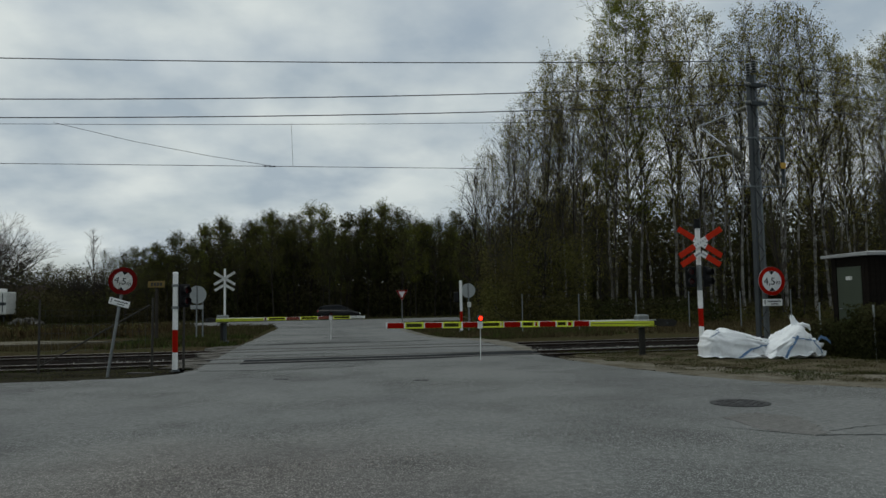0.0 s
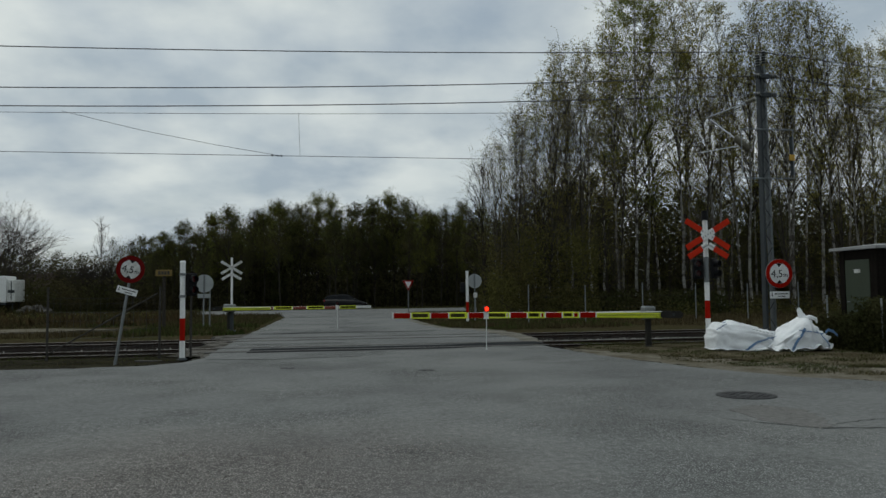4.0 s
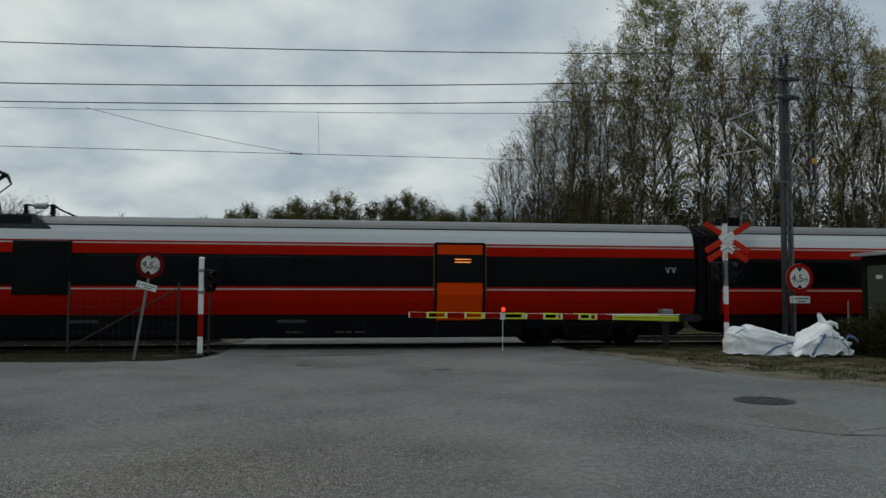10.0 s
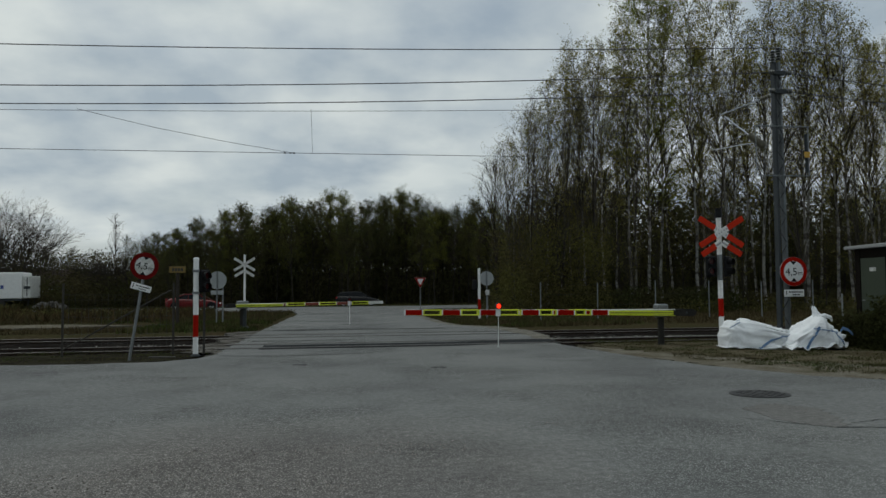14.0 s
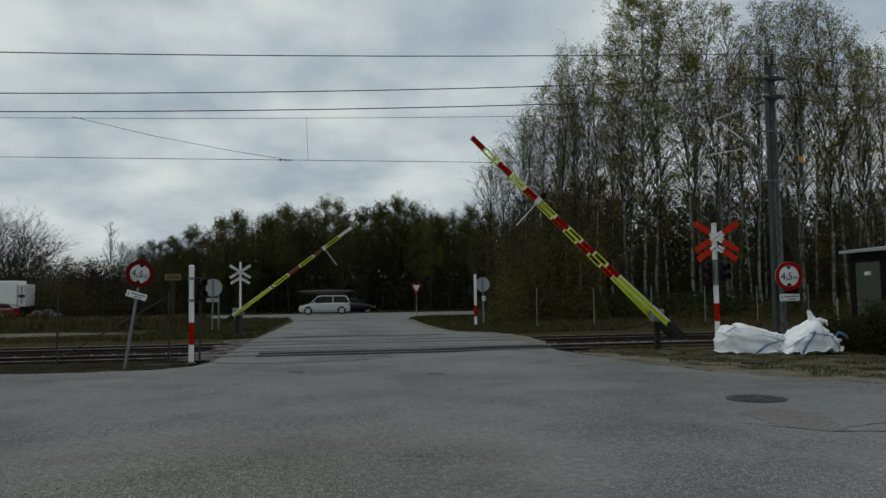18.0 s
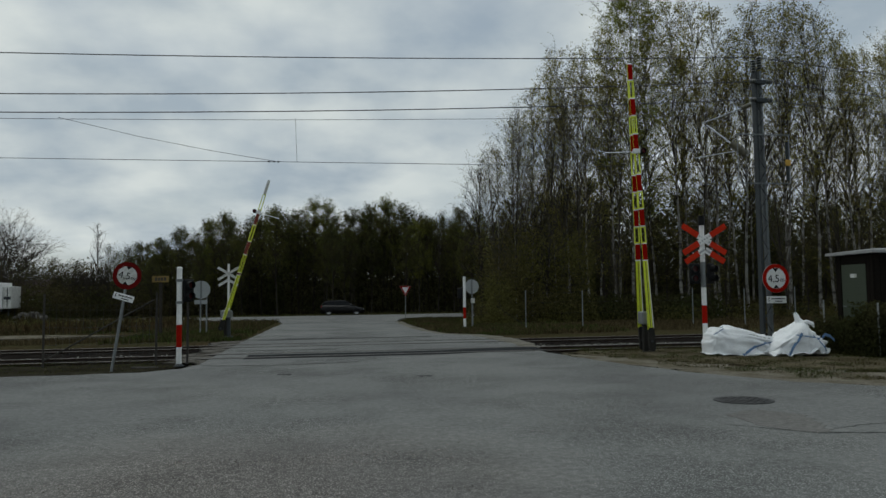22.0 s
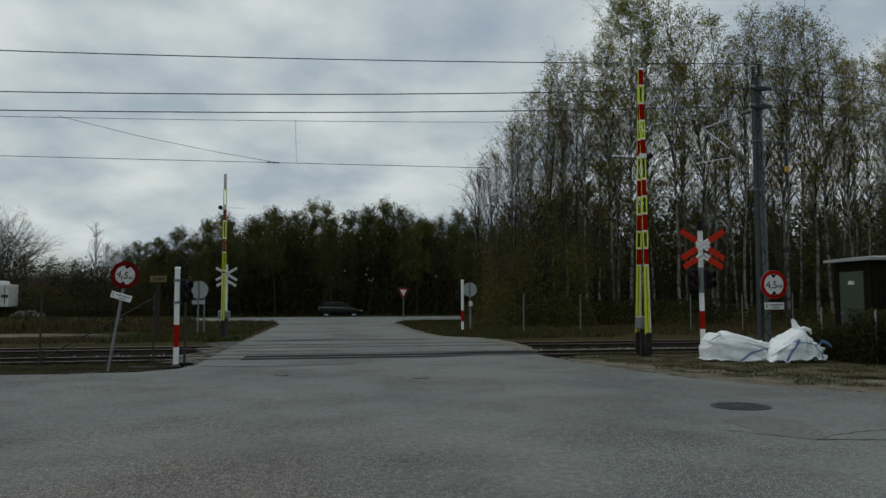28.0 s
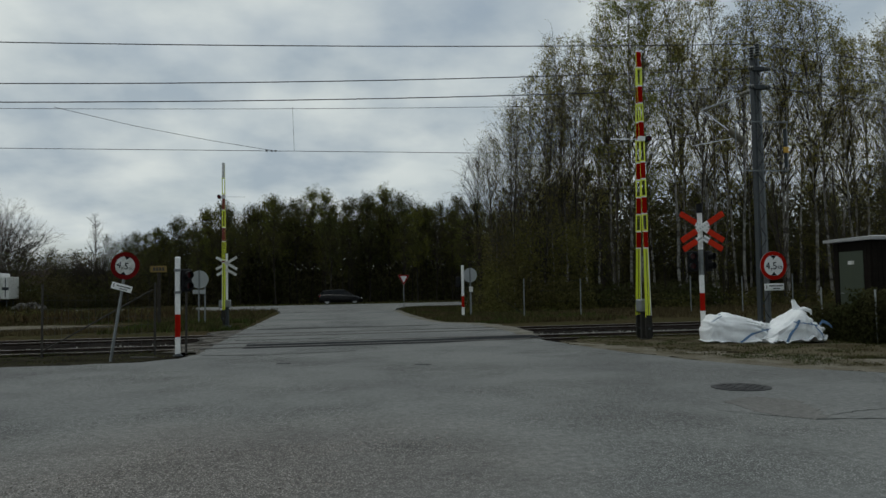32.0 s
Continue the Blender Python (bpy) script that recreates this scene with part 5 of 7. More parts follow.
def wire(name, pts, r, label):
    t = tagged(new(name, Build().tube(pts, r, 6).mesh(name, WIRE)), label, "wire", "overhead wires")
    return t


def sagging(x0, z0, x1, z1, sag, y, y1=None, n=40):
    out = []
    for i in range(n + 1):
        u = i / n
        out.append((x0 + (x1 - x0) * u, y + ((y1 if y1 is not None else y) - y) * u, z0 + (z1 - z0) * u - 4 * sag * u * (1 - u)))
    return out


for z, low, y in ((7.87, 0.71, 18.6), (7.14, 1.05, 18.35), (6.64, 0.97, 18.35)):
    wire("feeder_wire", sagging(MAST[0] - 56, z + 0.1, MAST[0], z, low, y), 0.012, "dark feeder wire sagging between masts")
    wire("feeder_wire", sagging(MAST[0], z, MAST[0] + 52, z - 0.6, 1.1, y), 0.012, "dark feeder wire sagging between masts")
wire("contact_wire", sagging(-56, 5.20, 64, 5.20, 0.0, 20.9, 20.6), 0.0075, "straight contact wire over the track")
wire("messenger_wire", sagging(-42, 6.70, 10.3, 6.70, 0.53, 20.9, 20.65), 0.0065, "thin messenger wire over the contact wire")
wire("messenger_wire", sagging(10.3, 6.70, 64, 6.70, 0.27, 20.65, 20.55), 0.0065, "thin messenger wire over the contact wire")
wire("feed_jumper", [(-6.72, 20.79, 6.29), (-4.75, 20.79, 5.83), (-2.83, 20.79, 5.47), (-1.23, 20.79, 5.22)], 0.006, "thin jumper wire between messenger and contact wire")
wire("dropper", [(-0.66, 20.79, 6.41), (-0.62, 20.79, 5.21)], 0.0045, "short vertical dropper wire")
for x in (-1.36, -1.22, -1.12):
    t = thing("wire_clamp", "small dark clamp on the contact wire", "clamp", pose(x, 20.79, 5.205), "clamps on the contact wire")
    part("clamp_body", Build().box(-0.03, 0.03, -0.015, 0.015, -0.02, 0.02, 0.004), WIRE, t)


# ---- bags, hut ----
def big_bag(at, size, seed, neck, label):
    """A slumped bulk bag: a creased, closed skin on the ground, with straps laid on it."""
    t = thing("bulk_bag", label, "bag", at, "bulk bags on the verge")
    w, d, h = size
    bm = bmesh.new()
    bmesh.ops.create_icosphere(bm, subdivisions=5, radius=1.0)
    off = Vector((seed * 3.1, seed, 0))
    power = 0.6 if neck else 0.42
    def crease(u, v, w):
        return -abs(noise.noise(Vector((u, v, w)) + off)) ** 0.7

    for v in bm.verts:
        p = v.co
        q = Vector((math.copysign(abs(p.x) ** power, p.x), math.copysign(abs(p.y) ** 0.6, p.y), math.copysign(abs(p.z) ** 0.7, p.z)))
        if neck:
            top = 1.0 - 0.55 * min(1.0, abs(q.x - 0.18)) ** 1.3
        else:
            top = float(np.interp(q.x, (-1, -0.85, -0.45, -0.1, 0.3, 0.7, 1), (0.95, 0.98, 1.0, 0.99, 0.92, 0.76, 0.6)))
        v.co = Vector((q.x * w / 2, q.y * d / 2, (max(q.z, -0.30) + 0.30) / 1.30 * h * top))
    bm.normal_update()
    moved = []
    for v in bm.verts:
        p = v.co
        if neck:
            # folds that fan out from the tied neck
            dx, dz = p.x - 0.15, h * 1.1 - p.z
            around, away = math.atan2(dx + 0.35 * p.y, dz), math.hypot(dx, dz)
            fold = 0.18 * crease(around * 3.6, away * 1.3, 0.0) + 0.10 * crease(around * 8.0, away * 2.6, 3.0) + 0.10 * crease(p.x * 4.0, p.z * 6.0, 7.0) * max(0.0, min(1.0, p.x * 2.5))
            fold *= min(1.0, away * 2.2)
        else:
            # taut on one end, slack on the other, where the folds run down and outwards
            slack = max(0.28, min(1.0, p.x * 1.6 + 0.6))
            across = p.x * 1.0 + p.z * 2.2
            fold = slack * (0.20 * crease(across * 3.0, (p.x - p.z) * 0.9, p.y * 0.4) + 0.11 * crease(across * 7.5, (p.x - p.z) * 2.0, 2.0)) + 0.05 * crease(p.x * 4.0, p.z * 6.0, 5.0) + 0.03 * crease(p.x * 11.0, p.z * 9.0, 8.0)
        fold += 0.05 * noise.noise(p * 2.6 + off)
        moved.append(p + v.normal * fold)
    for v, p in zip(bm.verts, moved):
        v.co = Vector((p.x, p.y, max(p.z, 0.0)))
    skin = BVHTree.FromBMesh(bm)
    me = bpy.data.meshes.new("bag_skin")
    bm.to_mesh(me)
    bm.free()
    me.materials.append(BAG)
    me.shade_smooth()
    shared("bag_skin", me, t, Matrix())

    def strap(points, width):
        b = Build()
        path = []
        for (x0, z0), (x1, z1) in zip(points, points[1:]):
            for i in range(8):
                u = i / 8
                x, z = x0 + (x1 - x0) * u, z0 + (z1 - z0) * u
                hit = skin.ray_cast(Vector((x, -3, z)), Vector((0, 1, 0)))
                if hit[0] is not None:
                    path.append(hit[0] + Vector((0, -0.012, 0.006)))
        for p, q in zip(path, path[1:]):
            e = (q - p).cross(Vector((0, -1, 0.5))).normalized() * width / 2
            b.face([p - e, p + e, q + e, q - e])
        part("strap", b, STRAP, t, "faded blue lifting strap")

    if neck:
        strap([(-0.28, 0.04), (-0.20, 0.22), (-0.03, 0.42), (0.04, 0.56)], 0.055)
        strap([(-0.1, 0.50), (0.2, 0.46), (0.5, 0.40)], 0.03)
        strap([(0.30, 0.50), (0.48, 0.30), (0.58, 0.1)], 0.03)
        b = Build()
        for i in range(7):
            a = i * 0.9
            c, e = math.cos(a), math.sin(a)
            b.tube([(0.20 + 0.10 * c, 0.07 * e, h * 0.80), (0.17 + 0.06 * c, 0.05 * e, h * 0.97), (0.12 + 0.035 * c, 0.04 * e, h * 1.10), (0.09 + 0.04 * c, 0.04 * e, h * (1.22 + 0.04 * math.sin(i * 2)))], [0.10, 0.045, 0.03, 0.012], 7)
        part("gathered_neck", b, BAG, t)
        b = Build()
        b.tube([(0.16, -0.08, h * 0.96), (0.28, -0.12, h * 0.99), (0.42, -0.1, h * 0.93), (0.47, -0.05, h * 0.82)], [0.03, 0.05, 0.045, 0.02], 8)
        part("loose_flap", b, BAG, t)
        b = Build()
        pts = [(0.62, -0.12, 0.52 * h), (0.68, -0.14, 0.62 * h), (0.80, -0.14, 0.56 * h), (0.90, -0.12, 0.44 * h)]
        for p, q in zip(pts, pts[1:]):
            b.face([(p[0], p[1], p[2] - 0.035), (q[0], q[1], q[2] - 0.035), (q[0], q[1] + 0.01, q[2] + 0.035), (p[0], p[1] + 0.01, p[2] + 0.035)])
        part("loose_strap", b, STRAP, t)
    else:
        strap([(-0.12, 0.03), (0.16, 0.20), (0.45, 0.30), (0.72, 0.34)], 0.055)
        strap([(-0.74, 0.5), (-0.55, 0.62), (-0.4, 0.68)], 0.018)
        b = Build()
        at_tag = skin.ray_cast(Vector((0.36, -3, 0.22)), Vector((0, 1, 0)))[0] or Vector((0.36, -0.5, 0.2))
        x, y = at_tag.x, at_tag.y - 0.02
        b.faces([(x - 0.09, y - 0.01, 0.10), (x + 0.09, y - 0.01, 0.10), (x + 0.09, y, 0.33), (x - 0.09, y, 0.33)], [(0, 1, 2, 3)])
        part("tag", b, WHITE, t)
        b = Build()
        for i in range(6):
            x = 0.12 + 0.08 * i
            p = skin.ray_cast(Vector((x, -3, 0.50 - 0.02 * i)), Vector((0, 1, 0)))[0]
            if p is not None:
                part("faded_print", Build().box(p.x - 0.03, p.x + 0.03, p.y - 0.012, p.y - 0.004, p.z - 0.02, p.z + 0.012), GREY_BACK, t)
    return t


big_bag(pose(9.98, 17.0, -0.02, 0, 0, -12), (1.80, 1.15, 0.76), 2, False, "slumped white woven bulk bag lying on the grass")
big_bag(pose(10.98, 16.4, -0.02, 0, 0, -14), (1.52, 1.2, 0.80), 5, True, "white bulk bag with blue straps and a gathered top")


def hut():
    t = thing("relay_hut", "small dark boarded hut with a green door", "hut", pose(12.85, 15.95, 0))
    w, d, h = 2.9, 1.35, 2.36
    b = Build()
    b.box(0, w, 0, d, -0.1, h, 0.01)
    part("wall_core", b, HUT_WALL, t)
    board = Build().box(-0.012, 0.012, -0.058, 0.058, 0.02, h - 0.02, 0.004).mesh("board", HUT_WALL)
    for i in range(int(d / 0.125)):
        y = 0.07 + i * 0.125
        if y < 0.2 or y > 1.14:
            shared("board", board, t, pose(-0.013, y, 0))
    side = Build().box(-0.058, 0.058, -0.012, 0.012, 0.02, h - 0.02, 0.004).mesh("board", HUT_WALL)
    for i in range(int(w / 0.125)):
        shared("board", side, t, pose(0.07 + i * 0.125, -0.013, 0))
    b = Build()
    b.box(-0.03, -0.002, 0.26, 1.10, 0.15, 2.12, 0.008)
    door = part("door", b, HUT_DOOR, t, "dull green metal door")
    part("notice", Build().box(-0.036, -0.031, 0.56, 0.78, 1.80, 1.89), WORN_WHITE, door, "small white notice")
    part("handle", Build().tube([(-0.03, 1.02, 1.1), (-0.07, 1.02, 1.1), (-0.07, 0.92, 1.1)], 0.012, 6), GALV, door)
    b = Build()
    o = 0.16
    z = h + 0.005
    b.faces([(-o, -o, z), (w + o, -o, z), (w + o, d + o, z), (-o, d + o, z), (-o, -o, z + 0.07), (w + o, -o, z + 0.07), (w + o, d + o, z + 0.07), (-o, d + o, z + 0.07), (0.6, d / 2, z + 0.15), (w - 0.6, d / 2, z + 0.15)],
            [(3, 2, 1, 0), (0, 1, 5, 4), (1, 2, 6, 5), (2, 3, 7, 6), (3, 0, 4, 7), (4, 5, 9, 8), (6, 7, 8, 9), (5, 6, 9), (7, 4, 8)])
    part("roof", b, ROOF_SHEET, t, "pale grey sheet roof")


hut()


# ---- vehicles ----
CAR_TYRE = RUBBER
RIM = mat("rim", (0.45, 0.46, 0.47), rough=0.35, metal=0.7, var=0.1)
CAR_GLASS = glass("car_glass", (0.006, 0.007, 0.008), 0.05)
HEADLIGHT = mat("headlamp", (0.6, 0.62, 0.62), rough=0.2, var=0.05)
TAIL = mat("tail_lamp", (0.3, 0.01, 0.01), rough=0.3, var=0.05)


def car(label, paint, at, shape, length, height, extra=None):
    """A car that faces +x, built from rounded cross sections."""
    t = thing("car", label, "car", at)
    hw = 0.88
    L, H = length, height
    # belt line and roof line, from the front (u = 0) to the tail (u = 1)
    belts = {"hatch": ((0, 0.56), (0.04, 0.68), (0.24, 0.92), (0.6, 0.97), (1, 1.0)), "suv": ((0, 0.62), (0.03, 0.80), (0.2, 1.0), (0.6, 1.05), (1, 1.05)), "sedan": ((0, 0.52), (0.04, 0.64), (0.26, 0.86), (0.7, 0.92), (0.9, 0.95), (1, 0.88))}
    roofs = {"hatch": ((0.22, 0.90), (0.43, 0.97), (0.55, 1.0), (0.80, 0.97), (0.90, 0.92), (0.985, 0.66)), "suv": ((0.22, 0.60), (0.36, 0.95), (0.45, 1.0), (0.86, 0.99), (0.93, 0.96), (0.99, 0.64)), "sedan": ((0.24, 0.62), (0.42, 0.95), (0.52, 1.0), (0.66, 0.98), (0.87, 0.66))}
    belt = lambda u: float(np.interp(u, [a for a, _ in belts[shape]], [z for _, z in belts[shape]]))
    us = [0, 0.015, 0.05, 0.12, 0.2, 0.3, 0.42, 0.55, 0.68, 0.8, 0.9, 0.96, 0.99, 1.0]
    b = Build()
    rows = []
    for u in us:
        k = 1 - 0.22 * max(0, 1 - u / 0.06) ** 2 - 0.16 * max(0, (u - 0.95) / 0.05) ** 2
        z1 = belt(u)
        low = 0.22 + 0.10 * (max(0, 1 - u / 0.05) + max(0, (u - 0.95) / 0.05))
        x = L / 2 - u * L
        rows.append([(x, s * hw * k * f, z) for s in (-1, 1) for f, z in ((0.86, low), (0.97, low + 0.14), (1.0, 0.55 if z1 > 0.6 else z1 * 0.9), (0.97, z1 - 0.05), (0.90, z1))])
    n = len(us)
    flat = [p for r in rows for p in r]
    fs = []
    for i in range(n - 1):
        a, c = i * 10, (i + 1) * 10
        for j in (0, 1, 2, 3, 5, 6, 7, 8):
            fs.append((a + j, a + j + 1, c + j + 1, c + j))
        fs.append((a + 4, a + 9, c + 9, c + 4))
        fs.append((a, c, c + 5, a + 5))
    for a in (0, (n - 1) * 10):
        fs.append((a, a + 1, a + 2, a + 3, a + 4, a + 9, a + 8, a + 7, a + 6, a + 5))
    b.faces(flat, fs)
    part("body", b, paint, t)
    # cabin: glass walls with a painted roof
    rp = roofs[shape]
    rf = Build()
    lows = [(L / 2 - u * L, belt(min(max(u, 0.2), 0.98)) - 0.02) for u, _ in rp]
    tops = [(L / 2 - u * L, H * z if i not in (0, len(rp) - 1) else belt(u) - 0.01) for i, (u, z) in enumerate(rp)]
    for s in (-1, 1):
        g = Build()
        for i in range(len(rp) - 1):
            g.face([(lows[i][0], s * hw * 0.90, lows[i][1]), (lows[i + 1][0], s * hw * 0.90, lows[i + 1][1]), (tops[i + 1][0], s * hw * 0.74, tops[i + 1][1] - 0.04), (tops[i][0], s * hw * 0.74, tops[i][1] - 0.04)])
        part("side_window", g, CAR_GLASS, t)
    for i in range(len(rp) - 1):
        target = Build() if i in (0, len(rp) - 2) else rf
        target.face([(tops[i][0], -hw * 0.75, tops[i][1]), (tops[i + 1][0], -hw * 0.75, tops[i + 1][1]), (tops[i + 1][0], hw * 0.75, tops[i + 1][1]), (tops[i][0], hw * 0.75, tops[i][1])])
        if target is not rf:
            part("windscreen" if i == 0 else "rear_window", target, CAR_GLASS, t)
    for i in range(1, len(rp) - 2):
        for s in (-1, 1):
            rf.face([(tops[i][0], s * hw * 0.75, tops[i][1]), (tops[i + 1][0], s * hw * 0.75, tops[i + 1][1]), (tops[i + 1][0], s * hw * 0.775, tops[i + 1][1] - 0.09), (tops[i][0], s * hw * 0.775, tops[i][1] - 0.09)])
    part("roof", rf, paint, t)
    for s in (-1, 1):
        for (i, w) in ((0, 0.035), (len(rp) - 2, 0.05)):
            p, q = lows[i if i == 0 else i + 1], tops[i + 1 if i == 0 else i]
            part("pillar", Build().tube([(p[0], s * hw * 0.885, p[1]), (q[0], s * hw * 0.755, q[1] - 0.03)], w, 6), paint, t)
        xm = (tops[2][0] + tops[3][0]) / 2
        part("pillar", Build().tube([(xm - 0.05, s * hw * 0.905, belt(0.55) - 0.02), (xm, s * hw * 0.772, H * 0.96)], 0.035, 6), paint, t)
    wr = 0.315 if shape != "suv" else 0.35
    for x in (L * 0.5 - 0.82, -L * 0.5 + 0.78):
        for s in (-1, 1):
            arch = Build().prism([(x + (wr + 0.06) * math.cos(a), wr + (wr + 0.06) * math.sin(a)) for a in [math.pi * j / 12 for j in range(13)]], s * hw - 0.06 - 0.012 * s, s * hw * 0.985 + 0.006 * s)
            part("wheel_arch", arch, BLACK, t)
            wheel = part("wheel", Build().tube([(x, s * hw - s * 0.2, wr), (x, s * hw + s * 0.0, wr), (x, s * hw + s * 0.012, wr)], [wr, wr, wr * 0.93], 22), CAR_TYRE, t)
            rim = Build().tube([(x, s * hw, wr), (x, s * hw + s * 0.018, wr)], [wr * 0.66, wr * 0.62], 20)
            part("rim", rim, RIM, wheel)
    for s in (-1, 1):
        part("headlight", Build().box(L / 2 - 0.30, L / 2 - 0.06, s * 0.68 - 0.14, s * 0.68 + 0.14, belt(0.05) - 0.17, belt(0.05) - 0.03, 0.05), HEADLIGHT, t)
        part("tail_light", Build().box(-L / 2 + 0.02, -L / 2 + 0.2, s * 0.72 - 0.1, s * 0.72 + 0.1, 0.78, 1.0, 0.03), TAIL, t)
        part("mirror", Build().box(L * 0.5 - 0.27 * L - 0.2, L * 0.5 - 0.27 * L - 0.05, s * 0.99 - 0.08, s * 0.99 + 0.08, belt(0.3), belt(0.3) + 0.13, 0.03), paint, t)
        part("door_handle", Build().box(-0.35, -0.2, s * 0.872 - 0.012, s * 0.872 + 0.012, 0.78, 0.81, 0.004), paint, t)
    part("bumper", Build().box(L / 2 - 0.16, L / 2 + 0.0, -0.66, 0.66, 0.26, 0.45, 0.05), BLACK, t)
    if extra:
        extra(t, L, H)
    return t


def paint(name, c, rough=0.18):
    return mat(name, c, rough=rough, var=0.05, scale=3, bump=0.0, spec=0.4)


def kayak(t, L, H):
    b = Build()
    for s in (-0.5, 0.5):
        for x in (0.5, -0.9):
            b.tube([(x, s, H - 0.05), (x, s, H + 0.10)], 0.02, 6)
    for x in (0.5, -0.9):
        b.tube([(x, -0.65, H + 0.10), (x, 0.65, H + 0.10)], 0.018, 6)
    part("roof_rack", b, BLACK, t)
    b = Build()
    n = 14
    b.tube([(2.35 - 5.0 * i / n, 0.25, H + 0.28 + 0.10 * abs(i / n * 2 - 1) ** 3) for i in range(n + 1)], [0.03 + 0.2 * math.sin(math.pi * i / n) ** 0.6 for i in range(n + 1)], 10)
    part("kayak", b, WOOD_GREY, t, "long dull green canoe on the roof rack")


car("dark parked estate car beside the main road", paint("black_paintwork", (0.006, 0.006, 0.007)), pose(2.15, 76.0, -0.03, 0, 0, 0), "hatch", 4.3, 1.50)
CAR_GREY = car("grey hatchback driving along the main road", paint("grey_paintwork", (0.15, 0.155, 0.16)), pose(100, 65.6, 0.02, 0, 0, 180), "hatch", 3.74, 1.50)
CAR_BLACK = car("black hatchback driving along the main road", paint("jet_paintwork", (0.01, 0.01, 0.011)), pose(100, 65.6, 0.02, 0, 0, 180), "hatch", 4.3, 1.48)
CAR_ESTATE = car("dark estate car driving along the main road", paint("dark_paintwork", (0.006, 0.007, 0.008)), pose(-100, 61.0, 0.02), "hatch", 4.6, 1.46)
CAR_RED = car("dark red saloon driving along the main road", paint("maroon_paintwork", (0.13, 0.012, 0.012)), pose(-100, 61.0, 0.02), "sedan", 4.55, 1.40)
CAR_RED_BACK = car("red hatchback driving along the main road", paint("red_paintwork", (0.14, 0.010, 0.012)), pose(100, 65.6, 0.02, 0, 0, 180), "hatch", 4.2, 1.46)
CAR_WHITE = car("silver off-road car with a canoe on its roof", paint("silver_paintwork", (0.52, 0.53, 0.54)), pose(100, 65.6, 0.02, 0, 0, 180), "suv", 4.6, 1.74, kayak)
CAR_BLUE = car("dark blue hatchback driving along the main road", paint("blue_paintwork", (0.012, 0.018, 0.045)), pose(100, 65.6, 0.02, 0, 0, 180), "hatch", 4.4, 1.50)


def trailer():
    t = thing("truck_trailer", "white box trailer parked far off with blue marks", "trailer", pose(-30.7, 83.5, 0))
    b = Build()
    b.box(-12.6, -0.85, -1.25, 1.25, 1.05, 3.72, 0.06)
    body = part("box_body", b, WHITE, t)
    b = Build()
    for x, w, z in ((-2.9, 0.3, 2.05), (-3.35, 0.35, 2.05), (-3.85, 0.4, 2.05), (-4.4, 0.4, 2.05)):
        b.box(x, x + w, -1.262, -1.251, z, z + 0.36)
    part("blue_marks", b, paint("sign_blue", (0.03, 0.06, 0.25), 0.5), body)
    for x, w in ((-3.75, 0.3), (-4.2, 0.3)):
        part("red_mark", Build().box(x, x + w, -1.262, -1.251, 2.72, 3.02), DARK_RED, body)
    b = Build()
    b.box(-12.5, -0.9, -1.1, 1.1, 0.8, 1.04, 0.03)
    part("chassis", b, DARK_STEEL, t)
    for x in (-3.0, -4.35, -5.7):
        for s in (-1, 1):
            part("wheel", Build().tube([(x, s * 0.9, 0.5), (x, s * 1.2, 0.5)], [0.5, 0.5], 20), RUBBER, t)
    b = Build()
    b.box(-0.78, 0.0, -1.25, 1.25, 1.1, 3.35, 0.05)
    part("rear_unit", b, WORN_WHITE, t, "grey-white rear unit")
    b = Build()
    b.box(-0.42, -0.33, -1.262, -1.252, 1.3, 3.2)
    b.box(-0.70, -0.05, -1.262, -1.252, 2.0, 2.3)
    part("dark_marks", b, DARK_STEEL, t)
    for s in (-0.8, 0.8):
        part("support_leg", Build().tube([(-0.4, s, 0.0), (-0.4, s, 1.1)], 0.06, 8), DARK_STEEL, t)


trailer()


def shed(at, w, d, h, ridge, wall, roof, label):
    t = thing("shed", label, "building", at)
    part("wall", Build().box(-w / 2, w / 2, 0, d, -0.2, h, 0.02), wall, t)
    b = Build()
    for s in (-1, 1):
        y0, y1 = (-0.4, d / 2) if s < 0 else (d + 0.4, d / 2)
        b.faces([(-w / 2 - 0.3, y0, h - 0.1), (w / 2 + 0.3, y0, h - 0.1), (w / 2 + 0.3, y1, ridge), (-w / 2 - 0.3, y1, ridge),
                 (-w / 2 - 0.3, y0, h + 0.05), (w / 2 + 0.3, y0, h + 0.05), (w / 2 + 0.3, y1, ridge + 0.15), (-w / 2 - 0.3, y1, ridge + 0.15)],
                [(0, 1, 2, 3), (4, 5, 6, 7), (0, 1, 5, 4), (1, 2, 6, 5), (3, 0, 4, 7)])
    part("roof", b, roof, t)
    for k in range(3):
        x = -w / 2 + w * (k + 0.5) / 3
        win = part("window", Build().box(x - 0.55, x + 0.55, -0.04, 0.02, 1.1, 2.1, 0.01), GREY_BACK, t)
        part("pane", Build().box(x - 0.47, x + 0.47, -0.05, -0.03, 1.18, 2.02, 0.005), PANE, win)


shed(pose(-35.0, 96.0, 0), 5.0, 6.0, 2.6, 4.3, WOOD_GREY, BROWN_ROOF, "low wooden shed with a brown roof behind the brush")
stones("rubble_heap", ((-29.6, -27.0, 80.0, 81.5, 0.15, 220), (-29.2, -27.6, 80.2, 81.3, 0.4, 110)), 0.34, "pale heap of broken stone and earth", RUBBLE, 9)


# ---- trees and plants ----
def strip(wood, path, radii):
    """A thin bough as a three-sided bar."""
    wood.tube(path, radii, 3, False)


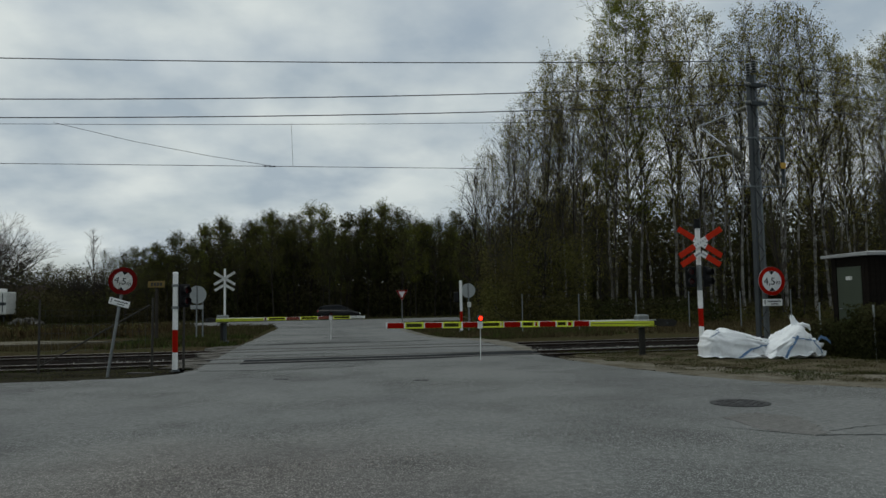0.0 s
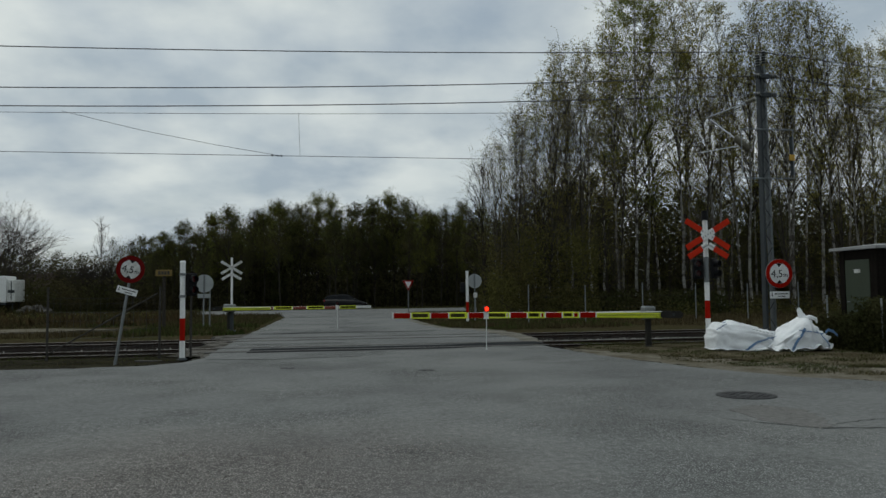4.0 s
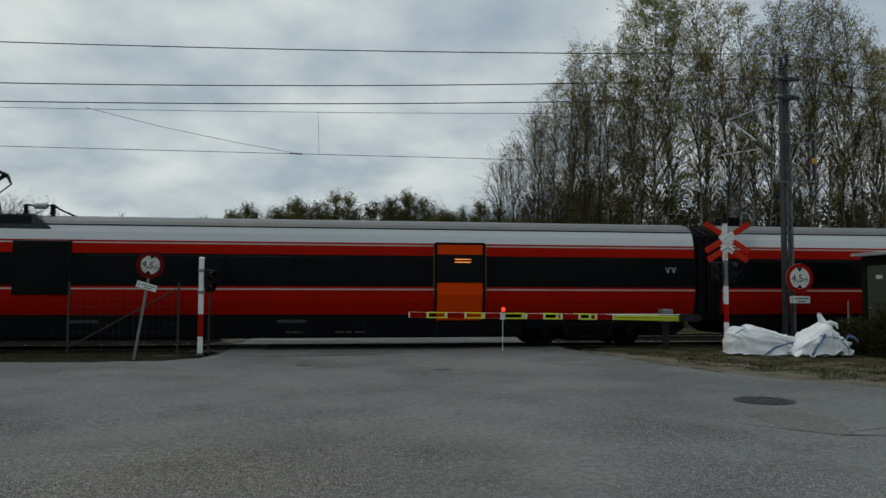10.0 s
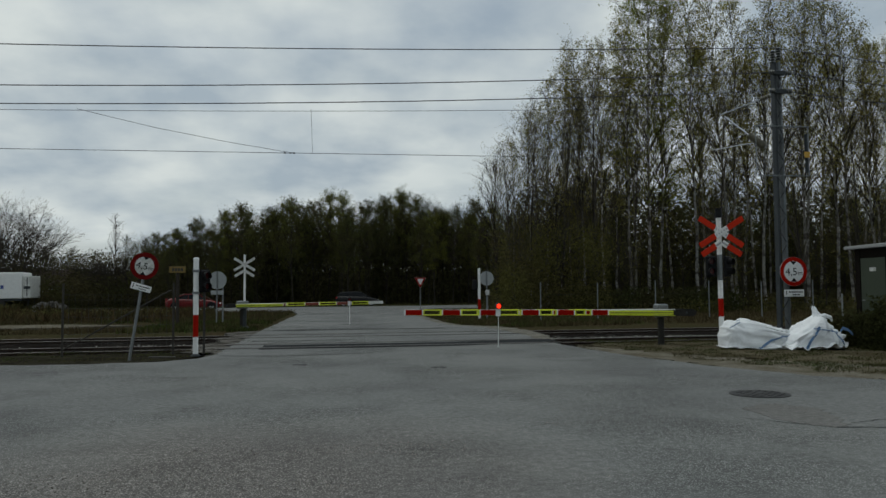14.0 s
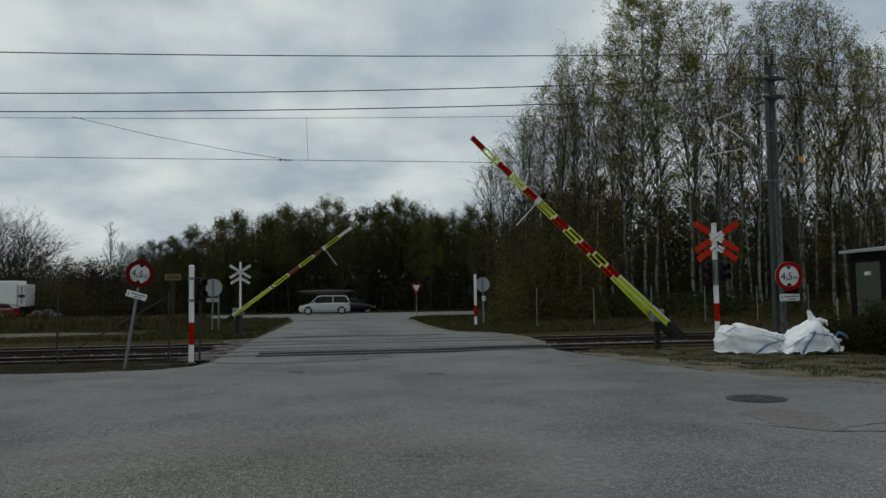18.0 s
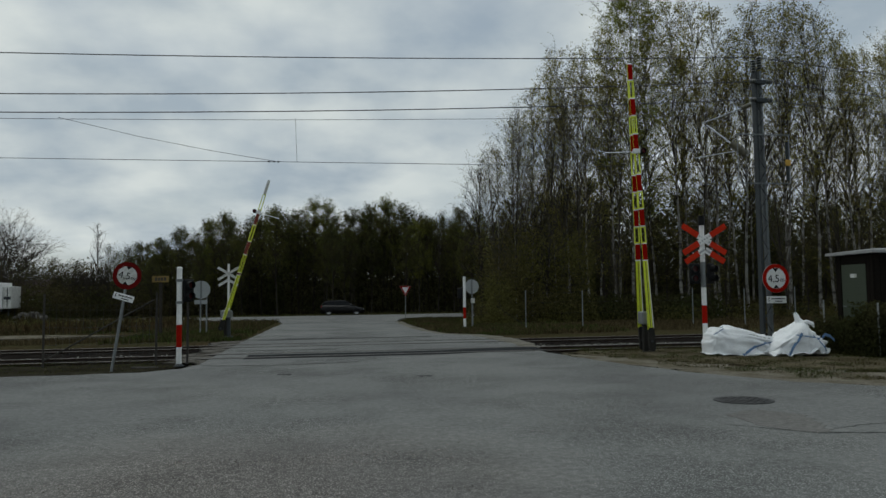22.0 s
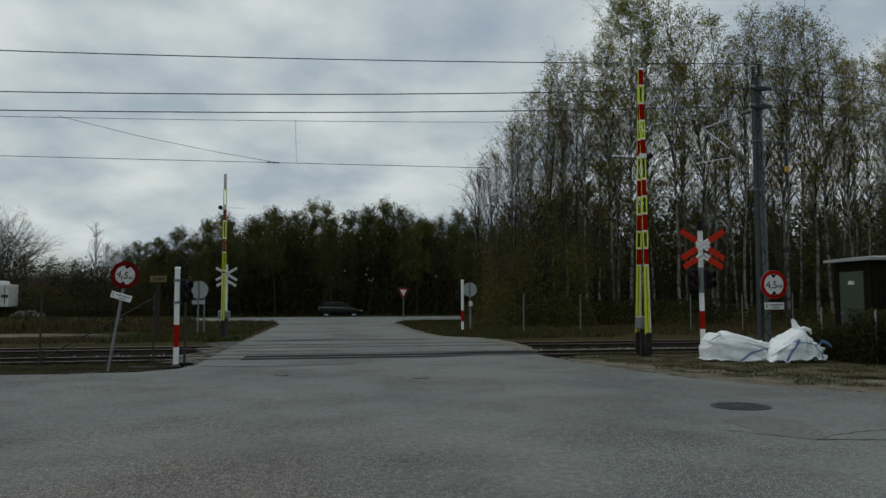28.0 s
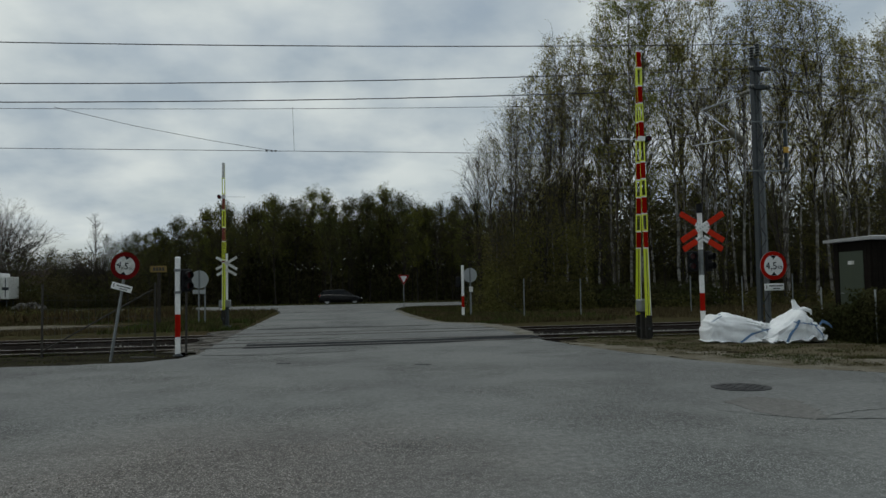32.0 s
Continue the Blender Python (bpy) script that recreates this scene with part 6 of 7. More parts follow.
def leaves_on(twigs, weights, count, leaf, leaf_mat, rng, stray=1.8):
    """A crown of single leaves, strewn along the twigs."""
    t = np.array(twigs, dtype=float)
    w = np.array(weights, dtype=float)
    pick = rng.choice(len(t), count, p=w / w.sum())
    u = rng.uniform(0.1, 1.1, count)[:, None]
    c = t[pick, 0] * (1 - u) + t[pick, 1] * u + rng.normal(size=(count, 3)) * leaf * stray
    d = rng.normal(size=(count, 3))
    d /= np.linalg.norm(d, axis=1)[:, None]
    e = np.cross(d, rng.normal(size=(count, 3)))
    e /= np.linalg.norm(e, axis=1)[:, None]
    k = (leaf * rng.uniform(0.5, 1.2, count))[:, None]
    v = np.stack([c - d * k, c + e * k * 0.9, c + d * k], 1).reshape(-1, 3)
    crown = Build()
    crown.faces(v.tolist(), [(3 * i, 3 * i + 1, 3 * i + 2) for i in range(count)])
    return crown.mesh("crown", leaf_mat, False)


def tree_meshes(seed, h, limbs, leaves, leaf, bark, leaf_mat, width=0.12, first=0.3, rise=64, stem=0.0043, sub=4, twigs=4, twig_r=0.008, droop=0.3, lean=0.0, wood_mat=None, shape=0.8):
    """Trunk, boughs with twigs, and leaves of one tree of height h: meshes at its foot."""
    r, rng = random.Random(seed), np.random.default_rng(seed)
    trunk, wood = Build(), Build()
    spine = [Vector((0, 0, -0.2))]
    drift = Vector((r.uniform(-1, 1), r.uniform(-1, 1), 0)) * 0.05 * h * lean
    for i in range(1, 9):
        spine.append(spine[-1] + Vector((0, 0, h * 0.97 / 8)) + Vector((r.uniform(-1, 1), r.uniform(-1, 1), 0)) * 0.008 * h + drift)
    r0 = stem * h + 0.015
    trunk.tube(spine, [r0 * (1 - 0.94 * (i / 8) ** 0.9) + 0.006 for i in range(9)], 7)

    def at(u):
        u = u * 8
        i = min(7, int(u))
        return spine[i].lerp(spine[i + 1], u - i)

    ends, weight = [], []
    up = Vector((0, 0, 1))
    for i in range(limbs):
        v = (i + r.random()) / limbs
        u = first + (0.985 - first) * v
        a = r.uniform(0, 2 * math.pi)
        reach = h * width * (1 - v * 0.93) ** shape * min(1.0, 0.5 + 2.2 * v) * r.uniform(0.65, 1.2) + 0.25
        el = radians(min(84.0, rise + 12 * v + r.uniform(-14, 12)))
        out = Vector((math.cos(a), math.sin(a), 0))
        d = out * math.cos(el) + up * math.sin(el)
        reach /= max(0.35, math.cos(el)) * 1.25
        p = at(u)
        mid = p + d * reach * 0.5
        tip = mid + (d + up * r.uniform(-0.5, 0.2) + out * 0.15).normalized() * reach * 0.55
        rr = max(0.012, r0 * 0.34 * (1 - v) + 0.008)
        strip(wood, [p, mid, tip], [rr, rr * 0.65, 0.005])
        rich = r.uniform(0.2, 1.0) ** 1.6
        for k in range(sub):
            f = 0.3 + 0.7 * (k + r.random()) / sub
            q = p.lerp(mid, f * 2) if f < 0.5 else mid.lerp(tip, f * 2 - 1)
            e = (d * 0.9 + Vector((r.gauss(0, 0.55), r.gauss(0, 0.55), r.gauss(0.0, 0.4)))).normalized()
            ln = reach * r.uniform(0.22, 0.42) + 0.2
            g = q + e * ln
            thin = e.orthogonal().normalized() * twig_r * 1.3
            other = e.cross(thin)
            wood.faces([q - thin, q + thin, g], [(0, 1, 2)])
            wood.faces([q - other, q + other, g], [(0, 1, 2)])
            for _ in range(twigs):
                c = q.lerp(g, r.uniform(0.25, 1.0))
                o = (e * 0.6 + Vector((r.gauss(0, 0.7), r.gauss(0, 0.7), r.gauss(0, 0.5) - droop))).normalized()
                z = c + o * (ln * r.uniform(0.3, 0.6) + 0.1)
                side = o.orthogonal().normalized() * twig_r * 0.8
                wood.faces([c - side, c + side, z], [(0, 1, 2)])
                ends.append((tuple(c), tuple(z)))
                weight.append(rich)
    out = [trunk.mesh("trunk", bark), wood.mesh("boughs", wood_mat or TWIG, False)]
    if leaves:
        out.append(leaves_on(ends, weight, leaves, leaf, leaf_mat, rng))
    return out


def broad_meshes(seed, h, levels=6, twig_r=0.022, fork=(0.22, 0.5)):
    """A bare, round-crowned tree that forks again and again: trunk and boughs at its foot."""
    r = random.Random(seed)
    trunk, wood = Build(), Build()
    top = Vector((r.uniform(-0.2, 0.2), r.uniform(-0.2, 0.2), h * fork[0]))
    trunk.tube([(0, 0, -0.2), top * 0.5, top], [0.022 * h, 0.018 * h, 0.016 * h], 8)

    def bough(p, d, ln, rad, level):
        d = d.normalized()
        mid = p + d * ln * 0.5 + Vector((r.gauss(0, 1), r.gauss(0, 1), 0)) * ln * 0.05
        tip = p + d * ln + Vector((0, 0, ln * 0.05))
        if level >= levels - 1:
            side = d.orthogonal().normalized() * rad
            wood.faces([p - side, p + side, tip], [(0, 1, 2)])
        else:
            strip(wood, [p, mid, tip], [rad, rad * 0.8, rad * 0.6])
        if level >= levels:
            return
        for k in range((6, 5, 5, 4, 4, 3)[level]):
            f = r.uniform(0.45, 1.0) if k else 1.0
            q = p.lerp(mid, f * 2) if f < 0.5 else mid.lerp(tip, f * 2 - 1)
            e = d + Vector((r.gauss(0, 0.55), r.gauss(0, 0.55), r.gauss(0.05, 0.42)))
            bough(q, e, ln * r.uniform(0.5, 0.78), max(twig_r * 0.6, rad * 0.55), level + 1)

    for k in range(6):
        a = k * 1.05 + r.uniform(-0.3, 0.3)
        el = radians((68, 40, 55, 30, 50, 38)[k] + r.uniform(-8, 8))
        bough(top * r.uniform(0.7, 1.0), Vector((math.cos(a) * math.cos(el), math.sin(a) * math.cos(el), math.sin(el))), h * 0.33 * r.uniform(0.85, 1.1), 0.009 * h, 1)
    return [trunk.mesh("trunk", BARK), wood.mesh("boughs", TWIG, False)]


def conifer_meshes(seed, h):
    r = random.Random(seed)
    trunk, crown = Build(), Build()
    trunk.tube([(0, 0, -0.2), (0, 0, h * 0.5), (0, 0, h)], [0.012 * h, 0.008 * h, 0.01], 7)
    vs = []
    for _ in range(3400):
        u = 1.0 - 0.95 * math.sqrt(1.0 - r.random())
        a = r.uniform(0, 2 * math.pi)
        layer = 0.75 + 0.25 * math.sin(u * h * 3.2 + math.sin(a * 5) * 0.8)
        rad = h * 0.19 * (1 - u) ** 0.8 * layer * r.uniform(0.35, 1.05) + 0.05
        c = Vector((rad * math.cos(a), rad * math.sin(a), u * h - rad * 0.22))
        d = Vector((math.cos(a), math.sin(a), r.uniform(-0.5, 0.1))).normalized()
        b = d.cross(Vector((0, 0, 1))).normalized()
        k = r.uniform(0.2, 0.36)
        vs += [c - d * k * 0.6 - b * k * 0.3, c - d * k * 0.6 + b * k * 0.3, c + d * k]
    crown.faces(vs, [(3 * i, 3 * i + 1, 3 * i + 2) for i in range(len(vs) // 3)])
    return [trunk.mesh("trunk", BARK), crown.mesh("crown", LEAF_DARK, False)]


def plant(kind, label, category, meshes, x, y, s, turn, group, z=0.0):
    t = thing(kind, label, category, pose(x, y, z, 0, 0, turn), group)
    for me, name in zip(meshes, ("trunk", "branchwork", "crown") if len(meshes) > 2 or meshes[1].name.startswith("boughs") else ("trunk", "crown")):
        ob = shared(name, me, t, Matrix.Diagonal((s, s, s, 1)))
    return t


# birches of the near wood, slender and half in leaf
BIRCHES = [tree_meshes(11 + i, 20.0, 74, n, 0.058, BIRCH, LEAF, width=w, first=f, rise=ri, lean=0.12) for i, (n, w, f, ri) in enumerate(((5800, 0.094, 0.34, 61), (9000, 0.114, 0.29, 59), (4200, 0.084, 0.38, 63), (7800, 0.11, 0.36, 57)))]
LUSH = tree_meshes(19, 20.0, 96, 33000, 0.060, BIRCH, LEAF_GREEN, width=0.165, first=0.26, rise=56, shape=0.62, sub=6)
STEMS = [tree_meshes(25 + i, 14.0, 64, n, 0.045, BARK, LEAF, width=0.18, first=0.10, rise=66, stem=0.004, lean=0.15, droop=0.0, sub=5, wood_mat=TWIG_PALE) for i, n in enumerate((2000, 3600))]
SAPLING = [tree_meshes(81 + i, 8.0, 44, n, 0.045, BARK, (LEAF_WOOD, LEAF)[i], width=0.13, first=0.12, rise=66, stem=0.0045, sub=4, twigs=3, lean=0.12) for i, n in enumerate((2600, 1400))]
# trees of the far wood: slender crowns on bare lower trunks
FAR_TREES = [tree_meshes(31 + i, 12.0, 40, n, lf, BARK, m, width=w, first=f, rise=60, stem=0.006, sub=5, twigs=3, twig_r=0.014, droop=0.1, shape=0.85)
             for i, (n, lf, m, w, f) in enumerate(((5000, 0.085, LEAF_WOOD, 0.165, 0.30), (4800, 0.085, LEAF_DARK, 0.16, 0.28), (5600, 0.08, LEAF_SPRING, 0.165, 0.28), (1400, 0.08, LEAF_WOOD, 0.17, 0.32), (4200, 0.085, LEAF_WOOD, 0.15, 0.36)))]
BACK_TREES = [tree_meshes(41 + i, 12.0, 26, 900, 0.26, BARK, LEAF_DARK, width=0.15, first=0.08, sub=2, twigs=2, twig_r=0.02) for i in range(2)]
BROAD = [broad_meshes(51 + i, 12.0) for i in range(2)]
LOW_BARE = [broad_meshes(55 + i, 9.0, 5, 0.022, (0.12, 0.5)) for i in range(2)]
SLIM = tree_meshes(61, 9.0, 52, 900, 0.04, BARK, LEAF, width=0.18, first=0.14, rise=58, stem=0.005, sub=6, twigs=6, droop=0.0, twig_r=0.010)
THIN = tree_meshes(63, 9.0, 24, 0, 0.05, BIRCH, LEAF, width=0.085, first=0.4, rise=66, stem=0.007, sub=4, twigs=3, twig_r=0.016, droop=0.0)
SPRUCE = [conifer_meshes(71 + i, 12.0) for i in range(2)]

R = random.Random(21)
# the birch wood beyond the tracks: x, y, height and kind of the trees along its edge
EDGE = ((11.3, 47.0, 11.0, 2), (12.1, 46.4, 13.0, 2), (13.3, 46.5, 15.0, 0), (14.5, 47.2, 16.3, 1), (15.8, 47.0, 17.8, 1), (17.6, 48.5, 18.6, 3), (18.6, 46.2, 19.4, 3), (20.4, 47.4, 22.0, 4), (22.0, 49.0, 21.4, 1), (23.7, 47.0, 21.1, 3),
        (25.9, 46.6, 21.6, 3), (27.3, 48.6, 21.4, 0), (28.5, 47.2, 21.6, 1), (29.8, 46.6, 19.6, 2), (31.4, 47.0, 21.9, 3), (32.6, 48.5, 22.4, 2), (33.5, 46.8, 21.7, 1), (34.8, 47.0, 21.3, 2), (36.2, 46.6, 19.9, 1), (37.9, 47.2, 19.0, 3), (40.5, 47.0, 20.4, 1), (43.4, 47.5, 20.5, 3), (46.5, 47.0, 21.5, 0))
plant("birch_tree", "small bare birch at the edge of the wood", "tree", SLIM, 9.95, 46.6, 9.5 / 8.9, 30, "birch wood")
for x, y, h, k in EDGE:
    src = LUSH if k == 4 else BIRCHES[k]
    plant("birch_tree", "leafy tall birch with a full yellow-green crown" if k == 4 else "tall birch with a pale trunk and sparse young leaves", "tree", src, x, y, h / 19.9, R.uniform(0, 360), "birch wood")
for i in range(18):
    y = R.uniform(49, 58)
    x = y * (0.30 + 0.62 * (i + R.random()) / 18)
    h = min(21.0, 8.5 + (x / y - 0.25) * 75) * R.uniform(0.8, 0.98) * y / 50
    plant("birch_tree", "slender birch with thin twigs and few leaves", "tree", BIRCHES[(0, 2, 3)[i % 3]], x, y, h / 19.9, R.uniform(0, 360), "birch wood")
for i, (x, y, h) in enumerate(((10.9, 45.6, 10.6), (11.9, 45.0, 12.0), (13.0, 46, 13.2), (13.9, 45.2, 13.6), (15.0, 46, 14.6), (16.2, 45.5, 15.0), (18.8, 46, 13.0), (24.6, 45.5, 14.0), (30.5, 46, 13), (34, 45.5, 13), (38.5, 45.5, 14))):
    plant("young_tree", "many-limbed young tree at the edge of the wood", "tree", STEMS[i % 2], x, y, h / 13.8, R.uniform(0, 360), "young trees under the birches")
for i in range(34):
    y = R.uniform(44, 53)
    x = y * (0.235 + 0.68 * (i + R.random()) / 34)
    plant("young_tree", "thin young leafing tree under the birches", "tree", SAPLING[i % 2], x, y, R.uniform(0.55, 1.15), R.uniform(0, 360), "young trees under the birches")
for i in range(40):
    y = R.uniform(66, 100)
    x = R.uniform(0.30, 0.95) * y
    plant("tree", "leafing tree in the far wood", "tree", (FAR_TREES[0], FAR_TREES[1], SPRUCE[0])[i % 3], x, y, R.uniform(0.8, 1.1), R.uniform(0, 360), "far wood")
# unseen trees added behind the camera, which darken the reflections in the train windows
for i in range(27):
    plant("tree", "unseen tree added behind the camera", "tree", BACK_TREES[i % 2], -95 + 7.0 * i + R.uniform(-1, 1), R.uniform(-60, -44), R.uniform(0.9, 1.25), R.uniform(0, 360), "trees behind the crossing")

# the far wood behind the main road: x, y, height and kind of its highest crowns
SKYLINE = ((-21.4, 100, 8.8, 1), (-18.2, 92, 8.8, 1), (-15.7, 92, 10.0, 0), (-12.9, 92, 10.9, 0), (-11.4, 93, 11.8, 0), (-8.6, 92, 11.6, 5), (-6.3, 92, 12.4, 5), (-4.6, 92, 12.4, 0), (-2.6, 93, 12.3, 1), (-0.7, 91, 13.0, 2), (0.9, 92, 12.8, 2),
           (3.8, 92, 12.2, 1), (6.1, 92, 12.7, 0), (7.9, 92, 13.4, 2), (9.3, 93, 12.9, 0), (10.7, 92, 12.7, 3), (12.5, 92, 11.8, 3), (14.9, 92, 11.9, 3), (17.1, 92, 12.4, 0), (-24.5, 104, 8.9, 3), (-27.3, 110, 8.6, 3), (19.0, 90, 11.6, 2))
for x, y, h, k in SKYLINE:
    plant("spruce_tree" if k == 5 else "tree", "dark pointed spruce in the far wood" if k == 5 else "leafing tree in the far wood", "tree", SPRUCE[0] if k == 5 else FAR_TREES[k], x, y, h / 12.0, R.uniform(0, 360), "far wood")
for i in range(30):
    x = -20.0 + 1.3 * i + R.uniform(-0.4, 0.4)
    h = float(np.interp(x, [a for a, _, _, _ in SKYLINE[1:19]], [c for _, _, c, _ in SKYLINE[1:19]])) * R.uniform(0.86, 0.97)
    plant("tree", "leafing tree in the far wood", "tree", FAR_TREES[(0, 2, 4, 1, 3)[i % 5]], x, R.uniform(90, 94), h / 12.0, R.uniform(0, 360), "far wood")
for i in range(112):
    y = R.uniform(80, 106)
    x = -0.25 * y + (i + R.random()) / 112 * 0.62 * y
    h = (5.6 + 5.6 * min(1, max(0, (x + 26) / 18))) * y / 92 * R.uniform(0.78, 1.0)
    k = (0, 4, 1, 3, 5, 4, 0, 1, 2, 4)[i % 10]
    plant("spruce_tree" if k == 5 else "tree", "dark spruce in the far wood" if k == 5 else "leafing tree in the far wood", "tree", SPRUCE[1] if k == 5 else FAR_TREES[k], x, y, h / 12.2, R.uniform(0, 360), "far wood")
for x, y, h, k in ((-38.2, 98, 13.2, 0), (-41.5, 100, 13.0, 1), (-46.5, 97, 12.6, 1), (-53.0, 98, 12.5, 0)):
    plant("bare_tree", "bare broad tree with fine twigs", "tree", BROAD[k], x, y, h / 12.0, 40 + 70 * k, "bare trees")
plant("bare_tree", "slim bare tree far off", "tree", THIN, -26.8, 98, 10.8 / 8.9, 0, "bare trees")
for i in range(30):
    y = R.uniform(88, 116)
    x = -y * (0.2 + 0.3 * (i + R.random()) / 30)
    low = i % 3 == 0
    plant("bare_tree", "low leafing tree among the brush" if low else "low bare tree among the brush", "tree", FAR_TREES[3] if low else LOW_BARE[i % 2], x, y, R.uniform(0.55, 0.72) if low else R.uniform(0.75, 0.98), R.uniform(0, 360), "low trees far off")


def scatter(name, label, category, boxes, size, material, seed, upright=False, gate=0.0, keep=None, freq=0.35):
    """Many small leaves, twigs or blades as one mesh: x, y and height ranges with a count."""
    r = np.random.default_rng(seed)
    allv = []
    for x0, x1, y0, y1, z0, z1, count in boxes:
        c = np.stack([r.uniform(x0, x1, count), r.uniform(y0, y1, count), z0 + (z1 - z0) * r.beta(1.0, 1.7, count)], 1)
        if gate:
            k = r.normal(0, 0.09, count) + np.array([noise.noise(Vector((p[0] * freq, p[1] * freq * 1.3, p[2] * 0.3))) for p in c])
            c = c[k > gate - 0.5]
        if keep is not None:
            c = c[np.array([keep(p[0], p[1]) for p in c])]
        n = len(c)
        a = r.normal(size=(n, 3))
        if upright:
            a[:, 2] = np.abs(a[:, 2]) + 2.0
        a /= np.linalg.norm(a, axis=1)[:, None]
        b = np.cross(a, r.normal(size=(n, 3)))
        b /= np.linalg.norm(b, axis=1)[:, None]
        k = (size * r.uniform(0.35, 1.45, n))[:, None]
        wid = 0.14 if upright else 0.5
        if upright:
            q = np.stack([c - b * k * wid, c + b * k * wid, c + a * k], 1)
        else:
            q = np.stack([c - a * k, c + b * k * 0.8, c + a * k], 1)
        allv.append(q.reshape(-1, 3))
    v = np.concatenate(allv)
    per = 3
    n = len(v) // per
    me = bpy.data.meshes.new(name)
    me.vertices.add(len(v))
    me.vertices.foreach_set("co", v.astype(np.float32).ravel())
    me.loops.add(len(v))
    me.loops.foreach_set("vertex_index", np.arange(len(v), dtype=np.int32))
    me.polygons.add(n)
    me.polygons.foreach_set("loop_start", np.arange(0, len(v), per, dtype=np.int32))
    me.materials.append(material)
    me.update(calc_edges=True)
    me.validate()
    return tagged(new(name, me), label, category, kind="stuff")


scatter("undergrowth", "dark brush and saplings inside the wood", "undergrowth", ((15, 66, 58, 66, 0, 10.5, 150000), (10.5, 52, 46, 56, 0, 1.3, 26000), (22, 86, 68, 84, 0, 9, 30000)), 0.16, BRUSH, 5)
scatter("undergrowth", "dark brush below the far wood", "undergrowth", ((-12, 38, 98, 106, 0, 11.0, 100000), (-24, -12, 98, 106, 0, 8.0, 24000), (-20, 38, 88, 96, 0, 6.5, 34000)), 0.18, THICKET, 6)
scatter("undergrowth", "olive brush and thicket far off", "undergrowth", ((-66, -17, 92, 112, 0, 7.0, 130000), (-40, -17, 84, 90, 0, 3.6, 20000)), 0.13, BRUSH, 17)
# an unseen wall of leaves, added so the train's glass mirrors less sky
scatter("undergrowth", "unseen leaf wall added behind the camera", "undergrowth", ((-110, 110, -64, -54, 0, 17.0, 16000),), 0.7, THICKET, 18)
EDGE_Y, EDGE_X = (6.4, 8.1, 10.1, 11.4, 13.0, 15.2, 18.0, 20.0), (30, 14, 8.9, 7.6, 6.95, 6.35, 6.0, 5.8)


def verge(x, y):
    """True on the verges; thins out over the sandy edge of the asphalt."""
    if x < 0:
        return True
    gap = x - float(np.interp(y, EDGE_Y, EDGE_X))
    return gap > 0.25 + 0.9 * (noise.noise(Vector((x * 1.3, y * 1.3, 4.0))) * 0.5 + 0.5) * (1.6 if y < 17 else 0.8)


def far_verge(x, y):
    """True on the verge beside the far road."""
    return x > float(np.interp(y, (29, 30.5, 31.4, 38.8, 51, 58), (6.7, 6.1, 5.25, 5.02, 5.45, 6.7))) + 0.25 * noise.noise(Vector((x, y * 0.7, 2.0)))


scatter("verge_grass", "short green and brown grass beside the far road", "grass", ((4.9, 9.5, 29.5, 57, -0.05, 0.0, 26000),), 0.12, GRASS, 21, True, 0.5, far_verge, 0.5)
scatter("dry_grass", "pale dry grass beside the far road", "grass", ((4.9, 9.5, 29.5, 57, -0.05, 0.0, 16000),), 0.12, STRAW, 22, True, 0.45, far_verge, 0.9)
scatter("verge_grass", "short spring grass and moss on the verges", "grass", ((6.2, 16, 9.5, 20.6, -0.03, 0.0, 120000), (-20, -3.2, 17.0, 20.2, -0.03, 0.0, 22000), (-3.05, -2.8, 18.2, 20, -0.05, 0, 120)), 0.04, GRASS, 8, True, 0.48, verge, 1.3)
scatter("dry_grass", "pale dry grass and old leaves on the verges", "grass", ((6.2, 16, 9.5, 20.6, -0.03, 0.0, 60000), (-20, -3.4, 17.2, 20.2, -0.03, 0.0, 4000)), 0.036, STRAW, 9, True, 0.45, verge, 1.9)
scatter("meadow_grass", "long brown and green grass beyond the tracks", "grass", ((-60, -3.0, 39, 59, -0.05, 0.1, 60000), (-30, -3.0, 29.5, 33.8, -0.12, -0.06, 12000), (6.8, 40, 29.5, 42, -0.05, 0, 30000), (6.6, 30, 42, 56.5, -0.05, 0, 12000)), 0.17, STRAW, 10, True, 0.40)
scatter("tall_grass", "tall rusty dead grass along the main road", "grass", ((-70, -20, 54, 59.5, -0.05, 0.5, 26000), (-20, -9, 56, 59.5, -0.05, 0.12, 3500), (-40, -8, 40, 52, -0.05, 0.25, 9000)), 0.36, RUST, 14, True, 0.42, None, 0.6)
scatter("meadow_green", "green grass beyond the tracks", "grass", ((-12, -2.95, 39, 55, -0.05, 0.0, 14000), (-8, -2.95, 29.2, 39, -0.06, 0.0, 9000), (7.3, 13, 30, 56.5, -0.05, 0, 22000), (-60, -12, 39, 59, -0.05, 0, 14000), (-60, 40, 74.1, 79, 0, 0, 14000)), 0.17, GRASS, 11, True, 0.5, None, 0.7)
scatter("low_brush", "low olive and brown brush in the meadow", "bush", ((-70, -22, 52, 58, 0, 1.0, 26000), (9.2, 15.5, 40.5, 45, 0, 5.5, 36000), (15, 40, 40.5, 44, 0, 0.9, 12000), (7.6, 10.5, 39.5, 42, 0, 0.5, 2500), (-26, -10, 47, 54, 0, 0.5, 6000), (-62, -26, 41, 46, 0, 0.5, 7000)), 0.085, OLIVE, 15, False, 0.55, None, 0.5)
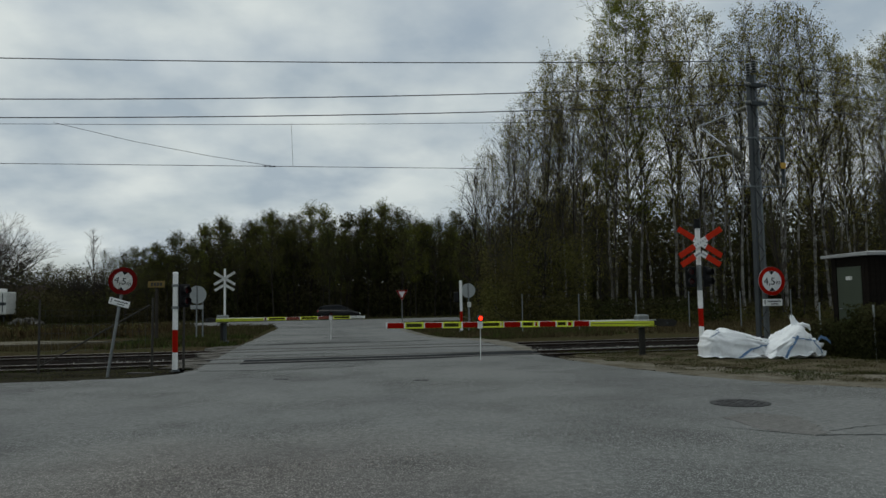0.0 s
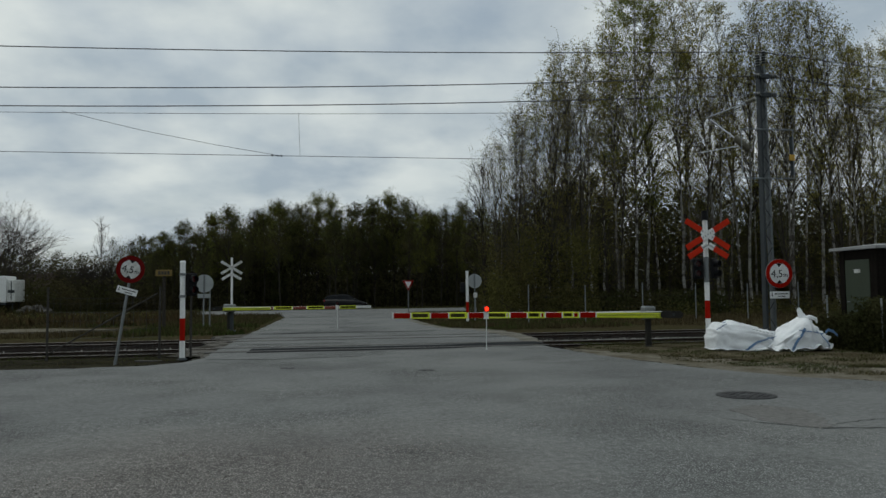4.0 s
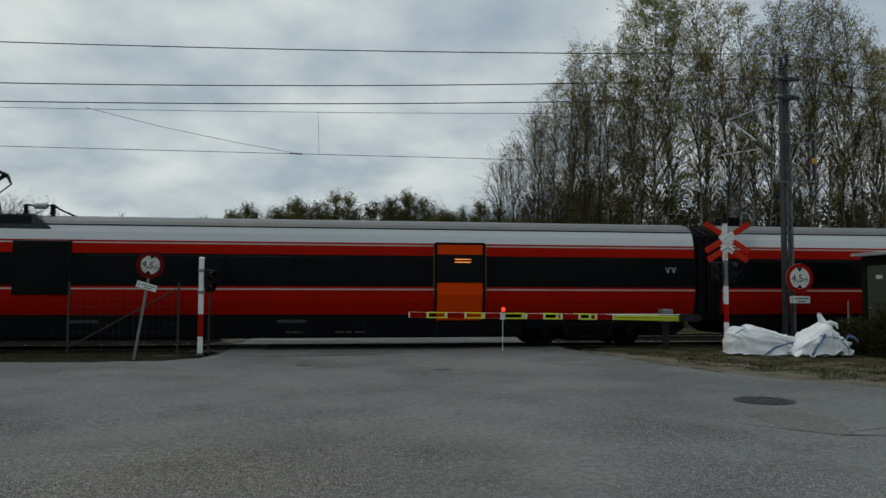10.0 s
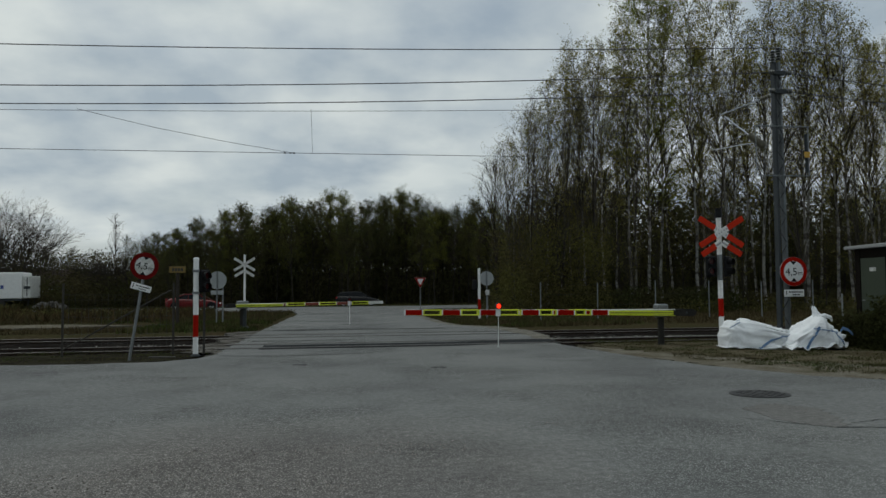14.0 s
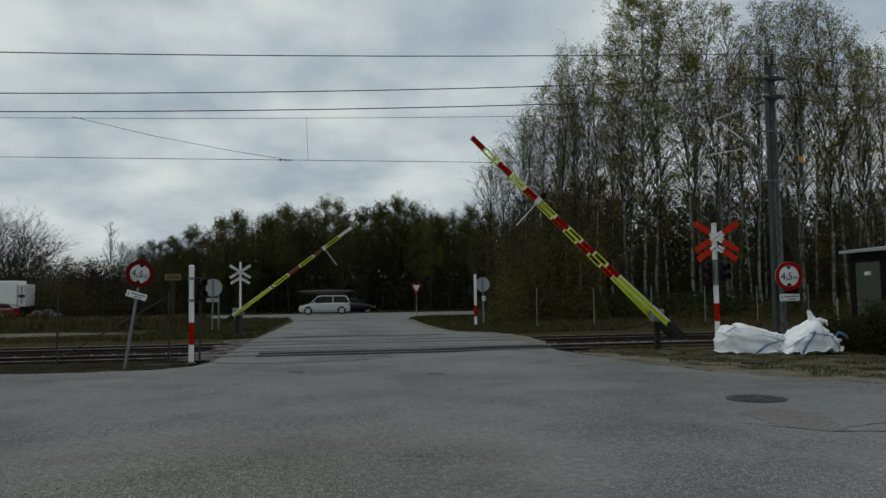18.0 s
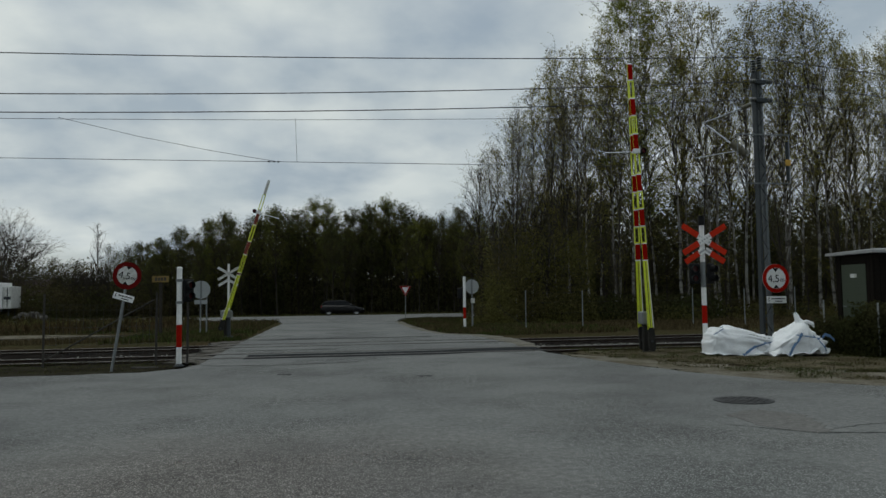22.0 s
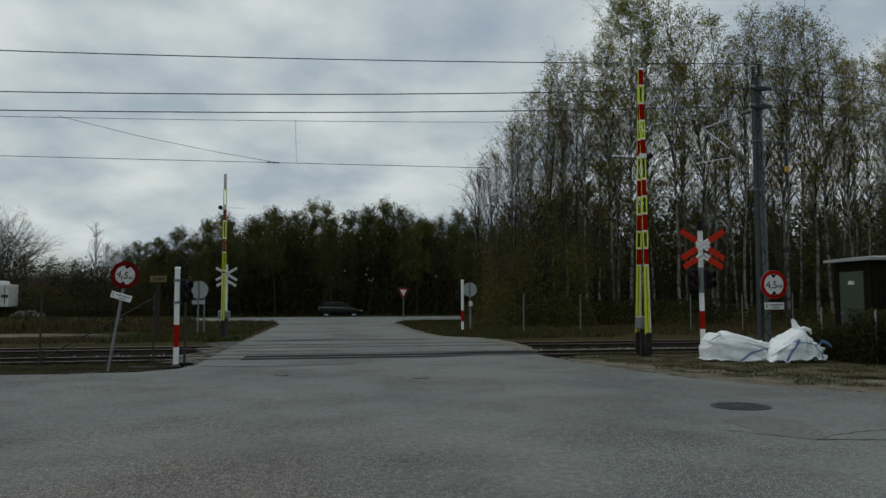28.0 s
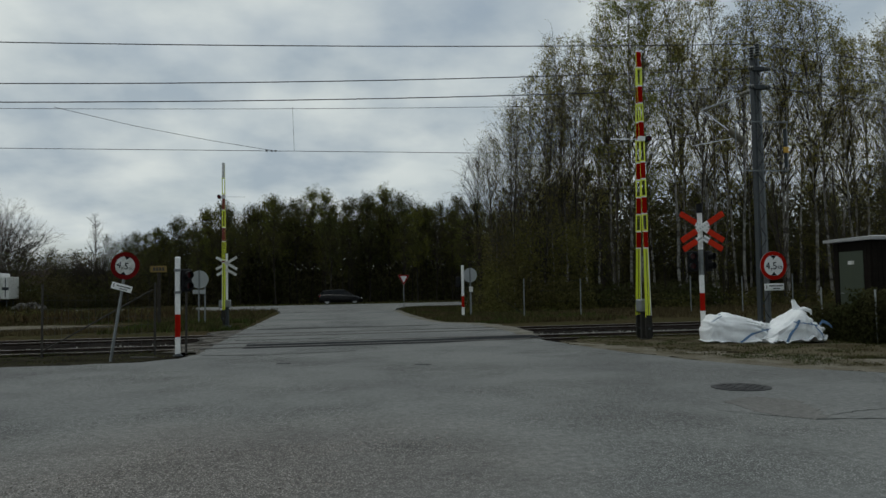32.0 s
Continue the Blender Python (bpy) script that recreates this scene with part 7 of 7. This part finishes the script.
scatter("bramble_bush", "dark leafless bramble beside the hut", "bush", ((12.0, 13.4, 15.0, 15.85, -0.05, 1.25, 14000), (12.6, 18, 13.6, 15.85, -0.05, 1.1, 26000), (12.0, 12.8, 15.9, 17.4, -0.05, 0.9, 7000)), 0.05, BRUSH, 12)
scatter("road_grit", "loose grit and small stones on the worn asphalt", "grit", ((-2.8, 1.2, 5.6, 7.2, 0.0, 0.004, 4000), (-4.5, 5.5, 5.6, 8.5, 0.0, 0.004, 2500), (2, 6, 7.5, 10.5, 0.0, 0.004, 1200)), 0.009, GRAVEL_CHIP, 16, False, 0.5, None, 0.8)
scatter("hedge", "low brush along the main road", "bush", ((-64, -16, 84, 88, 0, 1.8, 16000), (13, 24, 42, 46, 0, 1.6, 8000)), 0.12, BRUSH, 13)


# ---- what moves ----
def motions():
    walk(TRAIN, [(t, pose(x * TRAIN_SIZE, TRACKS[0], TRAIN_LIFT)) for t, x in ((0, 196.85), (4, 100.85), (8.2, 0.05), (9.0, -19.2), (9.5, -31.05), (10.5, -55.1), (11.0, -67.25), (11.5, -79.15), (12.4, -100.1), (13.0, -113.7), (14.5, -148.1), (20, -275.0), (32, -540.0))])
    lift = ((0, 0), (13.9, 0), (14.1, 1.2), (14.4, 5.5), (15.0, 11.4), (16.0, 22.2), (16.5, 27.6), (17.0, 32.8), (18.0, 43.3), (19.0, 54.2), (20.0, 65.4), (21.0, 77.0), (21.5, 82.2), (22.0, 87.0), (22.5, 89.0), (23.0, 89.6), (32, 89.6))
    walk(NEAR_BARRIER[1], [(t, pose(0, -0.16, 0.82, 0, max(a, 0.7), 0)) for t, a in lift])
    rise = ((0, 0), (13.9, 0), (14.1, 2.0), (14.4, 7.0), (15.5, 15.8), (16.5, 23.8), (17.0, 28.3), (18.0, 36.8), (19.0, 45.6), (20.0, 54.9), (21.0, 64.0), (22.0, 72.5), (22.5, 77.5), (23.0, 81.5), (23.5, 86.0), (24.0, 88.8), (24.5, 89.8), (32, 89.8))
    walk(FAR_BARRIER[1], [(t, pose(0, -0.16, 0.87, 0, -a, 0)) for t, a in rise])
    FAR_BARRIER[2].matrix_basis = FAR_BARRIER[2].matrix_basis @ pose(0, 0, 0, 0, 0, 180)
    # the red lamp on the near arm: it flashes until the arm begins to rise
    flash = [(0, 0), (0.06, 0), (0.1, 180)]
    for k in range(-12, 8):
        on = 9.17 + 0.675 * k
        flash += [(on - 0.04, 180), (on, 0), (on + 0.36, 0), (on + 0.4, 180)]
    flash.append((32, 180))
    rows, last = [], 0
    base = NEAR_BARRIER[2].matrix_basis.translation.copy()
    for (t0, a0), (t1, a1) in zip(flash, flash[1:]):
        rows.append((t0, a0))
        if a0 != a1:
            rows += [(t0 + (t1 - t0) * k / 3, a0 + (a1 - a0) * k / 3) for k in (1, 2)]
    rows.append(flash[-1])
    walk(NEAR_BARRIER[2], [(t, pose(*base, 0, 0, a)) for t, a in rows])
    # cars: seconds and x along their lane
    west, east = 70.5, 66.5
    for ob, y, turn, rows in (
            (CAR_GREY, west, 180, ((0, 100.0), (6.1, 10.2), (7.0, -3.3), (8.0, -16.4), (8.4, -21.5), (32, -330.0))),
            (CAR_BLACK, west, 180, ((0, 135.0), (7.6, 9.5), (8.0, 3.0), (32, -340.0))),
            (CAR_ESTATE, east, 0, ((0, -200.0), (12.9, 4.5), (13.1, 8.0), (13.3, 11.3), (32, 330.0))),
            (CAR_RED, east, 0, ((0, -220.0), (13.3, -21.1), (14.1, -9.4), (14.5, -2.6), (32, 290.0))),
            (CAR_RED_BACK, west, 180, ((0, 250.0), (16.5, -5.9), (17.3, -17.5), (18.0, -27.2), (32, -190.0))),
            (CAR_WHITE, west, 180, ((0, 265.0), (17.0, 14.3), (18.0, -0.6), (19.0, -15.6), (19.5, -22.4), (32, -190.0))),
            (CAR_BLUE, west, 180, ((0, 450.0), (25.3, 9.7), (25.5, 5.9), (32, -110.0)))):
        walk(ob, [(t, pose(x * 1.07, y, 0.008, 0, 0, turn)) for t, x in rows])


motions()
